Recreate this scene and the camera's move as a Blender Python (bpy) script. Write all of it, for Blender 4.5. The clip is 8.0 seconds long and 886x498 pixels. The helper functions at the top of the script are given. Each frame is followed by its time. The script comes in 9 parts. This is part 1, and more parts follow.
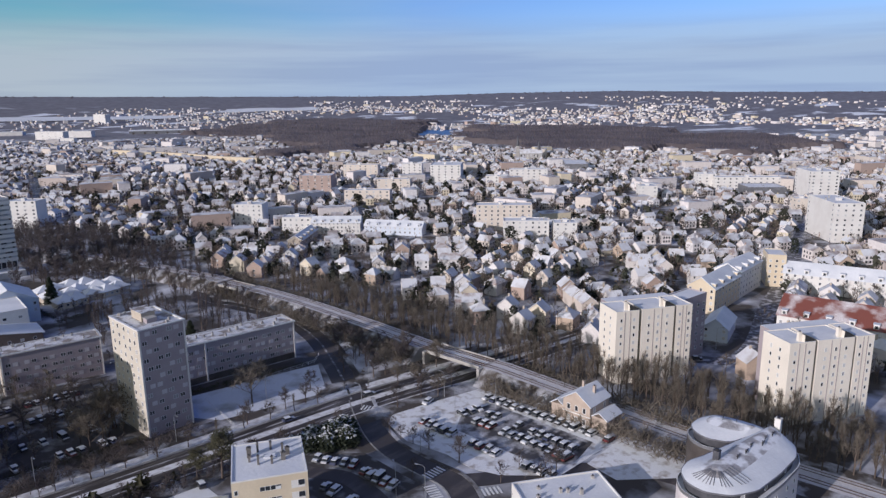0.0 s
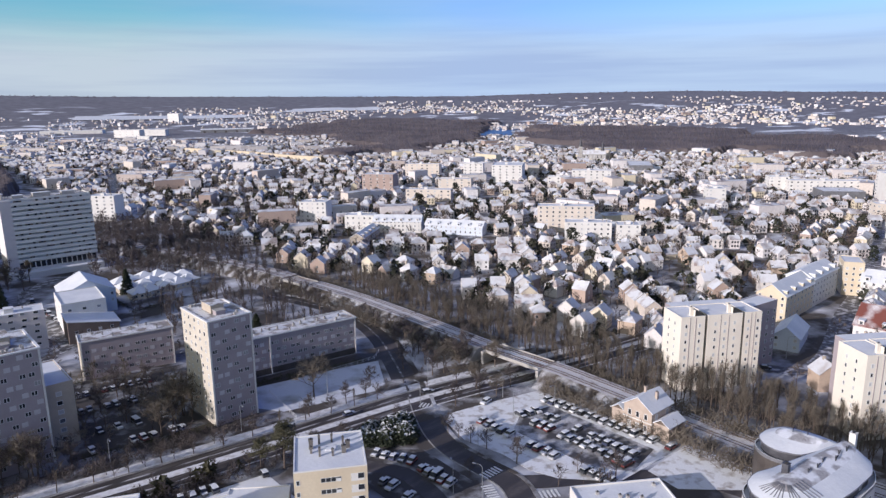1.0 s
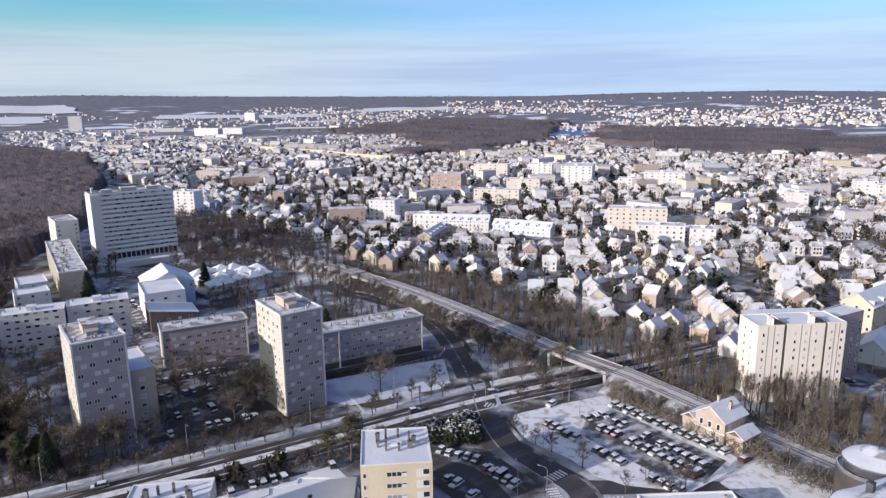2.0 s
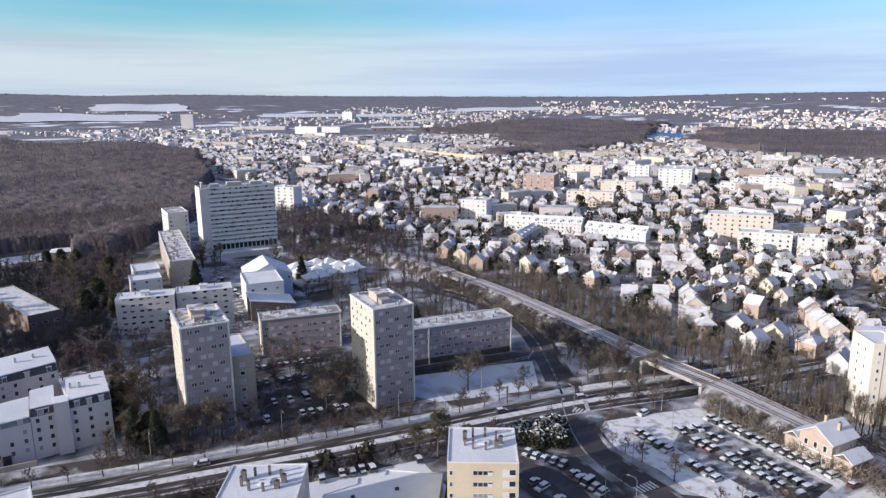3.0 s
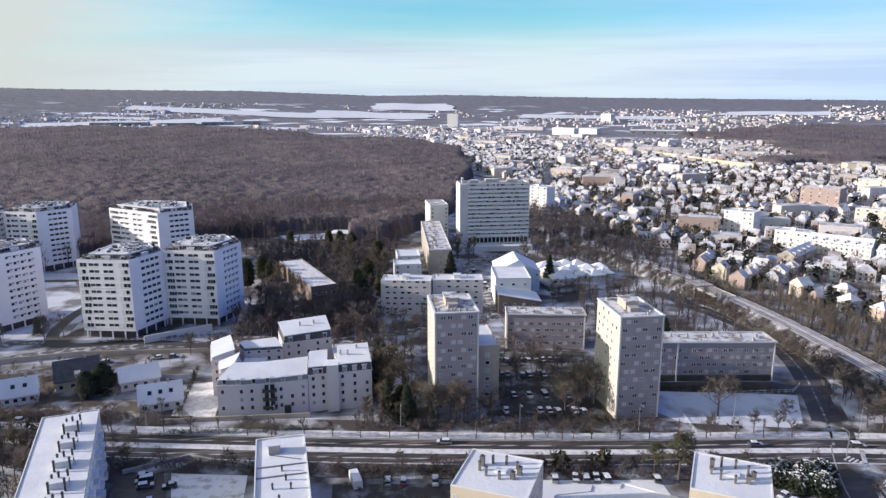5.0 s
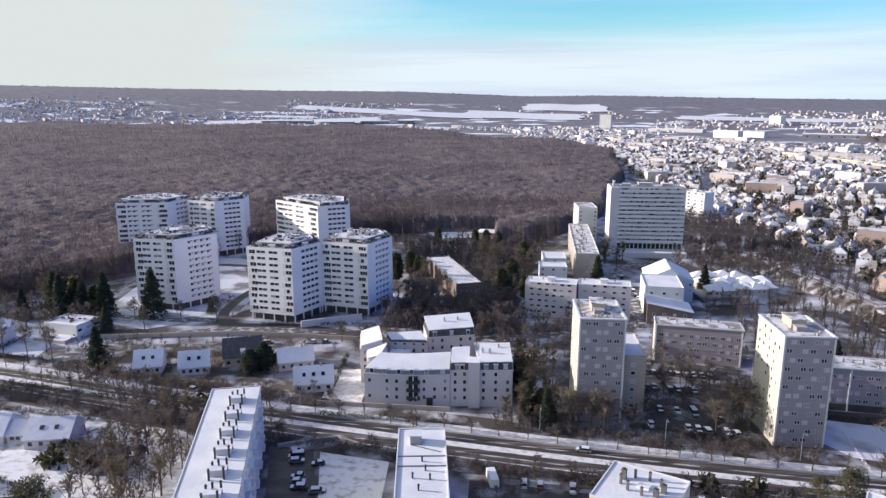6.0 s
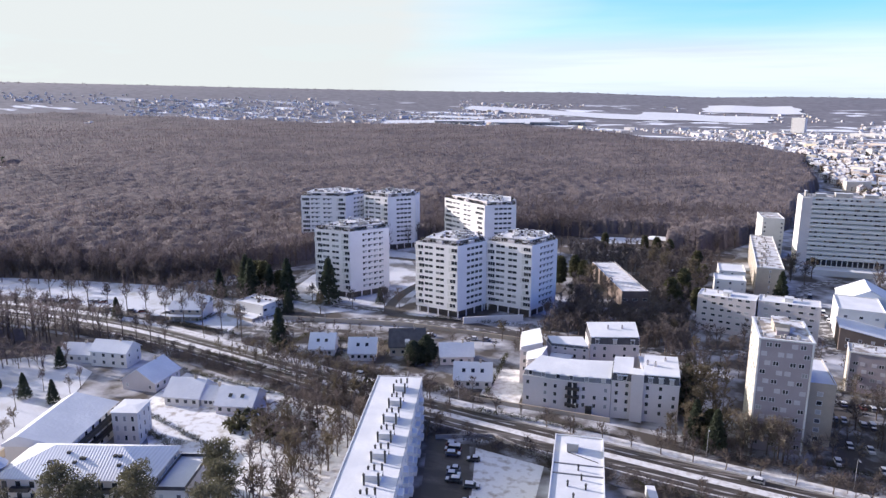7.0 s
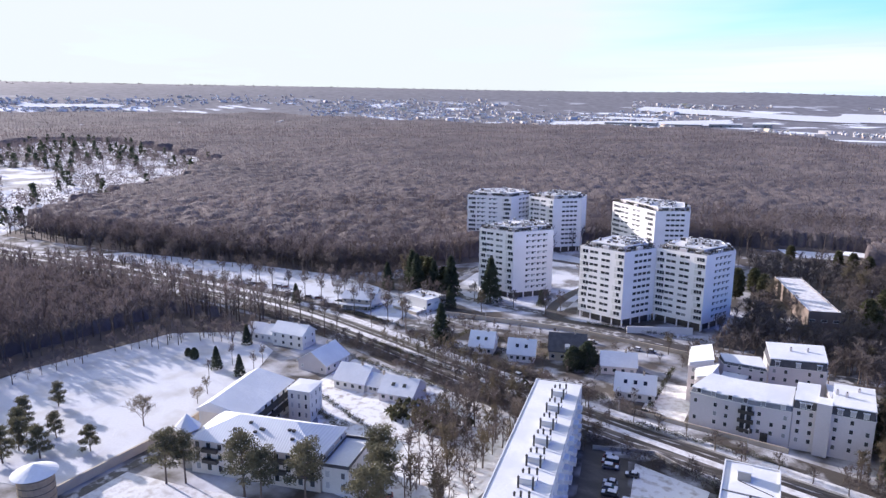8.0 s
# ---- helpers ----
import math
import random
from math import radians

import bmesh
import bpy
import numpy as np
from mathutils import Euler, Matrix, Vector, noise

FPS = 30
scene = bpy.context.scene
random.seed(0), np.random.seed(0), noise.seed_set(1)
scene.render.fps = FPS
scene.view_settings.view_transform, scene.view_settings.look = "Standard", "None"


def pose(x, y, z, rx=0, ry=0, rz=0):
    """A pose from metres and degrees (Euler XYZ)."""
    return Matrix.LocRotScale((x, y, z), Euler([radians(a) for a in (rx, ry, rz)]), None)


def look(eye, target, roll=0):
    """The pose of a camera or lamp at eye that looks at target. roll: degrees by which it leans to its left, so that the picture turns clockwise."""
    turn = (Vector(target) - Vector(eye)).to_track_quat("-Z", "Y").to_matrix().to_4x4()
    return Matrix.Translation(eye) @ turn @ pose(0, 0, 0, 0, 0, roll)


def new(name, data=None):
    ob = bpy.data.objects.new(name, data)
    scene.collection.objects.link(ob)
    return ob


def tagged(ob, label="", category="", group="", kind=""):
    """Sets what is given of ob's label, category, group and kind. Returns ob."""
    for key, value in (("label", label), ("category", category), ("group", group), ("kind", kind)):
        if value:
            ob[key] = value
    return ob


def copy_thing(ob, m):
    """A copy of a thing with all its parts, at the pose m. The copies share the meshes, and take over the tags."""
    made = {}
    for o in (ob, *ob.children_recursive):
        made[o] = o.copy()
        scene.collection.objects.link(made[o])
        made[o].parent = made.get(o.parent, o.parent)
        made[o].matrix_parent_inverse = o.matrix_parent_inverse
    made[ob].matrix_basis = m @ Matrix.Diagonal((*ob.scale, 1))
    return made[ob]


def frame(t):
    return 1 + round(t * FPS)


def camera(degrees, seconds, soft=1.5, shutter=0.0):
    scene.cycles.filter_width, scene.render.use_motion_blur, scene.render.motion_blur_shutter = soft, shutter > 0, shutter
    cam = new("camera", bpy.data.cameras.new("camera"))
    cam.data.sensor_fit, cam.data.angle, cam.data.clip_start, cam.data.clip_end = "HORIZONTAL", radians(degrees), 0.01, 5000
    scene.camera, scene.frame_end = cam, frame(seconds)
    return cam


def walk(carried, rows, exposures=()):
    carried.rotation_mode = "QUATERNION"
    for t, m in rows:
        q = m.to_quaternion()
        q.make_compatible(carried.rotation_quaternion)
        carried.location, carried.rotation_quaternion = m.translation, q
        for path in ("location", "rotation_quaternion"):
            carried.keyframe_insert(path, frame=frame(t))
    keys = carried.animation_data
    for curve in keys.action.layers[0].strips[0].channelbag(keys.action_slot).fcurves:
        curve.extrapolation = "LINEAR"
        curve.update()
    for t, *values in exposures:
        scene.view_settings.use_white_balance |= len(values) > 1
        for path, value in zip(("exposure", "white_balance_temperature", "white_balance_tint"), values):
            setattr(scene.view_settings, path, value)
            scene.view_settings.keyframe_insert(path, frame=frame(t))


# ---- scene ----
# ---- camera: a drone hovering about 99 m up, turning to its left ----
cam = camera(65.87, 8.0, soft=1.4)
# seconds, eye x y z, yaw (to the left of +y), pitch (up), roll
ROWS = [
    (0, 0.07, 0.01, 99.01, -46.74, -12.72, -0.72),
    (0.5, -0.31, 0.08, 99.00, -44.41, -12.70, -0.73),
    (1, -0.73, 0.18, 98.98, -41.67, -12.66, -0.71),
    (2.5, -2.13, 0.59, 98.93, -32.55, -12.57, -0.63),
    (3, -2.61, 0.73, 98.92, -28.39, -12.52, -0.52),
    (3.5, -3.08, 0.86, 98.91, -23.94, -12.45, -0.40),
    (4, -3.54, 0.99, 98.89, -18.34, -12.39, -0.25),
    (4.5, -4.00, 1.10, 98.88, -13.14, -12.35, -0.10),
    (6, -5.37, 1.35, 98.86, 4.78, -12.29, 0.08),
    (6.5, -5.86, 1.43, 98.85, 11.22, -12.28, 0.21),
    (7, -6.38, 1.50, 98.84, 18.66, -12.26, 0.26),
    (7.5, -6.94, 1.58, 98.84, 25.20, -12.25, 0.26),
    (8, -7.58, 1.67, 98.84, 32.44, -12.25, 0.22),
]


def drone_pose(x, y, z, yaw, pitch, roll):
    a, p = radians(yaw), radians(pitch)
    ahead = Vector((-math.sin(a) * math.cos(p), math.cos(a) * math.cos(p), math.sin(p)))
    eye = Vector((x, y, z))
    return look(eye, eye + 2 * ahead, roll)


walk(cam, [(t, drone_pose(*row)) for t, *row in ROWS], exposures=((0.0, -0.38, 5650, 20), (1.0, -0.04, 5730, 20), (2.5, 0.16, 5850, 18), (5.0, 0.38, 5950, 17), (6.5, 0.55, 5980, 21), (8.0, 0.78, 5780, 22)))

# ---- sky and sun: a low winter sun from -x, thin high cloud near the horizon ----
SUN_TO = Vector((-0.955, 0.07, 0.285)).normalized()
world = bpy.data.worlds.new("winter_sky")
scene.world = world
world.use_nodes = True
wn, wl = world.node_tree.nodes, world.node_tree.links
wn.clear()
sky = wn.new("ShaderNodeTexSky")
sky.sky_type, sky.sun_disc = "NISHITA", False
sky.sun_elevation = math.asin(SUN_TO.z)
sky.sun_rotation = math.atan2(SUN_TO.x, SUN_TO.y)
sky.altitude, sky.air_density, sky.dust_density, sky.ozone_density = 100, 1.0, 0.2, 3.0
w_co = wn.new("ShaderNodeTexCoord")
w_map = wn.new("ShaderNodeMapping")
w_map.inputs["Scale"].default_value = (2.0, 2.0, 16.0)
w_noise = wn.new("ShaderNodeTexNoise")
w_noise.inputs["Scale"].default_value, w_noise.inputs["Detail"].default_value = 1.6, 6.0
w_sep = wn.new("ShaderNodeSeparateXYZ")
w_low = wn.new("ShaderNodeMapRange")     # cloud bank from the horizon up to about eight degrees
w_low.inputs["From Min"].default_value, w_low.inputs["From Max"].default_value = 0.12, 0.045
w_low.interpolation_type = "SMOOTHSTEP"
w_amt = wn.new("ShaderNodeMath")
w_amt.operation = "MULTIPLY_ADD"
w_ramp = wn.new("ShaderNodeMapRange")
w_ramp.inputs["From Min"].default_value, w_ramp.inputs["From Max"].default_value = 0.42, 0.68
w_ramp.inputs["To Max"].default_value = 0.22
w_mul = wn.new("ShaderNodeMath")
w_mul.operation = "MULTIPLY"
w_mix = wn.new("ShaderNodeMix")
w_mix.data_type = "RGBA"
w_band = wn.new("ShaderNodeMix")        # grey-lilac streaks in the white bank
w_band.data_type = "RGBA"
w_band.inputs["A"].default_value, w_band.inputs["B"].default_value = (4.8, 5.55, 5.9, 1), (5.85, 6.65, 6.5, 1)
w_veil = wn.new("ShaderNodeMix")        # the thicker, creamier veil on the sun's side
w_veil.data_type = "RGBA"
w_veil.inputs["B"].default_value = (5.3, 5.65, 4.85, 1)
w_cool = wn.new("ShaderNodeMix")        # the bank is bluer away from the sun
w_cool.data_type, w_cool.blend_type = "RGBA", "MULTIPLY"
w_cool.inputs["Factor"].default_value = 1.0
w_cast = wn.new("ShaderNodeMix")
w_cast.data_type = "RGBA"
w_cast.inputs["A"].default_value, w_cast.inputs["B"].default_value = (0.9, 1.0, 1.17, 1), (1.0, 1.0, 0.98, 1)
w_map2 = wn.new("ShaderNodeMapping")
w_map2.inputs["Scale"].default_value = (1.6, 1.6, 34.0)
w_noise2 = wn.new("ShaderNodeTexNoise")
w_noise2.inputs["Scale"].default_value, w_noise2.inputs["Detail"].default_value = 1.4, 5.0
w_str = wn.new("ShaderNodeMapRange")
w_str.inputs["From Min"].default_value, w_str.inputs["From Max"].default_value = 0.36, 0.56
w_dot = wn.new("ShaderNodeVectorMath")  # the haze thickens towards the sun
w_dot.operation = "DOT_PRODUCT"
w_dot.inputs[1].default_value = SUN_TO
w_near = wn.new("ShaderNodeMapRange")
w_near.inputs["From Min"].default_value, w_near.inputs["From Max"].default_value = 0.2, 0.46
w_near.inputs["To Max"].default_value = 1.0
w_sum = wn.new("ShaderNodeMath")
w_sum.operation = "MAXIMUM"
wl.new(w_co.outputs["Generated"], w_map2.inputs["Vector"])
wl.new(w_map2.outputs["Vector"], w_noise2.inputs["Vector"])
wl.new(w_noise2.outputs["Fac"], w_str.inputs["Value"])
wl.new(w_str.outputs["Result"], w_band.inputs["Factor"])
wl.new(w_band.outputs["Result"], w_cool.inputs["A"])
wl.new(w_cast.outputs["Result"], w_cool.inputs["B"])
wl.new(w_cool.outputs["Result"], w_veil.inputs["A"])
wl.new(w_near.outputs["Result"], w_veil.inputs["Factor"])
wl.new(w_veil.outputs["Result"], w_mix.inputs["B"])
wl.new(w_co.outputs["Generated"], w_dot.inputs[0])
wl.new(w_dot.outputs["Value"], w_near.inputs["Value"])
w_bg = wn.new("ShaderNodeBackground")
w_bg.inputs["Strength"].default_value = 0.1
w_out = wn.new("ShaderNodeOutputWorld")
wl.new(w_co.outputs["Generated"], w_map.inputs["Vector"])
wl.new(w_map.outputs["Vector"], w_noise.inputs["Vector"])
wl.new(w_co.outputs["Generated"], w_sep.inputs["Vector"])
wl.new(w_sep.outputs["Z"], w_low.inputs["Value"])
wl.new(w_noise.outputs["Fac"], w_ramp.inputs["Value"])
wl.new(w_low.outputs["Result"], w_sum.inputs[0])
wl.new(w_near.outputs["Result"], w_sum.inputs[1])
wl.new(w_sum.outputs["Value"], w_amt.inputs[0])
w_amt.inputs[1].default_value = 1.0
wl.new(w_ramp.outputs["Result"], w_amt.inputs[2])
wl.new(w_amt.outputs["Value"], w_mul.inputs[0])
w_mul.inputs[1].default_value = 0.97
w_mul.use_clamp = True
wl.new(w_mul.outputs["Value"], w_mix.inputs["Factor"])
w_clear = wn.new("ShaderNodeMix")       # the clear air's blue, as the cold dry day shows it
w_clear.data_type, w_clear.blend_type = "RGBA", "MULTIPLY"
w_clear.inputs["Factor"].default_value = 1.0
w_tone = wn.new("ShaderNodeMix")         # greenish low down, deeper blue overhead
w_tone.data_type = "RGBA"
w_tone.inputs["B"].default_value = (0.16, 0.41, 1.3, 1)
w_side = wn.new("ShaderNodeMix")         # bluer on the side away from the sun
w_side.data_type = "RGBA"
w_side.inputs["A"].default_value, w_side.inputs["B"].default_value = (1.0, 1.15, 1.5, 1), (0.92, 1.4, 1.26, 1)
w_turn = wn.new("ShaderNodeMapRange")
w_turn.inputs["From Min"].default_value, w_turn.inputs["From Max"].default_value = -0.6, -0.2
wl.new(w_dot.outputs["Value"], w_turn.inputs["Value"])
wl.new(w_turn.outputs["Result"], w_side.inputs["Factor"])
wl.new(w_turn.outputs["Result"], w_cast.inputs["Factor"])
wl.new(w_side.outputs["Result"], w_tone.inputs["A"])
w_high = wn.new("ShaderNodeMapRange")
w_high.inputs["From Min"].default_value, w_high.inputs["From Max"].default_value = 0.2, 0.45
wl.new(w_sep.outputs["Z"], w_high.inputs["Value"])
wl.new(w_high.outputs["Result"], w_tone.inputs["Factor"])
wl.new(w_tone.outputs["Result"], w_clear.inputs["B"])
wl.new(sky.outputs["Color"], w_clear.inputs["A"])
wl.new(w_clear.outputs["Result"], w_mix.inputs["A"])
wl.new(w_mix.outputs["Result"], w_bg.inputs["Color"])
wl.new(w_bg.outputs["Background"], w_out.inputs["Surface"])
sun = new("sun", bpy.data.lights.new("sun", "SUN"))
sun.data.energy, sun.data.angle, sun.data.color = 5.0, radians(0.6), (1.0, 0.9, 0.765)
sun.matrix_world = look((0, 0, 300), Vector((0, 0, 300)) - SUN_TO)


# ---- materials ----
def nodes_of(name):
    m = bpy.data.materials.new(name)
    m.use_nodes = True
    nt = m.node_tree
    return m, nt.nodes, nt.links, nt.nodes["Principled BSDF"]


def noise_fac(n, l, scale, lo, hi, detail=4.0, src=None, stretch=None):
    """A noise at a real-world scale (features per metre), as a factor from 0 to 1 between lo and hi."""
    if src is None:
        src = n.new("ShaderNodeNewGeometry").outputs["Position"]
    if stretch:
        mp = n.new("ShaderNodeMapping")
        mp.inputs["Scale"].default_value = stretch
        l.new(src, mp.inputs["Vector"])
        src = mp.outputs["Vector"]
    t = n.new("ShaderNodeTexNoise")
    t.inputs["Scale"].default_value, t.inputs["Detail"].default_value = scale, detail
    l.new(src, t.inputs["Vector"])
    r = n.new("ShaderNodeMapRange")
    r.inputs["From Min"].default_value, r.inputs["From Max"].default_value = lo, hi
    l.new(t.outputs["Fac"], r.inputs["Value"])
    return r.outputs["Result"]


def mixed(n, l, fac, a, b):
    m = n.new("ShaderNodeMix")
    m.data_type = "RGBA"
    l.new(fac, m.inputs["Factor"])
    for key, v in (("A", a), ("B", b)):
        if isinstance(v, tuple):
            m.inputs[key].default_value = (*v, 1)
        else:
            l.new(v, m.inputs[key])
    return m.outputs["Result"]


def mat(name, a, b, coarse=0.3, fine=4.0, rough=0.8, bump=0.3, lo=0.35, hi=0.65, grain=0.18, metallic=0.0, stretch=None):
    """A surface that wavers between two colours at one scale and carries a fine grain at another."""
    m, n, l, s = nodes_of(name)
    col = mixed(n, l, noise_fac(n, l, coarse, lo, hi, stretch=stretch), a, b)
    g = noise_fac(n, l, fine, 0.3, 0.7)
    dark = tuple(c * (1 - grain) for c in a)
    fac = n.new("ShaderNodeMath")
    fac.operation, fac.inputs[1].default_value = "MULTIPLY", 0.45
    l.new(g, fac.inputs[0])
    l.new(mixed(n, l, fac.outputs["Value"], col, dark), s.inputs["Base Color"])
    s.inputs["Roughness"].default_value, s.inputs["Metallic"].default_value = rough, metallic
    if bump:
        bp = n.new("ShaderNodeBump")
        bp.inputs["Strength"].default_value, bp.inputs["Distance"].default_value = bump, 0.1
        l.new(g, bp.inputs["Height"])
        l.new(bp.outputs["Normal"], s.inputs["Normal"])
    return m


def thin(m):
    """Thin twigs and needles let part of the light through."""
    n, l = m.node_tree.nodes, m.node_tree.links
    s, out = n["Principled BSDF"], n["Material Output"]
    tr, mx = n.new("ShaderNodeBsdfTranslucent"), n.new("ShaderNodeMixShader")
    l.new(s.inputs["Base Color"].links[0].from_socket, tr.inputs["Color"])
    mx.inputs["Fac"].default_value = 0.42
    l.new(s.outputs["BSDF"], mx.inputs[1])
    l.new(tr.outputs["BSDF"], mx.inputs[2])
    l.new(mx.outputs["Shader"], out.inputs["Surface"])
    return m


def random_mat(name, stops, rough=0.7, spec=0.5, metallic=0.0, grain=1.5, dirt=0.2):
    """One paint whose colour differs from object to object, among the given stops."""
    m, n, l, s = nodes_of(name)
    info = n.new("ShaderNodeObjectInfo")
    ramp = n.new("ShaderNodeValToRGB")
    ramp.color_ramp.interpolation = "CONSTANT"
    while len(ramp.color_ramp.elements) < len(stops):
        ramp.color_ramp.elements.new(0.5)
    for i, (e, c) in enumerate(zip(ramp.color_ramp.elements, stops)):
        e.position, e.color = i / len(stops), (*c, 1)
    l.new(info.outputs["Random"], ramp.inputs["Fac"])
    f = n.new("ShaderNodeMath")
    f.operation, f.inputs[1].default_value = "MULTIPLY", dirt
    l.new(noise_fac(n, l, grain, 0.35, 0.75), f.inputs[0])
    l.new(mixed(n, l, f.outputs["Value"], ramp.outputs["Color"], (0.2, 0.19, 0.18)), s.inputs["Base Color"])
    s.inputs["Roughness"].default_value, s.inputs["Metallic"].default_value = rough, metallic
    return m


def island_mat(name, stops, rough=0.85, grain=0.6, dirt=0.25):
    """The same for joined pieces: the colour differs from piece to piece."""
    m, n, l, s = nodes_of(name)
    info = n.new("ShaderNodeNewGeometry")
    ramp = n.new("ShaderNodeValToRGB")
    ramp.color_ramp.interpolation = "CONSTANT"
    while len(ramp.color_ramp.elements) < len(stops):
        ramp.color_ramp.elements.new(0.5)
    for i, (e, c) in enumerate(zip(ramp.color_ramp.elements, stops)):
        e.position, e.color = i / len(stops), (*c, 1)
    l.new(info.outputs["Random Per Island"], ramp.inputs["Fac"])
    f = n.new("ShaderNodeMath")
    f.operation, f.inputs[1].default_value = "MULTIPLY", dirt
    l.new(noise_fac(n, l, grain, 0.35, 0.75), f.inputs[0])
    l.new(mixed(n, l, f.outputs["Value"], ramp.outputs["Color"], (0.22, 0.2, 0.19)), s.inputs["Base Color"])
    s.inputs["Roughness"].default_value = rough
    return m


SNOW, SNOW2 = (0.76, 0.77, 0.79), (0.62, 0.64, 0.68)
snow = mat("snow", SNOW, SNOW2, 0.12, 1.2, 0.97, 0.35)
snow_thin = mat("thin_snow", SNOW, (0.34, 0.3, 0.26), 0.35, 2.5, 0.95, 0.4, 0.5, 0.68)
snow_trodden = mat("trodden_snow", (0.72, 0.72, 0.73), (0.42, 0.39, 0.37), 0.5, 2.0, 0.95, 0.4, 0.45, 0.7)
earth = mat("earth_and_snow", (0.08, 0.066, 0.055), (0.6, 0.61, 0.65), 0.2, 2.0, 0.95, 0.5, 0.44, 0.7)
# grass shows through; the snow's blue-grey also takes in the lawn's shade
lawn_snow = mat("snow_over_grass", (0.6, 0.63, 0.69), (0.22, 0.22, 0.19), 0.1, 1.6, 0.97, 0.4, 0.5, 0.76)
garden_snow = mat("patchy_garden_snow", (0.075, 0.064, 0.056), (0.66, 0.67, 0.71), 0.085, 1.8, 0.95, 0.5, 0.47, 0.66)
litter_snow = mat("litter_and_snow", (0.09, 0.074, 0.064), (0.5, 0.5, 0.53), 0.1, 1.4, 0.95, 0.5, 0.56, 0.72)
meadow_snow = mat("meadow_snow", (0.62, 0.635, 0.67), (0.43, 0.42, 0.4), 0.09, 1.4, 0.97, 0.4, 0.48, 0.74)
litter = mat("leaf_litter", (0.1, 0.08, 0.07), (0.165, 0.135, 0.125), 0.05, 0.6, 0.95, 0.5, 0.4, 0.7)
asphalt = mat("wet_asphalt", (0.055, 0.048, 0.045), (0.14, 0.12, 0.11), 0.25, 1.5, 0.65, 0.2, 0.5, 0.75, stretch=(0.3, 1, 1))
avenue_asphalt = mat("salted_avenue_asphalt", (0.045, 0.038, 0.033), (0.26, 0.235, 0.22), 0.75, 2.0, 0.65, 0.25, 0.5, 0.72, stretch=(0.045, 1, 1))
slush_streak = mat("slush_streaks", (0.05, 0.044, 0.04), (0.62, 0.61, 0.62), 1.1, 3.0, 0.65, 0.25, 0.44, 0.56, stretch=(0.09, 1, 1))
slush = mat("slush", (0.09, 0.085, 0.082), (0.6, 0.6, 0.62), 0.35, 2.0, 0.6, 0.3, 0.48, 0.62)
ballast = mat("snowy_ballast", (0.2, 0.16, 0.14), (0.64, 0.63, 0.645), 0.3, 3.0, 0.95, 0.5, 0.2, 0.44)
rail_steel = mat("rusty_rail", (0.12, 0.08, 0.06), (0.2, 0.14, 0.1), 1.0, 6.0, 0.5, 0.1, metallic=0.6)
concrete = mat("concrete", (0.45, 0.43, 0.4), (0.33, 0.31, 0.29), 0.3, 3.0, 0.85, 0.2)
kerb_stone = mat("kerb_stone", (0.36, 0.35, 0.33), (0.24, 0.23, 0.22), 0.6, 4.0, 0.85, 0.2)
town_green = mat("town_evergreens", (0.03, 0.036, 0.024), (0.065, 0.06, 0.04), 0.05, 1.0, 0.85, 0.0)
warm_white = mat("warm_white_render", (0.8, 0.74, 0.64), (0.73, 0.67, 0.575), 0.12, 2.0, 0.85, 0.1)
white_wall = mat("white_render", (0.74, 0.72, 0.68), (0.66, 0.63, 0.59), 0.15, 2.0, 0.85, 0.1)
cream_wall = mat("cream_render", (0.68, 0.58, 0.42), (0.6, 0.5, 0.36), 0.15, 2.0, 0.85, 0.1)
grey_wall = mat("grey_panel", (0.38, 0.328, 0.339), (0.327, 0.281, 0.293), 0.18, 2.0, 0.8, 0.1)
pale_wall = mat("pale_pink_render", (0.66, 0.61, 0.6), (0.59, 0.54, 0.53), 0.12, 2.0, 0.85, 0.1)
blue_wall = mat("pale_blue_render", (0.62, 0.67, 0.74), (0.56, 0.6, 0.67), 0.15, 2.0, 0.85, 0.1)
beige_wall = mat("beige_stone", (0.5, 0.43, 0.34), (0.42, 0.36, 0.29), 0.3, 2.5, 0.85, 0.2)
brown_wall = mat("brown_cladding", (0.22, 0.17, 0.14), (0.16, 0.125, 0.105), 0.2, 2.0, 0.85, 0.1)
brick_wall = mat("cream_brick", (0.5, 0.41, 0.335), (0.41, 0.33, 0.27), 0.5, 5.0, 0.9, 0.3)
# dark cladding; in the undercrofts the same colour stands for shade
dark_cladding_shade = mat("dark_cladding_shade", (0.06, 0.05, 0.045), (0.1, 0.085, 0.075), 0.3, 3.0, 0.6, 0.2)
zinc = mat("zinc", (0.2, 0.2, 0.21), (0.28, 0.28, 0.3), 0.3, 3.0, 0.45, 0.1, metallic=0.4)
slate = mat("slate", (0.05, 0.05, 0.06), (0.09, 0.09, 0.1), 0.6, 4.0, 0.6, 0.3)
red_tile = mat("red_tile_and_snow", (0.22, 0.07, 0.05), (0.75, 0.72, 0.72), 0.12, 3.0, 0.8, 0.4, 0.5, 0.68)
tile_snow = mat("snowy_tiles", (0.64, 0.645, 0.67), (0.28, 0.19, 0.15), 0.22, 3.0, 0.95, 0.5, 0.46, 0.66)
gravel_roof = mat("gravel_and_snow", (0.26, 0.23, 0.21), (0.74, 0.75, 0.78), 0.3, 3.0, 0.95, 0.4, 0.41, 0.54)
bark = mat("bark", (0.1, 0.075, 0.06), (0.16, 0.125, 0.1), 0.4, 3.0, 0.95, 0.3)
twig = mat("twigs", (0.118, 0.1, 0.096), (0.172, 0.147, 0.138), 0.06, 1.0, 0.95, 0.0)
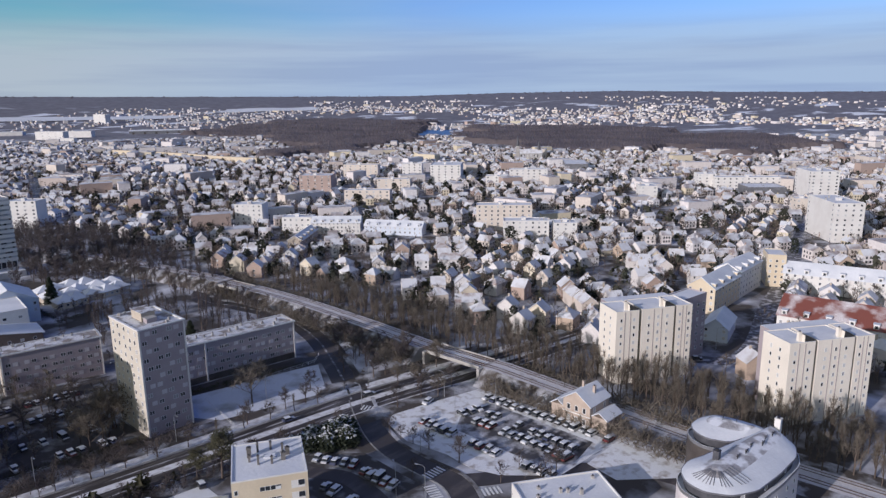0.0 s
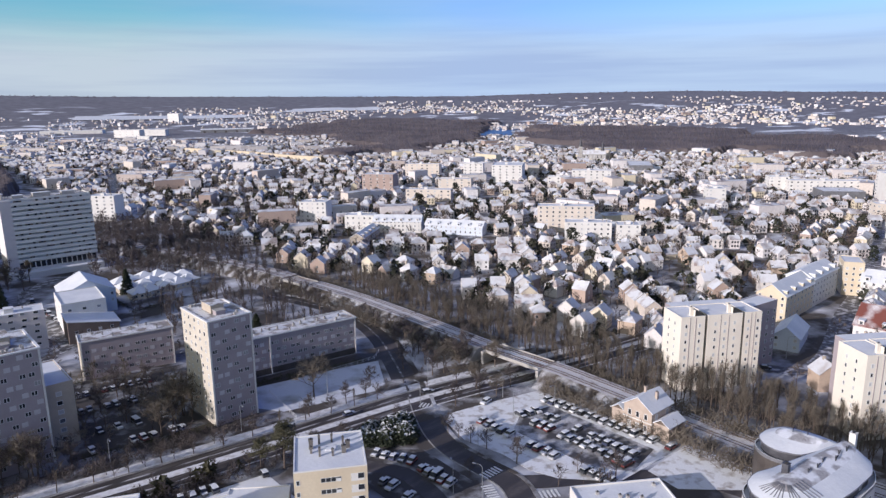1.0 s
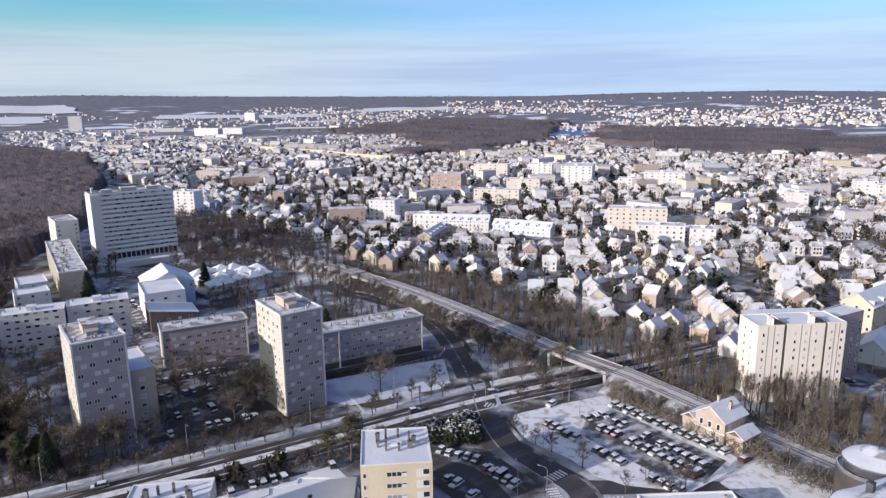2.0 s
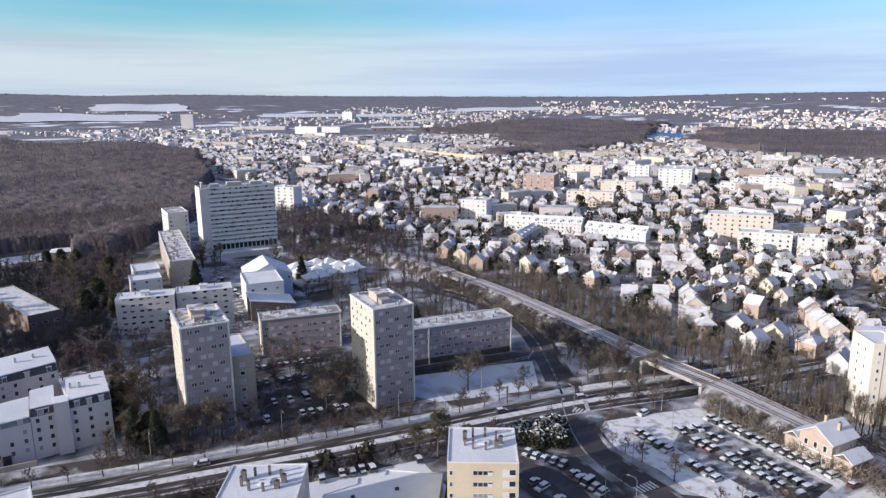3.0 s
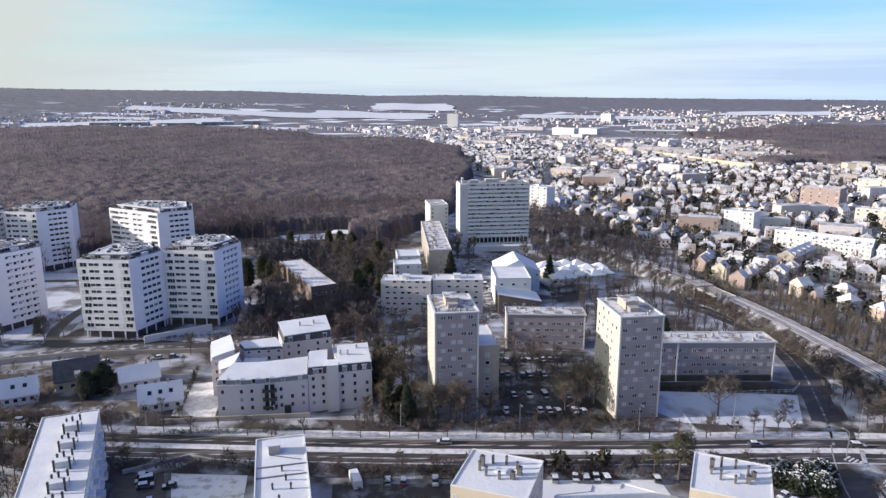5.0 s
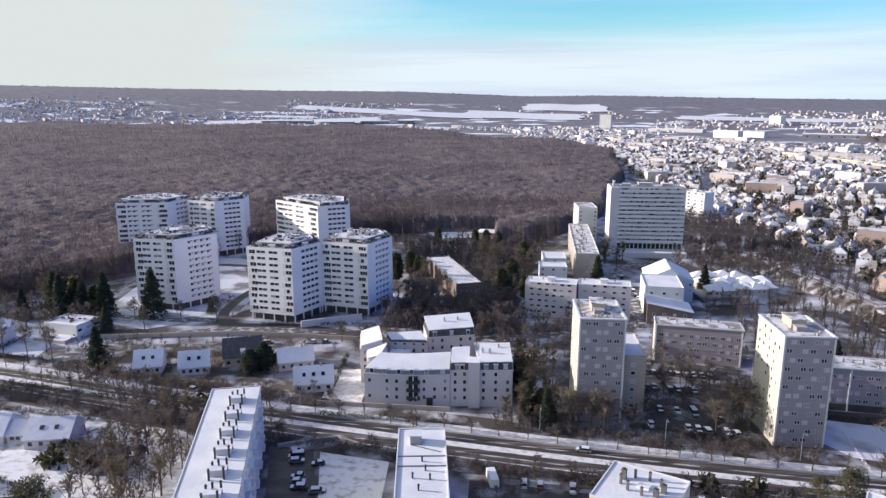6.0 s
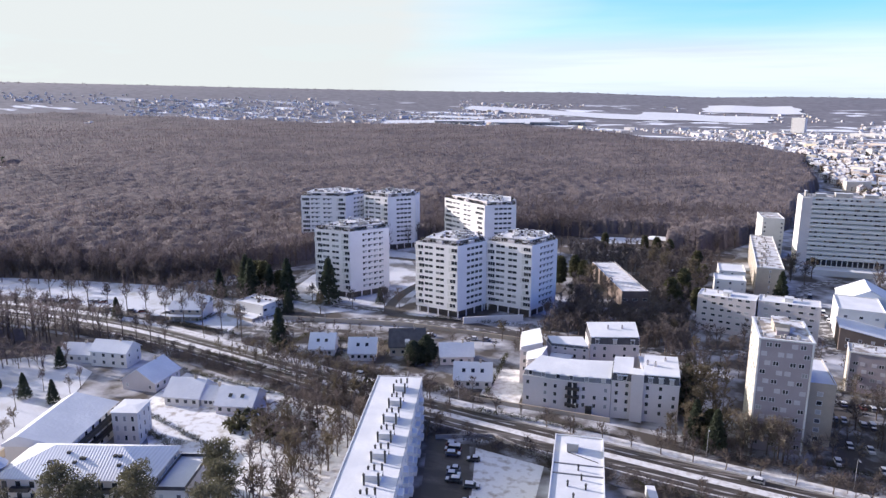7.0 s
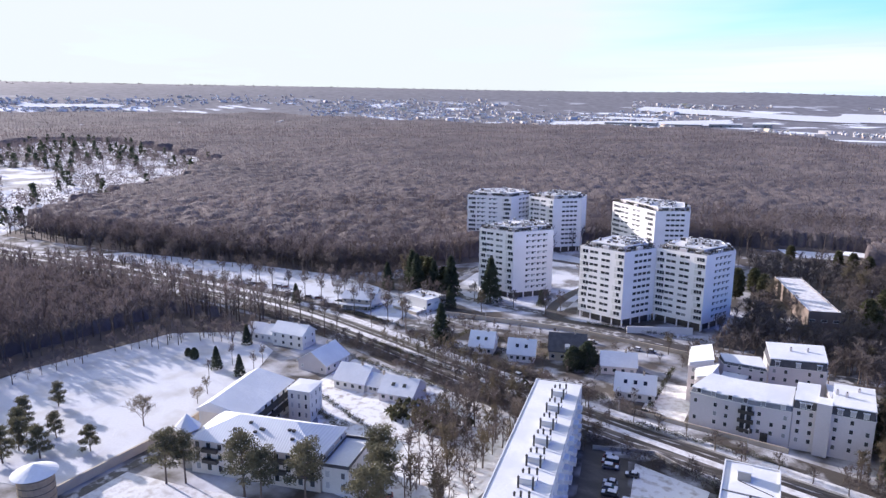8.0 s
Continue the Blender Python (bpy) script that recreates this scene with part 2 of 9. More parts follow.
twig_olive = mat("mossy_twigs", (0.125, 0.106, 0.072), (0.19, 0.158, 0.11), 0.06, 1.0, 0.95, 0.0)
street_twig = mat("dark_twigs", (0.075, 0.06, 0.052), (0.12, 0.096, 0.084), 0.06, 1.0, 0.95, 0.0)
# slight mauve cast of canopy and forest twigs: distance haze put into the colour
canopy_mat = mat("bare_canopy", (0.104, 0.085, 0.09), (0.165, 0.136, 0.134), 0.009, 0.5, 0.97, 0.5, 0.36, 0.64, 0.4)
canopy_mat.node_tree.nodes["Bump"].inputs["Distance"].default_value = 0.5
# paler than the other twigs: sunlight on the crowns put into the colour
belt_twig = mat("sunlit_tone_twigs", (0.18, 0.155, 0.122), (0.285, 0.243, 0.19), 0.06, 1.0, 0.95, 0.0)
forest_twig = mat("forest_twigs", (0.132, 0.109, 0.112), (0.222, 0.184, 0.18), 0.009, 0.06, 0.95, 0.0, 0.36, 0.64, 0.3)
needle = mat("needles", (0.045, 0.06, 0.038), (0.085, 0.098, 0.06), 0.3, 2.0, 0.8, 0.0)
pine_leaf = mat("pine_needles", (0.11, 0.108, 0.066), (0.175, 0.16, 0.1), 0.3, 2.0, 0.8, 0.0)
ivy = mat("ivy_leaves", (0.055, 0.062, 0.028), (0.115, 0.11, 0.055), 0.3, 2.0, 0.7, 0.0)
water = mat("river_water", (0.1, 0.2, 0.4), (0.13, 0.24, 0.45), 0.01, 0.2, 0.5, 0.1)
water.node_tree.nodes["Principled BSDF"].inputs["Specular IOR Level"].default_value = 0.12
hedge_leaf = mat("hedge_leaves", (0.05, 0.055, 0.03), (0.1, 0.09, 0.05), 0.4, 2.0, 0.8, 0.0)
metal_dark = mat("dark_metal", (0.05, 0.05, 0.05), (0.09, 0.085, 0.08), 1.0, 5.0, 0.5, 0.0, metallic=0.5)
metal_pale = mat("galvanised_steel", (0.45, 0.46, 0.47), (0.36, 0.37, 0.38), 1.0, 5.0, 0.45, 0.0, metallic=0.6)
timber = mat("weathered_boards", (0.3, 0.22, 0.15), (0.38, 0.29, 0.2), 0.8, 4.0, 0.85, 0.2)
tyre = mat("tyre_rubber", (0.02, 0.02, 0.02), (0.04, 0.04, 0.04), 3.0, 9.0, 0.8, 0.0)
white_frame = mat("white_frame", (0.75, 0.75, 0.74), (0.66, 0.66, 0.65), 1.0, 6.0, 0.6, 0.0)
window_trim = mat("greyed_window_trim", (0.56, 0.54, 0.55), (0.48, 0.46, 0.47), 1.0, 6.0, 0.6, 0.0)
roller = mat("pale_roller_shutter", (0.58, 0.545, 0.56), (0.5, 0.47, 0.485), 0.6, 6.0, 0.6, 0.0)
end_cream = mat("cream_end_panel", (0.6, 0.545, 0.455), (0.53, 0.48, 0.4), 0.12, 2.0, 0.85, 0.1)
pane = random_mat("window_pane", [(0.02, 0.024, 0.03), (0.5, 0.5, 0.5), (0.05, 0.055, 0.06), (0.3, 0.3, 0.31), (0.03, 0.03, 0.035), (0.55, 0.54, 0.52), (0.12, 0.12, 0.13)], rough=0.12, dirt=0.05)
pane_dark = mat("dark_pane", (0.02, 0.023, 0.03), (0.035, 0.04, 0.05), 0.8, 5.0, 0.1, 0.0)
car_paint = random_mat("car_paint", [(0.03, 0.03, 0.035), (0.5, 0.5, 0.52), (0.08, 0.085, 0.09), (0.7, 0.7, 0.7), (0.05, 0.06, 0.12), (0.25, 0.26, 0.27), (0.18, 0.035, 0.03), (0.12, 0.12, 0.13)], rough=0.3, dirt=0.3)
house_wall = random_mat("house_render", [(0.7, 0.65, 0.6), (0.76, 0.74, 0.72), (0.64, 0.56, 0.48), (0.7, 0.66, 0.63), (0.52, 0.4, 0.3), (0.74, 0.7, 0.67), (0.68, 0.6, 0.46), (0.45, 0.335, 0.27)], dirt=0.2)
town_wall = island_mat("town_render", [(0.7, 0.65, 0.61), (0.76, 0.73, 0.72), (0.64, 0.57, 0.5), (0.7, 0.65, 0.63), (0.54, 0.46, 0.41), (0.74, 0.69, 0.67), (0.66, 0.58, 0.42), (0.7, 0.64, 0.6), (0.42, 0.32, 0.27)])
town_roof = mat("town_snowy_roofs", (0.62, 0.63, 0.66), (0.22, 0.17, 0.155), 0.09, 1.5, 0.95, 0.3, 0.45, 0.64)
roof_snow = mat("snow_on_roofs", (0.66, 0.665, 0.69), (0.46, 0.42, 0.4), 0.2, 1.8, 0.95, 0.4, 0.46, 0.7)
tower_white = mat("tower_white_paint", (0.88, 0.845, 0.825), (0.81, 0.775, 0.755), 0.15, 2.0, 0.85, 0.1)
for m in (needle, belt_twig, twig, twig_olive, forest_twig, pine_leaf, hedge_leaf, ivy):
    thin(m)
pane_strip = random_mat("ribbon_pane", [(0.02, 0.024, 0.03), (0.03, 0.034, 0.04), (0.05, 0.055, 0.06), (0.02, 0.025, 0.03), (0.3, 0.3, 0.3), (0.03, 0.03, 0.035), (0.08, 0.085, 0.09)], rough=0.15, dirt=0.05)


# ---- mesh helpers ----
class MB:
    """Collects vertices, faces and material slots of one mesh."""

    def __init__(self):
        self.v, self.f, self.m = [], [], []

    def face(self, pts, mi=0):
        k = len(self.v)
        self.v.extend(pts)
        self.f.append(tuple(range(k, k + len(pts))))
        self.m.append(mi)

    def box(self, x0, x1, y0, y1, z0, z1, mi=0, top=None, bottom=True):
        k = len(self.v)
        self.v.extend([(x0, y0, z0), (x1, y0, z0), (x1, y1, z0), (x0, y1, z0), (x0, y0, z1), (x1, y0, z1), (x1, y1, z1), (x0, y1, z1)])
        fs = [(0, 1, 5, 4), (1, 2, 6, 5), (2, 3, 7, 6), (3, 0, 4, 7), (4, 5, 6, 7)] + ([(3, 2, 1, 0)] if bottom else [])
        for j, q in enumerate(fs):
            self.f.append(tuple(k + i for i in q))
            self.m.append(top if (top is not None and j == 4) else mi)
        return self

    def prism(self, poly, z0, z1, mi=0, top=None, bottom=False):
        n, k = len(poly), len(self.v)
        self.v.extend([(x, y, z0) for x, y in poly] + [(x, y, z1) for x, y in poly])
        for i in range(n):
            j = (i + 1) % n
            self.f.append((k + i, k + j, k + n + j, k + n + i))
            self.m.append(mi)
        self.f.append(tuple(k + n + i for i in range(n)))
        self.m.append(mi if top is None else top)
        if bottom:
            self.f.append(tuple(k + i for i in reversed(range(n))))
            self.m.append(mi)
        return self

    def ring(self, outer, inner, z0, z1, mi=0, top=None):
        n, k = len(outer), len(self.v)
        for poly in (outer, inner):
            for z in (z0, z1):
                self.v.extend([(x, y, z) for x, y in poly])
        for i in range(n):
            j = (i + 1) % n
            for q, s in (((i, j, n + j, n + i), mi), ((2 * n + j, 2 * n + i, 3 * n + i, 3 * n + j), mi), ((n + i, n + j, 3 * n + j, 3 * n + i), mi if top is None else top), ((j, i, 2 * n + i, 2 * n + j), mi)):
                self.f.append(tuple(k + a for a in q))
                self.m.append(s)
        return self

    def cyl(self, x, y, z0, z1, r0, r1=None, n=8, mi=0, lean=(0, 0)):
        r1 = r0 if r1 is None else r1
        k = len(self.v)
        for z, r, dx, dy in ((z0, r0, 0, 0), (z1, r1, *lean)):
            self.v.extend([(x + dx + r * math.cos(2 * math.pi * i / n), y + dy + r * math.sin(2 * math.pi * i / n), z) for i in range(n)])
        for i in range(n):
            j = (i + 1) % n
            self.f.append((k + i, k + j, k + n + j, k + n + i))
            self.m.append(mi)
        self.f.append(tuple(k + n + i for i in range(n)))
        self.m.append(mi)
        return self

    def bar(self, a, b, r0, r1, n=4, mi=0):
        """A tapered bar between two points."""
        a, b = Vector(a), Vector(b)
        d = (b - a).normalized()
        u = d.orthogonal().normalized()
        w = d.cross(u)
        k = len(self.v)
        for p, r in ((a, r0), (b, r1)):
            self.v.extend([tuple(p + r * (math.cos(2 * math.pi * i / n) * u + math.sin(2 * math.pi * i / n) * w)) for i in range(n)])
        for i in range(n):
            j = (i + 1) % n
            self.f.append((k + i, k + j, k + n + j, k + n + i))
            self.m.append(mi)
        return self

    def gable(self, x0, x1, y0, y1, z0, z1, over=0.4, thick=0.25, mi=0):
        """Two roof slabs with the ridge along x."""
        ym = (y0 + y1) / 2
        drop = over * (z1 - z0) / (ym - y0)
        for ya in (y0 - over, y1 + over):
            p = [(x0 - over, ya, z0 - drop), (x1 + over, ya, z0 - drop), (x1 + over, ym, z1), (x0 - over, ym, z1)]
            if ya > ym:
                p = [p[1], p[0], p[3], p[2]]
            q = [(x, y, z + thick) for x, y, z in p]
            self.face(q, mi)
            self.face(p[::-1], mi)
            for i in range(4):
                j = (i + 1) % 4
                self.face([p[i], p[j], q[j], q[i]], mi)
        return self

    def hip(self, x0, x1, y0, y1, z0, z1, over=0.4, mi=0, inset=None, eave=0.2):
        x0, x1, y0, y1 = x0 - over, x1 + over, y0 - over, y1 + over
        ym, s = (y0 + y1) / 2, (y1 - y0) / 2 if inset is None else inset
        s = min(s, (x1 - x0) / 2 - 0.01)
        self.box(x0, x1, y0, y1, z0 - eave, z0, mi)
        a, b, c, d = (x0, y0, z0), (x1, y0, z0), (x1, y1, z0), (x0, y1, z0)
        r, t = (x0 + s, ym, z1), (x1 - s, ym, z1)
        self.face([a, b, t, r], mi)
        self.face([c, d, r, t], mi)
        self.face([b, c, t], mi)
        self.face([d, a, r], mi)
        return self

    def mesh(self, name, mats):
        me = bpy.data.meshes.new(name)
        me.from_pydata(self.v, [], self.f)
        for mt in mats:
            me.materials.append(mt)
        me.polygons.foreach_set("material_index", self.m)
        me.update()
        return me


def np_mesh(name, verts, tris, mats, slots=None):
    """A mesh from arrays of vertices and triangles."""
    me = bpy.data.meshes.new(name)
    verts, tris = np.asarray(verts, np.float32), np.asarray(tris, np.int32)
    me.vertices.add(len(verts))
    me.vertices.foreach_set("co", verts.ravel())
    me.loops.add(tris.size)
    me.loops.foreach_set("vertex_index", tris.ravel())
    me.polygons.add(len(tris))
    me.polygons.foreach_set("loop_start", np.arange(0, tris.size, 3, dtype=np.int32))
    for mt in mats:
        me.materials.append(mt)
    if slots is not None:
        me.polygons.foreach_set("material_index", np.asarray(slots, np.int32))
    me.update(calc_edges=True)
    return me


def thing(name, loc, rot, label, category, group="", kind=""):
    ob = new(name)
    ob.matrix_world = pose(*loc, 0, 0, rot)
    ob.empty_display_size = 0.5
    return tagged(ob, label, category, group, kind)


def part(name, mesh, parent, m=None, label=""):
    ob = new(name, mesh)
    ob.parent = parent
    if m is not None:
        ob.matrix_basis = m
    return tagged(ob, label)


def solid(name, mb, mats, label, category, kind="", group="", loc=(0, 0, 0), rot=0):
    ob = new(name, mb.mesh(name, mats))
    ob.matrix_world = pose(*loc, 0, 0, rot)
    return tagged(ob, label, category, group, kind)


def inset(poly, d):
    """The polygon with each side moved d inwards."""
    n, out = len(poly), []
    for i in range(n):
        (ax, ay), (bx, by), (cx, cy) = poly[i - 1], poly[i], poly[(i + 1) % n]
        l1, l2 = math.hypot(bx - ax, by - ay), math.hypot(cx - bx, cy - by)
        n1, n2 = (-(by - ay) / l1, (bx - ax) / l1), (-(cy - by) / l2, (cx - bx) / l2)
        k = 1 + n1[0] * n2[0] + n1[1] * n2[1]
        out.append((bx + d * (n1[0] + n2[0]) / max(k, 0.2), by + d * (n1[1] + n2[1]) / max(k, 0.2)))
    return out


def rect(w, d, x=0.0, y=0.0):
    """A rectangle from its front left corner: w along x, d along y."""
    return [(x, y), (x + w, y), (x + w, y + d), (x, y + d)]


WINDOWS = {}


def window_mesh(w, h, kind="plain"):
    """A window in its frame: x along the wall, +y outwards, z up from the sill."""
    key = (round(w, 2), round(h, 2), kind)
    if key not in WINDOWS:
        b, fr = MB(), 0.06 if kind in ("strip", "loggia") else 0.13
        deep = -0.12 if kind != "loggia" else -0.02
        xs = [-w / 2, -w / 2 + fr, w / 2 - fr, w / 2]
        sill = h * 0.28 if kind == "loggia" else fr
        zs = [0.0, sill, h - fr, h]
        o = [(xs[3], 0.06, zs[0]), (xs[0], 0.06, zs[0]), (xs[0], 0.06, zs[3]), (xs[3], 0.06, zs[3])]
        f = [(xs[2], 0.06, zs[1]), (xs[1], 0.06, zs[1]), (xs[1], 0.06, zs[2]), (xs[2], 0.06, zs[2])]
        p = [(x, 0.012, z) for x, _, z in f]
        back = [(x, -0.05, z) for x, _, z in o]
        b.v = o + f + p + back
        for i in range(4):
            j = (i + 1) % 4
            b.f += [(i, j, 4 + j, 4 + i), (4 + i, 4 + j, 8 + j, 8 + i), (j, i, 12 + i, 12 + j)]
            b.m += [2 if (kind == "loggia" and i == 0) else 0, 0, 0]
        b.f.append((8, 9, 10, 11))
        b.m.append(1)
        if kind in ("strip", "loggia") and w > 2.4:
            n = int(w / 1.15)
            for k in range(1, n):
                x = -w / 2 + w * k / n
                b.box(x - 0.06, x + 0.06, 0.013, 0.055, zs[1] - 0.01, zs[2] + 0.01, 0)
            if kind == "strip":
                b.box(-w / 2 + 0.07, -w / 2 + w / n, 0.013, 0.03, zs[1] - 0.01, zs[2] - h * 0.3, 0)
            else:
                b.box(w / 2 - w / n, w / 2 - 0.07, 0.013, 0.035, zs[1] - 0.01, zs[2] + 0.01, 2)
        if kind == "pair":
            b.box(-0.1, 0.1, 0.013, 0.057, zs[1] - 0.01, zs[2] + 0.01, 0)
        if kind == "blind":
            b.box(xs[1] - 0.01, xs[2] + 0.01, 0.013, 0.045, zs[1] - 0.01, zs[2] + 0.01, 2)
        if kind == "dormer":
            k = len(b.v)
            b.v += [(xs[3] + 0.25, 0.2, h + 0.05), (xs[0] - 0.25, 0.2, h + 0.05), (xs[0] - 0.25, -1.0, h + 0.35), (xs[3] + 0.25, -1.0, h + 0.35)]
            b.f += [(k, k + 1, k + 2, k + 3), (3, 2, k + 1, k)]
            b.m += [2, 0]
        # loggias: a nearly flush dark pane stands for the shaded recess
        glass = pane_strip if kind in ("strip", "pair") else pane_dark if kind == "loggia" else pane
        third = {"loggia": white_wall, "blind": roller}.get(kind, snow)
        WINDOWS[key] = b.mesh("window", [window_trim if kind in ("pair", "blind") else white_frame, glass, third])
    return WINDOWS[key]


def wall_frame(poly, i, s, z, off=0.0):
    """The pose at s metres along side i of the polygon, at height z, +y outwards."""
    (ax, ay), (bx, by) = poly[i], poly[(i + 1) % len(poly)]
    l = math.hypot(bx - ax, by - ay)
    dx, dy = (bx - ax) / l, (by - ay) / l
    nx, ny = dy, -dx
    return Matrix(((ny, nx, 0, ax + dx * s + nx * off), (-nx, ny, 0, ay + dy * s + ny * off), (0, 0, 1, z), (0, 0, 0, 1)))


def side_len(poly, i):
    (ax, ay), (bx, by) = poly[i], poly[(i + 1) % len(poly)]
    return math.hypot(bx - ax, by - ay)


def windows(root, poly, i, cols, rows, w=1.3, h=1.35, z0=3.6, step=2.8, kind="plain", margin=1.6, jitter=0.0, skip=0.0, off=0.0):
    """Rows of windows on one side of a building, each its own part."""
    l = side_len(poly, i)
    me = window_mesh(w, h, kind)
    for r in range(rows):
        for c in range(cols):
            if skip and random.random() < skip:
                continue
            s = l / 2 if cols == 1 else margin + (l - 2 * margin) * c / (cols - 1)
            s += jitter * (1 if (r + c) % 2 else -1)
            if kind == "shutter":
                me = window_mesh(w, h, random.choice(("pair", "pair", "blind")))
            part("window", me, root, wall_frame(poly, i, s, z0 + step * r, off))


def flat_roof(root, poly, h, wall, top=None, parapet=0.5, cap=None):
    """A parapet and a snow-covered deck."""
    b = MB().ring(poly, inset(poly, 0.3), h, h + parapet, 0, 1)
    part("parapet", b.mesh("parapet", [wall, snow]), root)
    part("roof", MB().prism(inset(poly, 0.32), h - 0.1, h + 0.12).mesh("roof", [top or snow]), root, None, "snow-covered flat roof")


def tower_block(name, label, loc, rot, poly, h, wall, sides, category="apartment block", base=None, parapet=0.5, top=None, trim=None, group=""):
    """A flat-roofed block. sides: for each side with windows, (side, keyword arguments)."""
    root = thing(name, loc, rot, label, category, group)
    b = MB().prism(poly, -0.5, h, 0)
    part("wall", b.mesh("wall", [wall]), root)
    flat_roof(root, poly, h, trim or wall, top, parapet)
    for i, kw in sides:
        windows(root, poly, i, **kw)
    return root


def roof_box(root, x, y, w, d, h, z, mt, cap=None):
    """A lift housing on a flat roof."""
    b = MB().box(x, x + w, y, y + d, z, z + h, 0).box(x - 0.2, x + w + 0.2, y - 0.2, y + d + 0.2, z + h, z + h + 0.2, 1)
    part("lift_housing", b.mesh("lift_housing", [mt, cap or snow]), root)


def chimney(root, x, y, z, h=1.8, w=0.55, mt=None):
    b = MB().box(x - w / 2, x + w / 2, y - w / 2, y + w / 2, z, z + h, 0)
    b.box(x - w / 2 - 0.08, x + w / 2 + 0.08, y - w / 2 - 0.08, y + w / 2 + 0.08, z + h, z + h + 0.12, 0)
    b.cyl(x, y, z + h + 0.12, z + h + 0.45, w * 0.28, n=6, mi=1)
    part("chimney", b.mesh("chimney", [mt or metal_dark, metal_dark]), root)


# ---- the lie of the land: flat near by, hills at the horizon ----
HILL_AT = (-90, -77, -69.5, -61, -52, -43, -30, -16, -9, -2, 8, 18, 28, 43, 61, 75, 90)
HILL_UP = (-0.1, -0.15, -0.07, 0.12, 0.06, -0.1, 0.03, 0.2, 0.36, 0.3, 0.66, 0.7, 0.82, 1.03, 1.16, 1.2, 1.2)


def ground_z(x, y):
    x, y = np.asarray(x, float), np.asarray(y, float)
    r, az = np.hypot(x, y), np.degrees(np.arctan2(-x, y))
    top = 99 + 4800 * np.tan(np.radians(np.interp(az, HILL_AT, HILL_UP)))
    s = np.clip((r - 2300) / 2500, 0, 1)
    return top * s * s * (3 - 2 * s) + 3.0 * s * np.sin(az * 1.3) * np.sin(r * 0.004)


def build_ground():
    rings = np.concatenate([np.arange(0, 300, 60), np.arange(300, 2300, 200), np.arange(2300, 4900, 50), [4900, 4950]])
    rings = rings[1:]
    az = np.radians(np.arange(0, 360, 2.0))
    n = len(az)
    x = (-np.sin(az)[None] * rings[:, None]).ravel()
    y = (np.cos(az)[None] * rings[:, None]).ravel()
    ahead = y > -200
    z = np.where(ahead, ground_z(x, y), 0)
    verts = np.concatenate([[[0, 0, 0]], np.stack([x, y, z], 1)])
    tris = [(0, 1 + i, 1 + (i + 1) % n) for i in range(n)]
    for k in range(len(rings) - 1):
        for i in range(n):
            a, b = 1 + k * n + i, 1 + k * n + (i + 1) % n
            tris += [(a, a + n, b), (b, a + n, b + n)]
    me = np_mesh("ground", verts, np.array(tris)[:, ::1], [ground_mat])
    me.polygons.foreach_set("use_smooth", np.ones(len(me.polygons), bool))
    ob = new("ground", me)
    return tagged(ob, "snowy ground with bare earth, fields and distant hills", "ground", kind="structure")


def make_ground_mat():
    """Snow and earth near by; woods, blue-greyed for haze, and snowy fields further out, by plan."""
    m, n, l, s = nodes_of("snowy_land")
    geo = n.new("ShaderNodeNewGeometry").outputs["Position"]
    near = mixed(n, l, noise_fac(n, l, 0.06, 0.42, 0.68, 10.0, geo), (0.07, 0.06, 0.052), (0.6, 0.61, 0.66))
    # blue-grey woods: the haze of distance is put into their colour
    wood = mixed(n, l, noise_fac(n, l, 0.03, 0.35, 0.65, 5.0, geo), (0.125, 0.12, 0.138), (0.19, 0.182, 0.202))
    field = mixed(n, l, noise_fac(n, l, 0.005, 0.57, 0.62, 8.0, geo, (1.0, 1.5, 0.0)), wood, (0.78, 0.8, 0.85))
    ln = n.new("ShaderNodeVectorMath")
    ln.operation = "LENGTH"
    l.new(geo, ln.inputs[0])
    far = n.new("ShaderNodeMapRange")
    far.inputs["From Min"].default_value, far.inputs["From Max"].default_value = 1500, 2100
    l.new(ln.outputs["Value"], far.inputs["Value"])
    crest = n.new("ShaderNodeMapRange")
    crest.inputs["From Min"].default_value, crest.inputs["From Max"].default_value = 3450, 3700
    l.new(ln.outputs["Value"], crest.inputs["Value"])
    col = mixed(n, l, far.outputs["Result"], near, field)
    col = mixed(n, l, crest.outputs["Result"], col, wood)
    l.new(col, s.inputs["Base Color"])
    s.inputs["Roughness"].default_value = 0.9
    return m


ground_mat = make_ground_mat()
build_ground()


def sheet(name, poly, z, mt, label, category, kind="structure"):
    """A thin slab on the ground."""
    b = MB().prism(poly, z - 0.06, z, 0)
    return solid(name, b, [mt], label, category, kind)


def offset_line(pts, d):
    """A line moved d to its left."""
    out = []
    for i, (x, y) in enumerate(pts):
        (ax, ay), (bx, by) = pts[max(i - 1, 0)], pts[min(i + 1, len(pts) - 1)]
        l = math.hypot(bx - ax, by - ay)
        out.append((x - (by - ay) / l * d, y + (bx - ax) / l * d))
    return out


def smooth_line(pts, per=6):
    out = []
    for i in range(len(pts) - 1):
        p0, p1, p2, p3 = (Vector(pts[max(i - 1, 0)]), Vector(pts[i]), Vector(pts[i + 1]), Vector(pts[min(i + 2, len(pts) - 1)]))
        for k in range(per):
            t = k / per
            out.append(tuple(0.5 * (2 * p1 + (p2 - p0) * t + (2 * p0 - 5 * p1 + 4 * p2 - p3) * t * t + (3 * p1 - p0 - 3 * p2 + p3) * t ** 3)))
    return out + [tuple(pts[-1])]


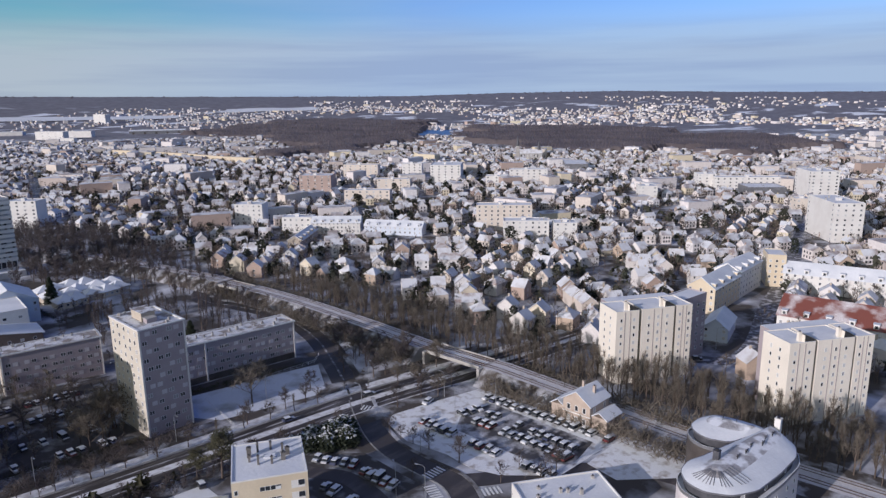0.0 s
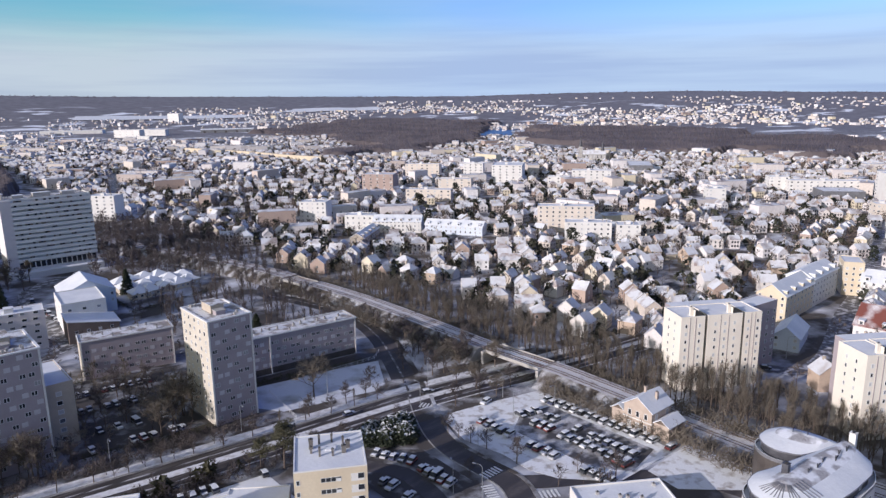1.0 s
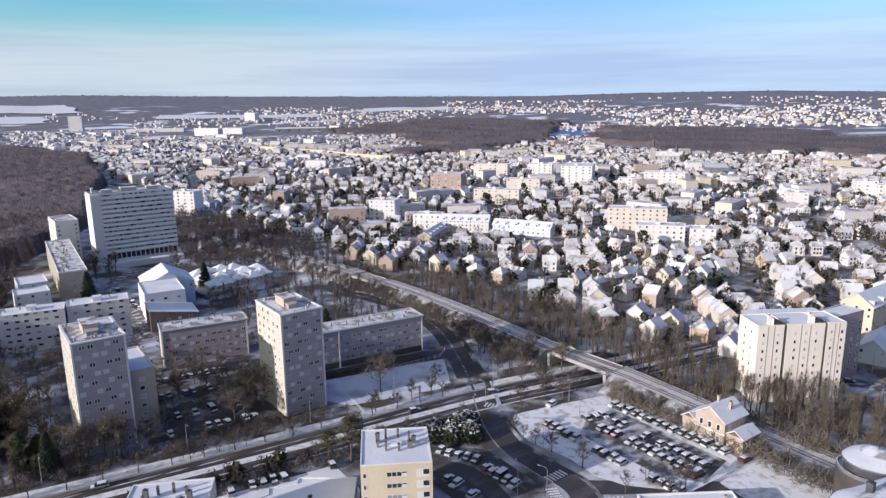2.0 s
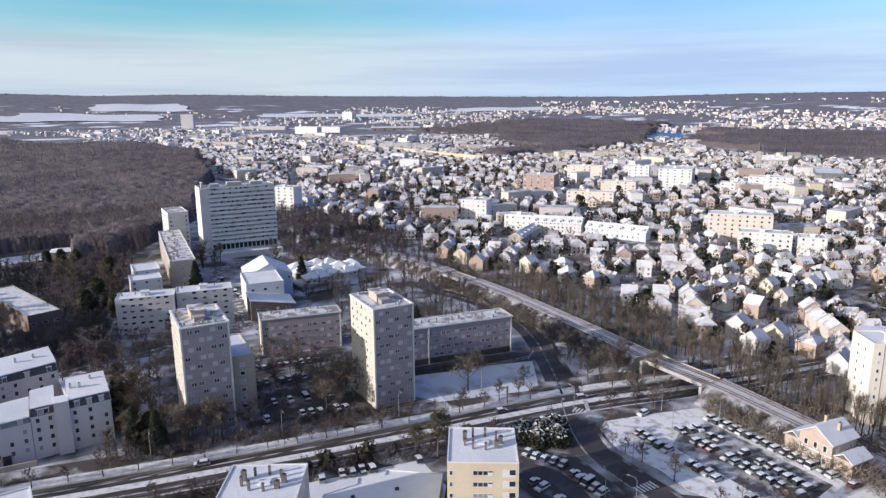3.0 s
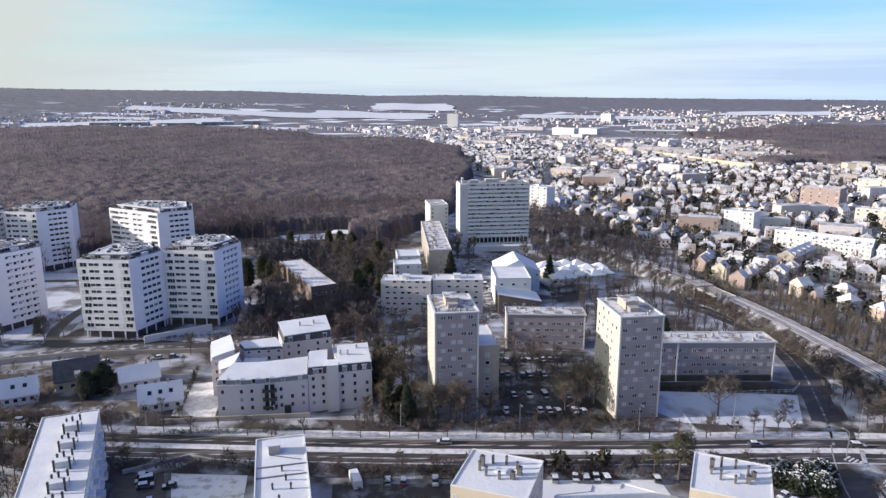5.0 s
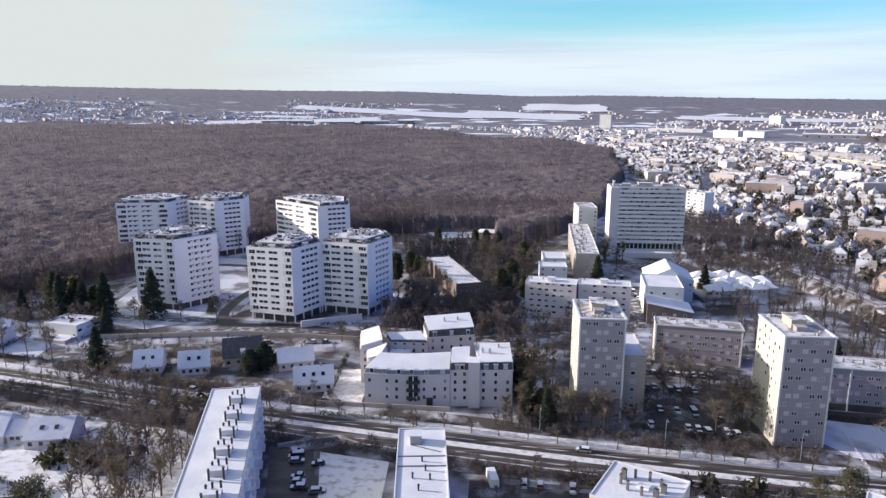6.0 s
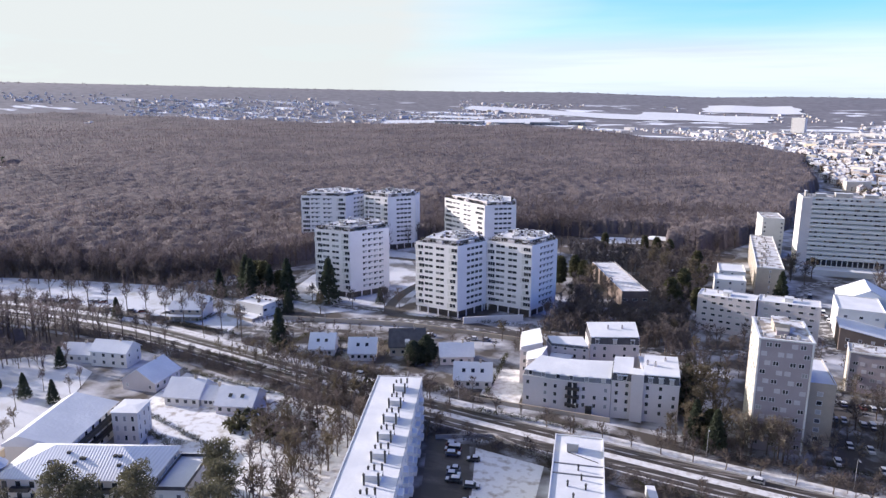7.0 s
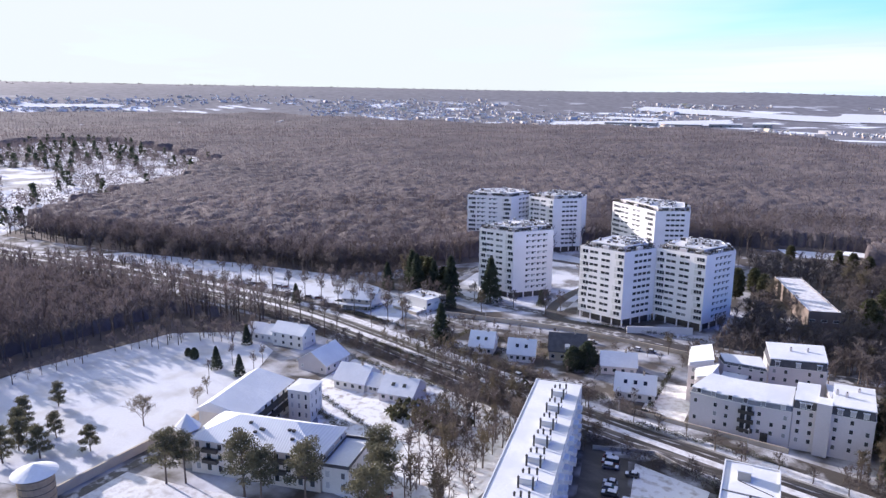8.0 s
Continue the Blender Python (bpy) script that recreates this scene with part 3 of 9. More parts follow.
def ribbon(name, line, d0, d1, z, mt, label, category, thick=0.08, kind="structure"):
    """A strip along a line, from d0 to d1 metres to its left."""
    a, c = offset_line(line, d0), offset_line(line, d1)
    b = MB()
    for i in range(len(line) - 1):
        q = [a[i], a[i + 1], c[i + 1], c[i]]
        b.face([(x, y, z) for x, y in q])
    for side in (a, c):
        for i in range(len(line) - 1):
            (x0, y0), (x1, y1) = side[i], side[i + 1]
            b.face([(x0, y0, z - thick), (x1, y1, z - thick), (x1, y1, z), (x0, y0, z)])
    return solid(name, b, [mt], label, category, kind)


# ---- roads ----
AVENUE = smooth_line([(-900, 185), (-700, 200), (-493, 214), (-361, 228), (-300, 231), (-233, 229), (-176, 218), (-130, 207), (-79, 196.5), (-8, 183.5), (48, 174.8), (86, 170), (125, 165.5), (150, 161), (176, 154.5), (215, 147), (260, 139)])
ribbon("pavement", AVENUE, 7.6, 11.6, 0.16, snow_trodden, "snow-covered pavement along the avenue", "pavement")
ribbon("road", AVENUE, 1.6, 6.6, 0.05, avenue_asphalt, "wet dark asphalt carriageway with slush", "road")
ribbon("road", AVENUE, -6.6, -1.2, 0.05, avenue_asphalt, "wet dark asphalt carriageway with slush", "road")
ribbon("median", AVENUE, -1.2, 1.6, 0.15, snow_trodden, "snowy central strip of the avenue", "median")
ribbon("kerb", AVENUE, 6.6, 7.6, 0.17, kerb_stone, "stone kerb heaped with ploughed snow", "kerb")
ribbon("kerb", AVENUE, -7.1, -6.6, 0.17, snow_trodden, "stone kerb heaped with ploughed snow", "kerb")
ribbon("verge", AVENUE, 11.6, 19.0, 0.1, garden_snow, "dark earth strip with patchy snow behind the pavement", "verge")
ribbon("slush_line", AVENUE, 3.7, 4.3, 0.062, slush_streak, "broken line of slush between wheel tracks", "slush")
ribbon("slush_line", AVENUE, -4.2, -3.6, 0.062, slush_streak, "broken line of slush between wheel tracks", "slush")
ribbon("verge", AVENUE, -14.5, -7.1, 0.12, garden_snow, "verge of brown earth and patchy snow", "verge")
NORTH = smooth_line([(133, 168), (141, 182), (150, 200), (159, 220), (165, 240), (168, 262), (163, 290), (158, 318), (190, 360), (215, 400)])
ribbon("road", NORTH, -4.6, -0.3, 0.07, asphalt, "wet dark asphalt side road", "road")
ribbon("road", NORTH, 0.3, 4.4, 0.07, asphalt, "wet dark asphalt side road", "road")
ribbon("median", NORTH, -0.35, 0.35, 0.16, slush, "narrow snowy median of the side road", "median")
ribbon("pavement", NORTH, -6.6, -4.6, 0.17, garden_snow, "snow-covered pavement", "pavement")
SOUTH = smooth_line([(135, 166), (128.5, 155), (122.5, 143), (119.2, 132), (118.8, 120), (118.5, 108), (111, 96), (100, 82), (88, 66)])
ribbon("road", SOUTH, -3.4, 3.6, 0.075, asphalt, "dark asphalt street past the car park", "road")
ribbon("pavement", SOUTH, 3.6, 4.8, 0.17, garden_snow, "snow-covered pavement", "pavement")
ribbon("kerb", SOUTH, -3.8, -3.4, 0.16, kerb_stone, "stone kerb along the street", "kerb")
ribbon("road", smooth_line([(117, 111), (126, 103.5), (137, 96), (149, 85), (157, 74), (160, 60)]), -3.2, 3.2, 0.08, asphalt, "dark asphalt street with slush", "road")
ribbon("road", smooth_line([(93, 150), (96.7, 140.6), (101, 133), (101.2, 124.7), (99.9, 117), (96, 106), (90, 96)]), -2.6, 2.6, 0.13, asphalt, "curved asphalt lane of the small car park", "road")
ribbon("road", smooth_line([(-179, 229), (-172, 250), (-150, 268), (-119, 279), (-70, 281), (-20, 276), (20, 285), (58, 300), (62, 330), (64, 400), (90, 430)]), -3.5, 3.5, 0.06, slush, "residential street with slush and tyre tracks", "road")
ribbon("road", smooth_line([(-60, 275), (-92, 286), (-124, 286), (-134, 300), (-136, 330), (-132, 370), (-150, 392), (-184, 396)]), -2.6, 2.6, 0.11, asphalt, "curved access road between the white towers", "road")
ribbon("road", smooth_line([(-134, 292), (-160, 290), (-196, 300), (-206, 340), (-200, 390)]), -2.4, 2.4, 0.12, slush, "slushy access road behind the white towers", "road")
ribbon("road", smooth_line([(240, 130), (252, 86), (331, 100), (405, 113), (520, 140), (760, 180)]), -4, 4, 0.06, slush, "town street with slush and tyre tracks", "road")
ribbon("road", smooth_line([(120, 470), (150, 560), (215, 760), (283, 987), (340, 1200)]), -4, 4, 0.06, slush, "straight town street with slush", "road")

# ---- railway on its embankment ----
RAILWAY = smooth_line([(186, -40), (184, 30), (181.5, 80), (180, 115), (178.5, 145), (177, 175), (178.5, 215), (179, 260), (176.5, 300), (172, 345), (160, 400), (140, 470), (100, 560)])


def build_embankment():
    for lo, hi in ((0, 146.0), (171.5, 300.0), (318.0, 620)):
        b = MB()
        seg = [p for p in RAILWAY if lo <= p[1] <= hi]
        rows = [offset_line(seg, d) for d in (-11, -4.6, 4.6, 11)]
        hs = []
        for x, y in seg:
            k = min(1.0, max(0.0, (y - 60) / 80.0))
            hs.append((0.0, 0.4 + 4.6 * k, 0.4 + 4.6 * k, 0.0))
        for i in range(len(seg) - 1):
            for j in range(3):
                b.face([(*rows[j + 1][i], hs[i][j + 1]), (*rows[j][i], hs[i][j]), (*rows[j][i + 1], hs[i + 1][j]), (*rows[j + 1][i + 1], hs[i + 1][j + 1])], 1 if j == 1 else 0)
        for i in (0, len(seg) - 1):
            b.face([(*rows[j][i], hs[i][j]) for j in range(4)], 2)
        solid("railway_embankment", b, [earth, ballast, concrete], "railway embankment of brown earth and snowy ballast", "embankment", "structure")


build_embankment()


def build_rails():
    for d in (-3.1, -1.66, 1.66, 3.1):
        seg = [p for p in RAILWAY if p[1] >= 0]
        line = offset_line(seg, d)
        b = MB()
        for (x0, y0), (x1, y1) in zip(line, line[1:]):
            z0, z1 = (0.45 + 4.6 * min(1, max(0, (y - 60) / 80)) for y in (y0, y1))
            b.face([(x0 - 0.05, y0, z0 + 0.16), (x0 + 0.05, y0, z0 + 0.16), (x1 + 0.05, y1, z1 + 0.16), (x1 - 0.05, y1, z1 + 0.16)])
            for dx in (-0.05, 0.05):
                b.face([(x0 + dx, y0, z0), (x1 + dx, y1, z1), (x1 + dx, y1, z1 + 0.16), (x0 + dx, y0, z0 + 0.16)])
        solid("rail", b, [rail_steel], "rusty steel rail on the embankment", "rail", "structure")


build_rails()


def rail_bridge(loc, rot, span, label):
    root = thing("rail_bridge", loc, rot, label, "bridge")
    h = span / 2
    part("deck", MB().box(-5.0, 4.4, -h, h, 4.1, 4.9, 0).mesh("deck", [concrete]), root)
    b = MB()
    for y in np.arange(-h + 0.4, h - 0.4, 1.3):
        b.box(-4.4, 3.8, y, y + 0.7, 4.9, 5.02)
    tagged(part("snowy_sleepers", b.mesh("snowy_sleepers", [snow_thin]), root, None, "sleepers with snow between them"), kind="stuff")
    for x in (-5.0, 4.2):
        part("parapet", MB().box(x, x + 0.2, -h, h, 4.9, 5.4, 0).mesh("parapet", [concrete]), root)
    for x in (-3.1, -1.66, 1.66, 3.1):
        part("rail", MB().box(x - 0.05, x + 0.05, -h, h, 5.02, 5.2, 0).mesh("rail", [rail_steel]), root)
    for y in (-h - 1.2, h):
        part("abutment", MB().box(-6.4, 6.4, y, y + 1.2, -0.3, 4.9, 0).mesh("abutment", [concrete]), root)
    return root


rail_bridge((177.6, 158.7, 0), 1.5, 25.0, "concrete railway bridge with snowy deck over the avenue")
rail_bridge((174.0, 309.0, 0), 7.0, 18.0, "small concrete railway bridge over the side road")

# ---- open snowy places ----
slush_bays = mat("slush_in_bays", (0.07, 0.066, 0.066), (0.6, 0.6, 0.63), 0.2, 2.0, 0.7, 0.3, 0.42, 0.6)
# dark patches stand for the towers' shade and for bare ground
tower_snow = mat("snow_round_towers", (0.6, 0.62, 0.67), (0.1, 0.09, 0.08), 0.06, 1.4, 0.95, 0.4, 0.48, 0.62)
# slushy yards, coloured darker for the shade of buildings and trees
dark_yard = mat("shade_darkened_yard", (0.06, 0.054, 0.052), (0.52, 0.53, 0.56), 0.14, 2.0, 0.9, 0.3, 0.5, 0.76)
sheet("car_park", [(137, 151), (129.5, 146), (125.8, 134), (128, 120), (127, 110), (129.5, 102), (140, 90), (158, 89), (164.5, 88), (168.6, 113), (170.8, 136), (169, 144), (153, 149)], 0.09, snow_thin, "station car park under thin trodden snow", "car park")
sheet("car_park_lane", [(140.5, 128), (149, 133), (161.6, 131), (161.2, 93), (147, 90.5), (140.5, 99)], 0.13, slush_bays, "wet asphalt bays between the parked cars", "road")
# the drive and the shadow before the slab, both as dark asphalt
sheet("footpath", [(91, 213), (96, 211.6), (109, 208.6), (135, 204.1), (144, 201.6), (149, 206), (143, 213), (92, 219)], 0.1, asphalt, "dark wet drive in front of the grey slab", "drive")
sheet("lawn", [(91, 195), (96, 187), (127, 179.5), (133, 182), (144, 201), (135, 203.5), (109, 208), (96, 211), (91, 205)], 0.11, lawn_snow, "lawn under smooth untouched snow", "lawn")
sheet("forecourt", [(150, 88), (172, 88), (176, 66), (160, 66), (148, 78)], 0.1, snow_thin, "snowy yard behind the station", "yard")
sheet("yard", [(-170, 98), (-168, 76), (-100, 84), (-96, 104), (-116, 112), (-150, 102)], 0.08, snow_trodden, "snowy grounds in front of the mansion", "garden")
sheet("meadow", [(-178, 137), (-176, 82), (-215, 70), (-266, 110), (-270, 160), (-269, 190), (-232, 195), (-205, 185)], 0.1, meadow_snow, "open meadow under fresh snow", "meadow")
sheet("snow_clearing", [(-200, 340), (-185, 420), (-135, 400), (-128, 300), (-160, 276), (-190, 285)], 0.08, tower_snow, "snow between the white towers, dark patches for shade and bare earth", "lawn")
sheet("snow_clearing", [(-440, 238), (-420, 262), (-324, 284), (-262, 292), (-226, 284), (-190, 268), (-185, 236), (-233, 243), (-300, 246), (-361, 243)], 0.08, lawn_snow, "snowy verge of the avenue", "verge")
sheet("playing_field", [(-60, 512), (-10, 520), (0, 500), (-50, 490)], 0.1, snow, "snowy playing field at the wood's edge", "field")
sheet("forest_floor", [(-60, 262), (-40, 280), (6, 272), (4, 345), (14, 410), (38, 480), (-36, 500), (-84, 500), (-96, 470), (-64, 440), (-52, 340)], 0.05, litter_snow, "dark leaf litter with scraps of snow under the trees", "ground")
sheet("garden", [(-175, 226), (-60, 204), (-60, 240), (-120, 262), (-165, 255)], 0.06, garden_snow, "gardens with patches of snow", "garden")
sheet("courtyard", [(36, 200), (75, 196), (75, 212), (90, 214), (88, 250), (40, 262), (36, 225)], 0.07, dark_yard, "courtyard car park with slush, coloured dark for its shade", "car park")
sheet("garden", [(-172, 196), (-124, 194), (-84, 184), (-84, 122), (-122, 120), (-132, 134), (-168, 168)], 0.07, snow_thin, "gardens with trees and patches of snow", "garden")
sheet("courtyard", [(36, 164), (74, 158), (74, 142), (64, 126), (40, 128)], 0.09, snow, "snowy yard between the blocks", "yard")
sheet("car_park", [(91, 150), (99, 152), (113, 138), (112, 112), (104, 104), (90, 106)], 0.09, dark_yard, "curved car park under slush and thin snow, darkened for tree shade", "car park")
sheet("car_park", [(-71, 180), (-59, 183), (-48, 146), (-60, 142)], 0.09, asphalt, "shaded asphalt car park beside the long block", "car park")
sheet("yard", [(-57, 184), (-35, 178), (-33, 140), (-47, 142)], 0.08, snow_thin, "snowy yard with tyre tracks", "yard")
sheet("yard", [(-12, 166), (38, 160), (36, 146), (12, 150), (-12, 145)], 0.08, dark_yard, "snowy yard with parked cars, coloured dark for its shade", "yard")
sheet("yard", [(-66, 238), (-52, 240), (-50, 208), (-64, 211)], 0.1, snow_trodden, "snowy yard beside the apartment house", "yard")
sheet("river", [(1175, 1080), (1229, 1235), (1330, 1330), (1491, 1460), (1600, 1480), (1640, 1420), (1530, 1375), (1400, 1290), (1290, 1180)], 0.2, water, "blue river bend among bare woods", "river")


park_snow = mat("park_snow", (0.74, 0.75, 0.78), (0.2, 0.19, 0.17), 0.016, 0.4, 0.97, 0.3, 0.5, 0.6)


def snow_field(label, a, b, c, d, n=10):
    """A snowy field laid over the slopes, between four corners."""
    m = MB()
    for i in range(n + 1):
        for j in range(n + 1):
            u, v = i / n, j / n
            x = (a[0] * (1 - u) + b[0] * u) * (1 - v) + (d[0] * (1 - u) + c[0] * u) * v + 12 * math.sin(i * 2.1 + j)
            y = (a[1] * (1 - u) + b[1] * u) * (1 - v) + (d[1] * (1 - u) + c[1] * u) * v + 12 * math.sin(j * 1.7 - i)
            m.v.append((x, y, float(ground_z(x, y)) + 2.5))
    for i in range(n):
        for j in range(n):
            k = i * (n + 1) + j
            m.f.append((k, k + n + 1, k + n + 2, k + 1))
            m.m.append(0)
    solid("snow_field", m, [snow], label, "field", "structure")


FIELDS = (((-986, 3168), (-84, 2911), (-42, 3116), (-993, 3342)), ((-177, 2999), (321, 2862), (354, 3144), (-168, 3317)), ((87, 3396), (499, 3250), (504, 3662), (128, 3759)),
          ((-981, 2786), (-759, 2779), (-785, 2880), (-1007, 2862)), ((1570, 2810), (1988, 2641), (2086, 2813), (1695, 2983)), ((-2938, 1439), (-2731, 1756), (-2832, 1822), (-3025, 1506)),
          ((-1082, 2429), (-502, 2671), (-507, 2910), (-1121, 2570)), ((700, 2900), (1300, 2650), (1380, 2780), (760, 3080)))
for corners in FIELDS:
    snow_field("wide snowy field on the plain below the hills", *corners)
sheet("park_lawn", [(-545, 240), (-720, 215), (-1250, 420), (-1700, 860), (-1560, 980), (-930, 760), (-726, 545), (-690, 425)], 0.12, park_snow, "snowy park clearing among conifers", "park")


# ---- the two grey towers and their slabs ----
def grey_tower(loc, label):
    p = rect(13.8, 20.0)
    root = tower_block("apartment_tower", label, loc, 0, p, 33.6, grey_wall, [
        (0, dict(cols=4, rows=12, z0=1.6, step=2.72, w=1.55, h=1.35, margin=2.0, jitter=0.55, kind="shutter")),
        (3, dict(cols=5, rows=12, z0=1.6, step=2.72, w=1.1, h=1.4, margin=2.4, jitter=0.3))], parapet=0.35, top=gravel_roof, trim=concrete)
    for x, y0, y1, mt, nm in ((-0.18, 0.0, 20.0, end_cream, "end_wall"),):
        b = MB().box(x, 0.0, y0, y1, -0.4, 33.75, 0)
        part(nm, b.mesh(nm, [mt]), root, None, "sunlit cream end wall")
    for x in (-0.16, 13.45):
        part("corner_strip", MB().box(x, x + 0.5, -0.16, 0.0, -0.4, 33.9, 0).mesh("corner_strip", [white_wall]), root)
    part("cornice", MB().ring(inset(p, -0.35), inset(p, 0.32), 33.6, 34.0, 0, 1).mesh("cornice", [white_wall, snow]), root)
    roof_box(root, 4.4, 7.5, 4.2, 7.0, 2.6, 33.7, beige_wall, gravel_roof)
    roof_box(root, 4.8, 4.6, 3.0, 2.6, 1.3, 33.7, grey_wall, concrete)
    for i in range(7):
        x, y = random.uniform(1, 12.5), random.choice((random.uniform(1, 4), random.uniform(15.5, 19)))
        part("roof_vent", MB().box(x, x + 0.6, y, y + 0.6, 33.7, 34.6, 0).mesh("roof_vent", [concrete]), root)
    # windows of the sunlit wall stand on its cladding
    for ob in root.children:
        if ob.name.startswith("window") and ob.matrix_basis.translation.x < 0.01:
            ob.matrix_basis = Matrix.Translation((-0.19, 0, 0)) @ ob.matrix_basis
    return root


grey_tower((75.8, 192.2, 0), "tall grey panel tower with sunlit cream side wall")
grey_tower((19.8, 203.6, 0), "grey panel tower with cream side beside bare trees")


def grey_slab(loc, rot, w, d, cols, rows, label, h=14.6):
    p = rect(w, d)
    root = tower_block("apartment_slab", label, loc, rot, p, h, grey_wall, [(0, dict(cols=cols, rows=rows, z0=2.9 if w > 40 else 1.5 + (5 - rows) * 0.3, step=2.7, w=1.55, h=1.35, margin=1.8, jitter=0.35, kind="shutter"))], parapet=0.3, top=gravel_roof, trim=white_wall)
    part("cornice", MB().ring(inset(p, -0.4), inset(p, 0.32), h - 0.15, h + 0.3, 0, 1).mesh("cornice", [white_wall, snow]), root)
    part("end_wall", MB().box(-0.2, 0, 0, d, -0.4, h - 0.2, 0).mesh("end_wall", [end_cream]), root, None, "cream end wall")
    for x in ([0.0, w - 0.45] + ([w * 0.34] if w > 34 else [])):
        part("pilaster", MB().box(x, x + 0.45, -0.22, 0, -0.4, h, 0).mesh("pilaster", [white_wall]), root)
    if w > 40:
        # flat dark panel: shade of the open ground floor put into colour
        part("undercroft", MB().box(0.6, w - 0.6, -0.1, 0.0, -0.3, 2.3).mesh("undercroft", [dark_cladding_shade]), root, None, "ground floor under the block, its shade put into a dark colour")
    n = int(w / 3.2)
    for i in range(n):
        x = 1.5 + i * (w - 3) / n + random.uniform(-0.5, 0.5)
        y = random.choice((1.4, d / 2, d - 2))
        chimney(root, x, y, h, random.uniform(0.6, 1.2), random.uniform(0.4, 0.9), concrete)
    return root


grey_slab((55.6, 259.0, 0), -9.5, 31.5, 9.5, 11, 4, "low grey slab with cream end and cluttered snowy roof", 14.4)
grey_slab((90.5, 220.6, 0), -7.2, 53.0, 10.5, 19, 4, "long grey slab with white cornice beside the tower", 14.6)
tower_block("annex_block", "low brown annex beside the grey tower", (34.2, 211.5, 0), 0, rect(8.0, 22.0), 19.0, beige_wall, [(0, dict(cols=1, rows=6, z0=1.5, w=1.6, h=1.4))], top=snow)


stack_grey = mat("sooty_stack", (0.12, 0.11, 0.1), (0.2, 0.185, 0.17), 1.0, 4.0, 0.85, 0.1)


# ---- foreground cream blocks ----
def cream_block(loc, rot, w, d, h, label, stacks):
    p = rect(w, d)
    root = tower_block("apartment_block", label, loc, rot, p, h, cream_wall, [
        (0, dict(cols=1, rows=5, z0=h - 14.6, step=2.9, w=4.6, h=1.15, kind="strip")),
        (1, dict(cols=4, rows=5, z0=h - 15.0, step=2.9, w=1.5, h=1.4, margin=2.2)),
        (3, dict(cols=3, rows=5, z0=h - 15.0, step=2.9, w=1.0, h=1.2, margin=3.0))], parapet=0.35, trim=white_wall)
    for r in range(5):
        z = h - 15.0 + 2.9 * r
        part("loggia", window_mesh(3.0, 1.9, "loggia"), root, wall_frame(p, 0, w - 2.2, z))
        part("window", window_mesh(0.9, 1.3), root, wall_frame(p, 0, 0.9, z + 0.3))
    for i in range(stacks):
        a = i * 2 * math.pi / stacks
        chimney(root, w * 0.5 + w * 0.27 * math.cos(a), d * 0.55 + d * 0.2 * math.sin(a), h + 0.1, random.uniform(1.5, 2.3), 0.5 if i % 4 else 1.0, stack_grey)
    part("roof_hatch", MB().box(w * 0.45, w * 0.6, d * 0.5, d * 0.6, h, h + 0.5, 0).mesh("roof_hatch", [snow]), root)
    return root


cream_block((65.2, 125.2, 0), -30.5, 16.4, 16.8, 17.4, "cream apartment block with flat snowy roof and vent stacks", 9)
cream_block((14.6, 133.2, 0), -27.0, 17.0, 16.6, 17.4, "cream apartment block with flat snowy roof and vent stacks", 9)


def low_annex():
    root = thing("low_hall", (40, 120, 0), 0, "low hall with stepped flat roof under bluish snow", "hall")
    p = [(x - 40, y - 120) for x, y in ((42, 122), (61, 118), (64, 128), (72.6, 141), (60.6, 150), (59.2, 147.9), (52.6, 150), (51.4, 147.4), (42.4, 147), (39, 140))]
    part("wall", MB().prism(p, -0.3, 4.2).mesh("wall", [pale_wall]), root)
    flat_roof(root, p, 4.2, white_wall, snow, 0.4)
    for i in range(6):
        x, y = random.uniform(4, 22), random.uniform(8, 22)
        part("roof_vent", MB().box(x, x + 0.9, y, y + 0.6, 4.3, 4.9, 0).mesh("roof_vent", [metal_dark]), root)


low_annex()


def narrow_block():
    root = tower_block("apartment_block", "white narrow block with snowy flat roof and lift housing", (-26.6, 128.95, 0), 6.5, rect(12.2, 37.0), 14.0, white_wall, [
        (3, dict(cols=10, rows=4, z0=2.0, w=1.3)), (1, dict(cols=10, rows=4, z0=2.0, w=1.3)), (2, dict(cols=3, rows=4, z0=2.0, w=1.3))], trim=white_wall)
    roof_box(root, 3.2, 28.6, 2.8, 3.2, 2.4, 14.0, concrete)
    for y in (22.6, 18.0):
        part("roof_joint", MB().box(0.4, 11.9, y, y + 0.3, 14.1, 14.35, 0).mesh("roof_joint", [zinc]), root)
    for x, y in ((6.2, 20.4), (7.0, 16.2), (4.0, 13.0), (8.0, 12.4), (5.4, 8.0)):
        chimney(root, x, y, 14.0, 1.3, 0.4, metal_dark)
    part("cable", MB().bar((3.4, 28.4, 14.25), (10.8, 24.6, 14.25), 0.09, 0.09).mesh("cable", [metal_dark]), root)


narrow_block()


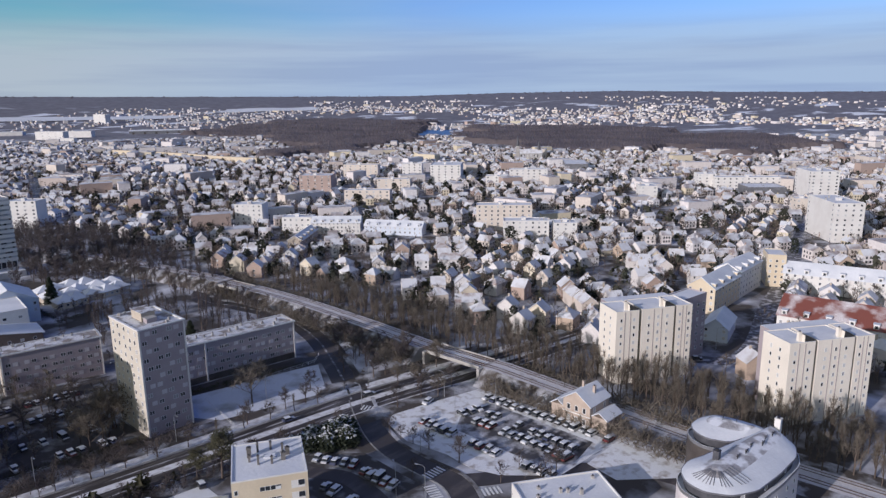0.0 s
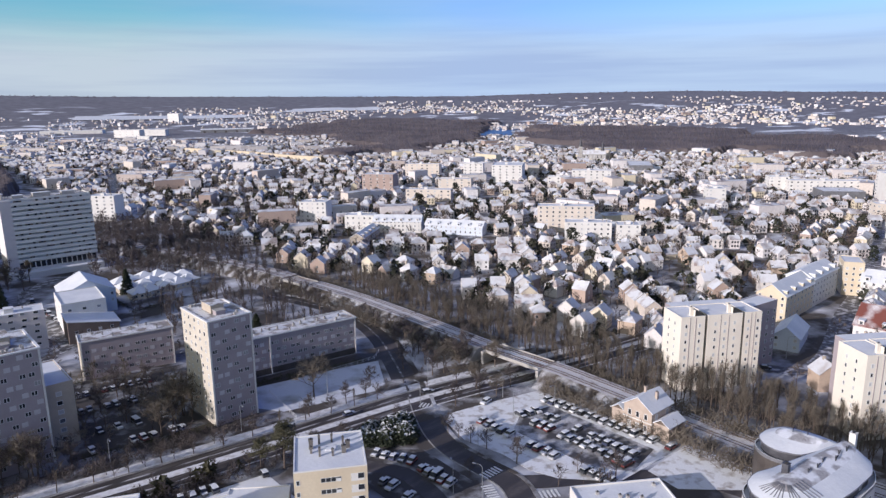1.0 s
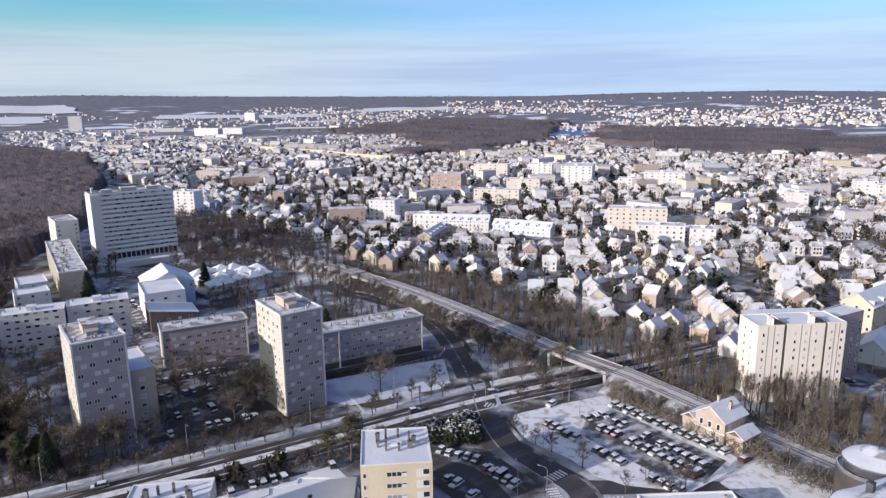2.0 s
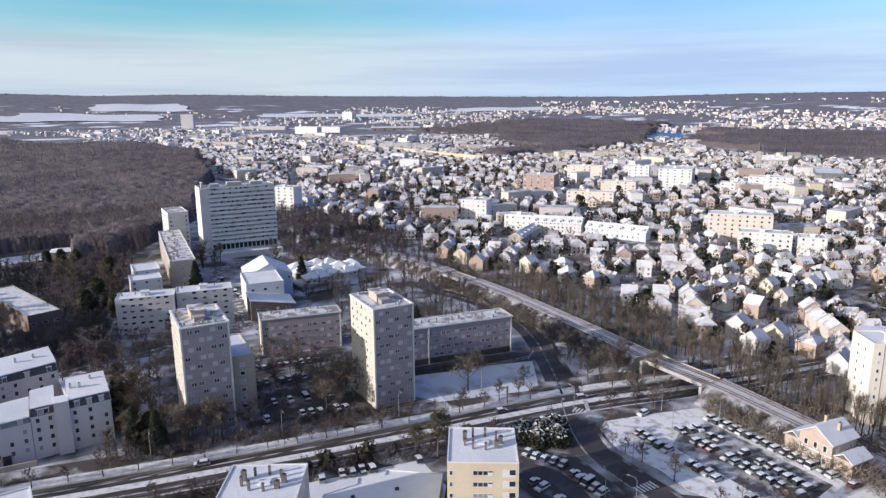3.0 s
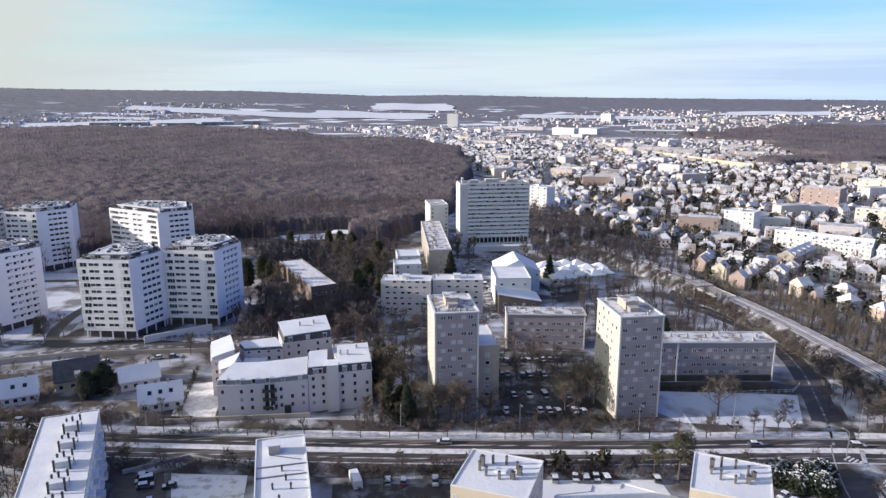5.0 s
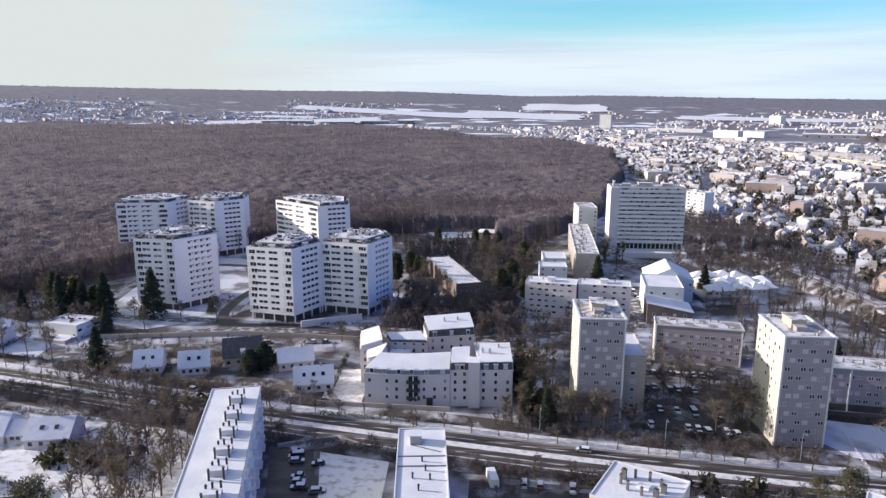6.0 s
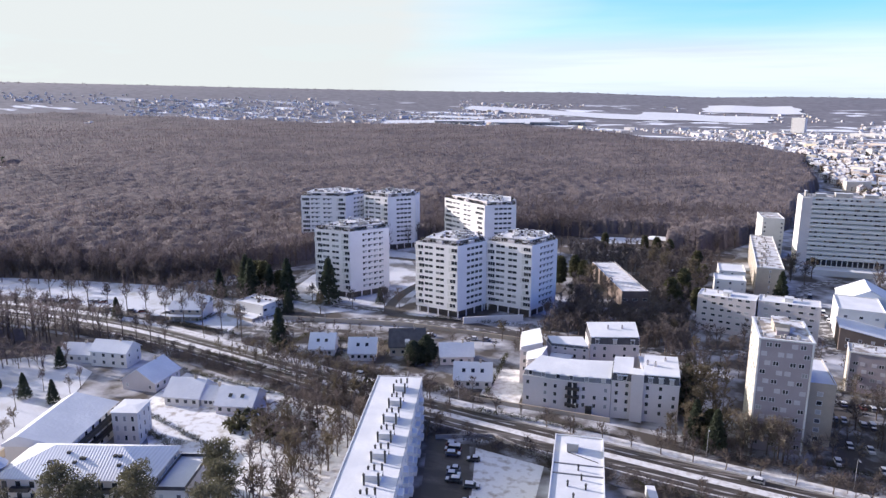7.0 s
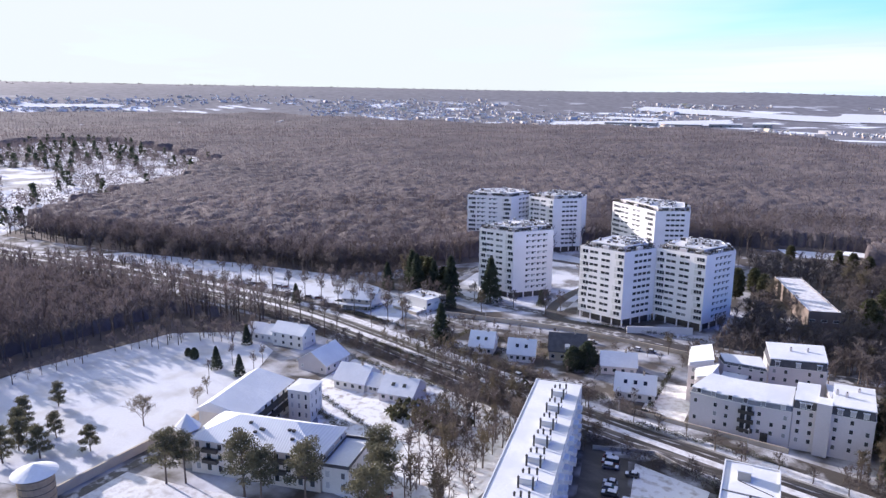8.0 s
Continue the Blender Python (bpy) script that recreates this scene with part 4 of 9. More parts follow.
def long_slab():
    w, d, h = 13.6, 92.0, 16.9
    root = tower_block("apartment_slab", "long white slab with balconies, snowy roof and vent stacks", (-63.5, 91.0, 0), 15.0, rect(w, d), h, white_wall, [
        (1, dict(cols=24, rows=5, z0=2.2, w=1.2, h=1.4, margin=2.0))], parapet=0.3, trim=metal_dark)
    for k in range(9):
        y = 6.0 + k * 9.6
        if y > 88:
            break
        roof_box(root, 6.4, y - 1.6, 3.6, 1.9, 1.5, h, white_wall)
        for dx, dy, hh in ((0.0, -3.0, 2.6), (3.2, -3.0, 2.9), (0.3, 0.9, 2.2), (1.6, 1.3, 2.4), (3.4, 1.0, 2.8)):
            chimney(root, 6.5 + dx, y + dy, h, hh, 0.42, metal_dark)
        for r in range(5):
            part("balcony", MB().box(w, w + 1.2, y - 1.5, y + 1.5, 1.6 + 2.8 * r, 2.7 + 2.8 * r, 0, 1).mesh("balcony", [white_wall, snow]), root)


long_slab()


# ---- the white towers by the wood ----
def white_tower(corners, h, loggia_side, window_side, label):
    x0, y0 = corners[0]
    p = [(x - x0, y - y0) for x, y in corners]
    root = thing("white_tower", (x0, y0, 0), 0, label, "apartment tower", "white towers by the wood")
    part("wall", MB().prism(p, 3.3, h, 0, None, True).mesh("wall", [tower_white]), root)
    # set-back base coloured dark for the shade beneath the tower
    part("undercroft", MB().prism(inset(p, 1.6), -0.5, 3.3).mesh("undercroft", [dark_cladding_shade]), root, None, "ground floor under the block, its shade put into a dark colour")
    for i in range(len(p)):
        l = side_len(p, i)
        for s in np.arange(1.0, l, 5.5):
            m = wall_frame(p, i, s, 0, -0.5)
            part("pillar", PILLAR, root, m)
    flat_roof(root, p, h, tower_white, gravel_roof, 0.7)
    rows, step, z0 = 10, (h - 4.4) / 10, 4.3
    for i in loggia_side:
        l = side_len(p, i)
        me, half, wm = window_mesh(l * 0.2, 2.3, "loggia"), window_mesh(l * 0.14, 2.3, "loggia"), window_mesh(l * 0.095, 1.25, "strip")
        for r in range(rows):
            for s in (0.1, 0.87):
                part("loggia", random.choice((me, me, half)), root, wall_frame(p, i, l * (s + random.choice((-0.012, 0, 0.02))), z0 + 0.1 + step * r))
            for s in (0.27, 0.37, 0.54, 0.64):
                part("window", wm, root, wall_frame(p, i, l * s, z0 + 1.0 + step * r))
            if r % 2 == 0:
                part("spandrel", MB().box(-l * 0.22, l * 0.22, -0.02, 0.16, -0.12, 0.12).mesh("spandrel", [tower_white]), root, wall_frame(p, i, l * 0.46, z0 + 0.55 + step * r))
    for i in window_side:
        l = side_len(p, i)
        wm = window_mesh(l * 0.115, 1.3, "strip")
        for r in range(rows):
            for s in (0.33, 0.47, 0.61, 0.75):
                part("window", wm, root, wall_frame(p, i, l * (s + 0.04), z0 + 0.9 + step * r))
    q = inset(p, 3.6)
    part("penthouse", MB().prism(q, h, h + 2.3, 0, 1).mesh("penthouse", [pale_wall, snow_trodden]), root)
    for i in range(len(q)):
        l = side_len(q, i)
        part("penthouse_glazing", window_mesh(l * 0.7, 1.6, "strip"), root, wall_frame(q, i, l / 2, h + 0.4))
    part("penthouse_eave", MB().ring(inset(q, -0.25), inset(q, 0.3), h + 2.3, h + 2.55, 0, 1).mesh("penthouse_eave", [tower_white, snow]), root)
    cx, cy = (sum(v[k] for v in q) / len(q) for k in (0, 1))
    for k in range(7):
        a, r = random.uniform(0, 6.28), random.uniform(0, 6.5)
        x, y, w, d = cx + r * math.cos(a), cy + r * math.sin(a), random.uniform(0.5, 2.2), random.uniform(0.5, 1.4)
        part("roof_unit", MB().box(x, x + w, y, y + d, h + 2.3, h + 2.9 + random.uniform(0.2, 1.5), 0, 1).mesh("roof_unit", [concrete if k % 3 else tower_white, snow]), root)
    for i in range(len(p)):
        l = side_len(p, i)
        for k in range(3):
            s = l * (k + 0.5) / 3 + random.uniform(-1.2, 1.2)
            part("terrace_screen", SCREENS[k % 2], root, wall_frame(p, i, s, h + 0.1, random.uniform(-2.4, -1.0)))
    tagged(part("roof_garden", roof_garden(p, q, h), root, None, "pergolas, planters and bare shrubs on the roof terraces"), kind="stuff")
    return root


def roof_garden(p, q, h):
    """Shrubs in tubs on the terrace, pergola frames and a litter of small ducts on the penthouse."""
    b = MB()
    for i in range(len(p)):
        l = side_len(p, i)
        for k in range(int(l / 1.5)):
            o = wall_frame(p, i, random.uniform(0.6, l - 0.6), h + 0.1, random.uniform(-3.0, -0.8)).translation
            w, t = random.uniform(0.2, 0.5), random.uniform(0.5, 1.0)
            b.box(o.x - w, o.x + w, o.y - w, o.y + w, o.z, o.z + t, 0, 1)
            for j in range(7):
                u, v = random.uniform(-1, 1), random.uniform(-1, 1)
                b.bar((o.x, o.y, o.z + t), (o.x + u, o.y + v, o.z + t + random.uniform(0.6, 1.6)), 0.12, 0.05, 3, random.choice((2, 2, 3)))
    n = len(q)
    for k in range(46):
        i = random.randrange(n)
        (ax, ay), (bx, by) = q[i], q[(i + 1) % n]
        cx, cy = (sum(v[m] for v in q) / n for m in (0, 1))
        f, g = random.random(), random.uniform(0.25, 0.95)
        x, y = cx + (ax + (bx - ax) * f - cx) * g, cy + (ay + (by - ay) * f - cy) * g
        w, d, t = random.uniform(0.25, 1.6), random.uniform(0.2, 0.5), random.uniform(0.4, 1.5)
        if k % 2:
            w, d = d, w
        b.box(x - w, x + w, y - d, y + d, h + 2.3, h + 2.3 + t, k % 3 if k % 3 != 1 else 0, 1)
    return b.mesh("roof_garden", [concrete, snow, dark_cladding_shade, hedge_leaf])


PILLAR = MB().box(-0.25, 0.25, -0.25, 0.25, -0.5, 3.3).mesh("pillar", [tower_white])
SCREENS = [MB().box(-w, w, -d, d, 0.0, z, 0, 1).mesh("terrace_screen", [m, snow]) for w, d, z, m in ((1.1, 0.3, 1.5, dark_cladding_shade), (1.7, 0.6, 1.9, pale_wall))]
white_tower([(-119, 294.8), (-97, 290.6), (-88, 307.8), (-95, 323), (-114, 321)], 33.5, (0,), (1,), "white ten-storey tower with dark loggias on pillars")
white_tower([(-88.4, 308.6), (-65.5, 303.8), (-57, 323), (-64, 337), (-84, 333)], 33.5, (0,), (1,), "white ten-storey tower with ribbon windows on pillars")
white_tower([(-178, 305), (-157.5, 303.4), (-144, 321.5), (-154, 337), (-173, 331)], 34.0, (0,), (1,), "white ten-storey tower behind a tall conifer")
white_tower([(-150, 430), (-115.5, 404.5), (-98, 415), (-104, 440), (-136, 450)], 35.0, (0,), (1,), "white ten-storey tower at the wood's edge")
white_tower([(-244, 405), (-214, 412), (-207, 436), (-232, 445), (-250, 428)], 35.0, (0,), (1,), "white ten-storey tower against the bare wood")
white_tower([(-206, 423), (-186, 418), (-172, 432), (-176, 452), (-200, 452)], 35.0, (0,), (1,), "white ten-storey tower against the bare wood")
solid("ramp_wall", MB().box(0, 28, 0, 0.5, -0.3, 3.2, 0, 1), [white_wall, snow], "white retaining wall with slit openings", "wall", loc=(-92, 284, 0), rot=28)


# ---- the big white slab and its neighbours ----
def big_slab():
    w, d, h, n = 47.0, 16.0, 44.0, 13
    root = thing("office_slab", (66.0, 447.0, 0), 0, "huge white slab with thirteen rows of balconies", "apartment slab")
    p = rect(w, d)
    part("wall", MB().prism(p, -0.5, h).mesh("wall", [white_wall]), root)
    part("end_wall", MB().box(-0.3, 0.0, 0, d, -0.4, h, 0).mesh("end_wall", [white_wall]), root)
    part("stair_wall", MB().box(-0.3, 5.2, -1.6, 0.0, 4.0, h + 0.2, 0).mesh("stair_wall", [pale_wall]), root)
    flat_roof(root, p, h, white_wall, gravel_roof, 0.8)
    step = (h - 8.5) / n
    for r in range(n):
        z = 8.5 + r * step
        b = MB()
        for k in range(30):
            x = 5.4 + k * (w - 5.7) / 30
            b.box(x + 0.1, x + (w - 5.7) / 30, -0.08, -0.02, z + 1.5, z + step - 0.25, random.choice((0, 0, 0, 0, 0, 1, 2)))
        part("glazing", b.mesh("glazing", [glazing_grey, pane_dark, brown_wall]), root)
        part("balcony", MB().box(5.2, w, -1.6, -0.1, z, z + 0.18, 0).box(5.2, w, -1.7, -1.55, z - 0.1, z + 1.6, 0, 1).mesh("balcony", [white_wall, snow]), root, None, "white balcony parapet running the whole front")
    for x in np.arange(5.6, w - 1, 2.75):
        part("ground_floor_bay", BAY, root, Matrix.Translation((x, -0.06, 4.3)))
    part("plinth", MB().box(-1, w + 1, -9, -0.3, -0.3, 3.4, 0, 1).mesh("plinth", [white_wall, snow]), root)
    for x, ww, hh in ((8, 5, 2.0), (18, 9, 2.6), (33, 7, 2.2), (2, 1, 3.4)):
        roof_box(root, x, 5, ww, 4, hh, h, concrete)
    for i in range(12):
        chimney(root, random.uniform(2, w - 2), random.uniform(2, d - 2), h, 1.2, 0.5, concrete)


glazing_grey = mat("curtained_glazing", (0.42, 0.42, 0.44), (0.58, 0.58, 0.59), 0.5, 3.0, 0.3, 0.0)
# flat dark panels stand for the colonnade's dark openings
BAY = MB().box(0, 2.2, -0.05, 0.05, 0, 3.4, 0).mesh("ground_floor_bay", [pane_dark])
big_slab()
tower_block("apartment_slab", "tall narrow white block behind the long slab", (50.0, 482.0, 0), 2, rect(13, 26), 25.0, white_wall, [(0, dict(cols=2, rows=8, z0=2)), (3, dict(cols=7, rows=8, z0=2))], top=gravel_roof)
long_low = tower_block("apartment_slab", "long five-storey slab end-on with cluttered snowy roof", (37.5, 379.5, 0), -3.0, rect(13.0, 94.0), 15.0, beige_wall, [(3, dict(cols=22, rows=5, z0=1.6)), (0, dict(cols=1, rows=5, z0=1.6, w=0.8))], top=gravel_roof, trim=white_wall)
for k in range(26):
    chimney(long_low, random.uniform(2, 11), 3 + k * 3.5, 15.0, random.uniform(0.5, 1.2), random.uniform(0.5, 1.0), concrete)


def pale_slab(loc, rot, w, d, h, cols, rows, label):
    root = tower_block("apartment_slab", label, loc, rot, rect(w, d), h, pale_wall, [(0, dict(cols=cols, rows=rows, z0=1.9, step=2.65, w=1.9, h=1.2, margin=3.2, jitter=0.2)), (3, dict(cols=3, rows=rows, z0=1.9, step=2.65, w=1.2))], parapet=0.4)
    roof_box(root, w * 0.42, d * 0.3, 3.2, 3.4, 1.8, h, white_wall)
    for i in range(4):
        chimney(root, random.uniform(2, w - 2), random.uniform(2, d - 2), h, 1.0, 0.5, concrete)


pale_slab((7.2, 311.8, 0), -11.0, 23.6, 11.0, 16.0, 6, 6, "pale six-storey slab with snowy flat roof")
pale_slab((31.4, 309.4, 0), -8.0, 23.6, 11.0, 16.0, 5, 6, "pale six-storey slab with snowy flat roof")
tower_block("apartment_block", "small white flat-roofed block in the trees", (16.5, 358.0, 0), 0, rect(14.5, 13), 12.0, white_wall, [(0, dict(cols=3, rows=4, z0=1.8)), (3, dict(cols=3, rows=4, z0=1.8))])
tower_block("apartment_block", "small white flat-roofed block in the trees", (19.5, 378.0, 0), 0, rect(13, 18), 12.0, white_wall, [(0, dict(cols=3, rows=4, z0=1.8)), (3, dict(cols=4, rows=4, z0=1.8))])


def gabled(name, label, category, loc, rot, w, d, eave, ridge, wall, roof_mat, sides=(), hip=False, over=0.5, group=""):
    """A house with its ridge along x."""
    root = thing(name, loc, rot, label, category, group)
    b = MB().box(0, w, 0, d, -0.4, eave, 0)
    if not hip:
        for x in (0, w):
            q = [(x, 0, eave), (x, d, eave), (x, d / 2, ridge)]
            b.face(q if x else q[::-1], 0)
    part("wall", b.mesh("wall", [wall]), root)
    r = MB()
    if hip:
        r.hip(0, w, 0, d, eave + 0.1, ridge, over)
    else:
        r.gable(0, w, 0, d, eave, ridge, over)
    part("roof", r.mesh("roof", [roof_mat]), root, None, "snow-covered roof")
    p = rect(w, d)
    for i, kw in sides:
        windows(root, p, i, **kw)
    return root


# ---- the pale hall with blue-white gables and the pavilion school ----
def pale_hall():
    root = thing("community_hall", (61.8, 303.5, 0), -6, "pale blue-white hall in stepped volumes under clean snow", "hall")
    shed = MB()
    for a, c in (((0, 0), (19.5, 0)), ((19.5, 0), (19.5, 15.5)), ((0, 15.5), (0, 0))):
        za, zc = (9.8 - 0.17 * q[0] for q in (a, c))
        shed.face([(*a, -0.4), (*c, -0.4), (*c, zc), (*a, za)], 0)
    part("wall", shed.mesh("wall", [brown_wall]), root, None, "brown front wing")
    lean = MB()
    lean.face([(-0.5, -0.6, 10.0), (20.2, -0.6, 6.5), (20.2, 15.5, 6.5), (-0.5, 15.5, 10.0)])
    lean.face([(-0.5, -0.6, 9.7), (20.2, -0.6, 6.2), (20.2, -0.6, 6.5), (-0.5, -0.6, 10.0)])
    part("roof", lean.mesh("roof", [snow]), root, None, "snowy lean roof")
    windows(root, rect(19.5, 15.5), 0, 4, 2, w=1.3, h=1.2, z0=1.6, step=2.6, margin=3.0)
    for (x, y, w, d, h, mt) in ((0.2, 15.6, 17.5, 24, 13.0, white_wall),):
        p = rect(w, d, x, y)
        part("wall", MB().prism(p, -0.4, h).mesh("wall", [mt]), root)
        flat_roof(root, p, h, white_wall, snow, 0.5)
        windows(root, p, 0, 3, 1, w=1.6, h=1.3, z0=h - 3.4, margin=3.0)
        windows(root, p, 3, 4, 2, w=1.4, h=1.1, z0=h - 6.2, step=2.9, margin=3.0)
    part("wall", MB().box(3, 26, 39.8, 62, -0.4, 11.0, 0).mesh("wall", [blue_wall]), root)
    b = MB()
    xm = 14.5
    for y in (39.5, 62.3):
        b.face([(3, y, 11), (26, y, 11), (xm, y, 16.5)], 1)
    for x in (2.6, 26.4):
        q = [(x, 39.3, 10.8), (x, 62.5, 10.8), (xm, 62.5, 16.7), (xm, 39.3, 16.7)]
        b.face(q, 0)
    part("roof", b.mesh("roof", [snow, blue_wall]), root, None, "steep snowy gable roof")
    windows(root, rect(23, 22.2, 3, 39.8), 0, 3, 2, w=1.3, h=1.6, z0=5.0, step=3.0)


pale_hall()
for i in range(14):
    x, y = 101 + (i % 5) * 7.8 + random.uniform(-1.5, 1.5), 352 + (i // 5) * 12 + random.uniform(-2, 2) + (i % 5) * 1.5
    gabled("school_pavilion", "small school pavilion with pyramid roof under snow", "school pavilion", (x, y, 0), random.uniform(-20, 20), 9, 8.6, 3.2, 6.2, beige_wall if i % 3 else cream_wall, snow, [(0, dict(cols=3, rows=1, w=1.4, h=1.2, z0=1.2))], hip=True, group="school pavilions")
sports = tower_block("sports_hall", "low brown sports hall with snow-dusted flat roof", (-26.3, 333.6, 0), 20.0, rect(13.0, 62.0), 8.0, brown_wall, [(0, dict(cols=3, rows=1, z0=3.5, w=2.5, h=1.2))], category="sports hall", top=snow_trodden)
gabled("pavilion", "small pavilion with snowy roof at the wood's edge", "pavilion", (-21, 490, 0), -8, 18, 12, 5.0, 6.5, beige_wall, snow, hip=True)


# ---- the angular apartment house with dark mansards ----
def mansard_house():
    root = thing("apartment_house", (-48.5, 209.0, 0), 1.5, "pale U-shaped apartment house with zinc and slate mansards", "apartment house")

    def wing(poly, h, mt, up, tilt, rows=4, gap=3.3, sides=(0,), dormers=0, z0=2.4):
        """Walls, a steep band of mansard and a gently sloping snowy roof above it."""
        part("wall", MB().prism(poly, -0.5, h).mesh("wall", [pale_wall]), root)
        n, (x0, y0) = len(poly), poly[0]

        def high(x, y):
            return h + up + tilt[0] * (x - x0) + tilt[1] * (y - y0)

        b, q = MB().ring(inset(poly, -0.2), inset(poly, 0.3), h - 0.05, h + 0.16, 1, 1), inset(poly, 0.45)
        for i in range(n):
            j = (i + 1) % n
            b.face([(*poly[i], h + 0.1), (*poly[j], h + 0.1), (*q[j], high(*q[j])), (*q[i], high(*q[i]))], 0)
        part("mansard", b.mesh("mansard", [mt, white_wall]), root, None, "steep mansard band")
        b, k = MB(), inset(poly, 0.1)
        b.face([(x, y, high(x, y) + 0.3) for x, y in k], 0)
        for i in range(n):
            j = (i + 1) % n
            b.face([(*k[i], high(*k[i])), (*k[j], high(*k[j])), (*k[j], high(*k[j]) + 0.3), (*k[i], high(*k[i]) + 0.3)], 0)
        part("roof", b.mesh("roof", [snow]), root, None, "snow-covered upper roof")
        for i in sides:
            l = side_len(poly, i)
            windows(root, poly, i, max(2, int(l / gap)), rows, w=1.05, h=1.4, z0=z0, step=2.75, margin=1.6, skip=0.1, kind="strip")
            if dormers:
                windows(root, poly, i, dormers, 1, w=1.35, h=1.6, z0=h + 0.35, margin=2.4, kind="dormer", off=0.05)

    zinc_dark = mat("weathered_zinc", (0.08, 0.08, 0.09), (0.13, 0.13, 0.14), 0.3, 3.0, 0.55, 0.1)
    zinc_band = mat("pale_zinc_band", (0.2, 0.2, 0.215), (0.28, 0.28, 0.3), 0.3, 3.0, 0.55, 0.1)
    wing([(0, 0), (9.0, -0.9), (18, -0.7), (28.0, 0.4), (28.0, 10.6), (21, 9.6), (12, 8.8), (4, 9.4)], 11.3, zinc_band, 1.6, (0, 0.21), rows=3, dormers=2, z0=2.9, sides=(0, 1, 2))
    wing([(28.1, 0.6), (34.4, 1.2), (34.4, 13.0), (28.1, 12.0)], 12.6, slate, 2.5, (0, 0.1), rows=4, dormers=2)
    wing([(37.4, 1.0), (48.5, 1.8), (48.0, 16.0), (37.4, 15.0)], 12.8, slate, 2.6, (0, 0.1), rows=4, dormers=3, sides=(0, 1))
    wing([(-0.6, 9.7), (3.9, 9.6), (5.0, 19.5), (-2.2, 17.6)], 11.5, pale_wall, 0.9, (0.3, 0.05), rows=4, sides=(3,))
    wing([(-4.6, 18.3), (3.2, 20.2), (-0.4, 36), (-7.2, 34)], 12.6, pale_wall, 0.9, (0.24, 0.05), rows=4, sides=(0, 3))
    wing([(4.9, 28.9), (18.4, 28.9), (15.4, 36.2), (2.4, 34)], 11.5, zinc_dark, 1.0, (0, 0.14), rows=4, dormers=0)
    wing([(18.6, 31.5), (35.5, 35.5), (33.5, 49), (15.6, 44.5)], 12.8, slate, 2.5, (0, 0.1), rows=4, dormers=3, sides=(0, 1))
    part("link_roof", MB().prism([(4.9, 10), (10.5, 9.8), (13, 28.4), (5.0, 28.6)], 8.8, 9.2).mesh("link_roof", [snow]), root, None, "snowy inner roof")
    part("link_wall", MB().prism([(5.0, 10.1), (10.4, 9.9), (12.9, 28.3), (5.1, 28.5)], -0.4, 8.8).mesh("link_wall", [pale_wall]), root)
    part("low_wing", MB().prism([(35.4, 36.0), (38, 16.8), (47, 17.5), (47.5, 27), (43, 34)], -0.4, 8.6, 0, 1).mesh("low_wing", [pale_wall, snow]), root, None, "low curved wing under bluish snow")
    part("stair_tower", MB().box(34.0, 37.8, -0.3, 5, -0.4, 15.9, 0, 1).mesh("stair_tower", [pale_wall, snow]), root, None, "pale pink stair tower")
    # dark box set proud of the wall in place of the recessed bay
    part("entrance_glazing", MB().box(14.6, 17.6, -1.3, -0.7, 2.4, 10.9, 0).mesh("entrance_glazing", [pane_dark]), root, None, "tall dark bay")
    for k in range(3):
        part("balcony", MB().box(13.9, 18.3, -1.9, -0.7, 3.0 + 2.8 * k, 3.9 + 2.8 * k, 0).mesh("balcony", [metal_dark]), root)
    part("bay_post", MB().box(15.9, 16.3, -1.5, -1.25, 2.2, 11.0, 0).mesh("bay_post", [white_wall]), root)
    part("gate", MB().box(20.4, 22.4, -0.9, 0.3, -0.2, 3.4, 0).mesh("gate", [metal_dark]), root)
    part("courtyard_roof", MB().box(12.2, 27, 12, 26, 2.0, 2.4, 0).mesh("courtyard_roof", [gravel_roof]), root)
    for x, y in ((38.6, 8), (41, 7.5), (24, 40), (29, 41.5), (44, 12)):
        chimney(root, x, y, 16.2, 1.3, 0.7, pale_wall)


mansard_house()


# ---- the mansion with turret beside the meadow ----
mansion_wall = mat("mansion_render", (0.68, 0.61, 0.53), (0.6, 0.53, 0.46), 0.15, 2.0, 0.85, 0.1)


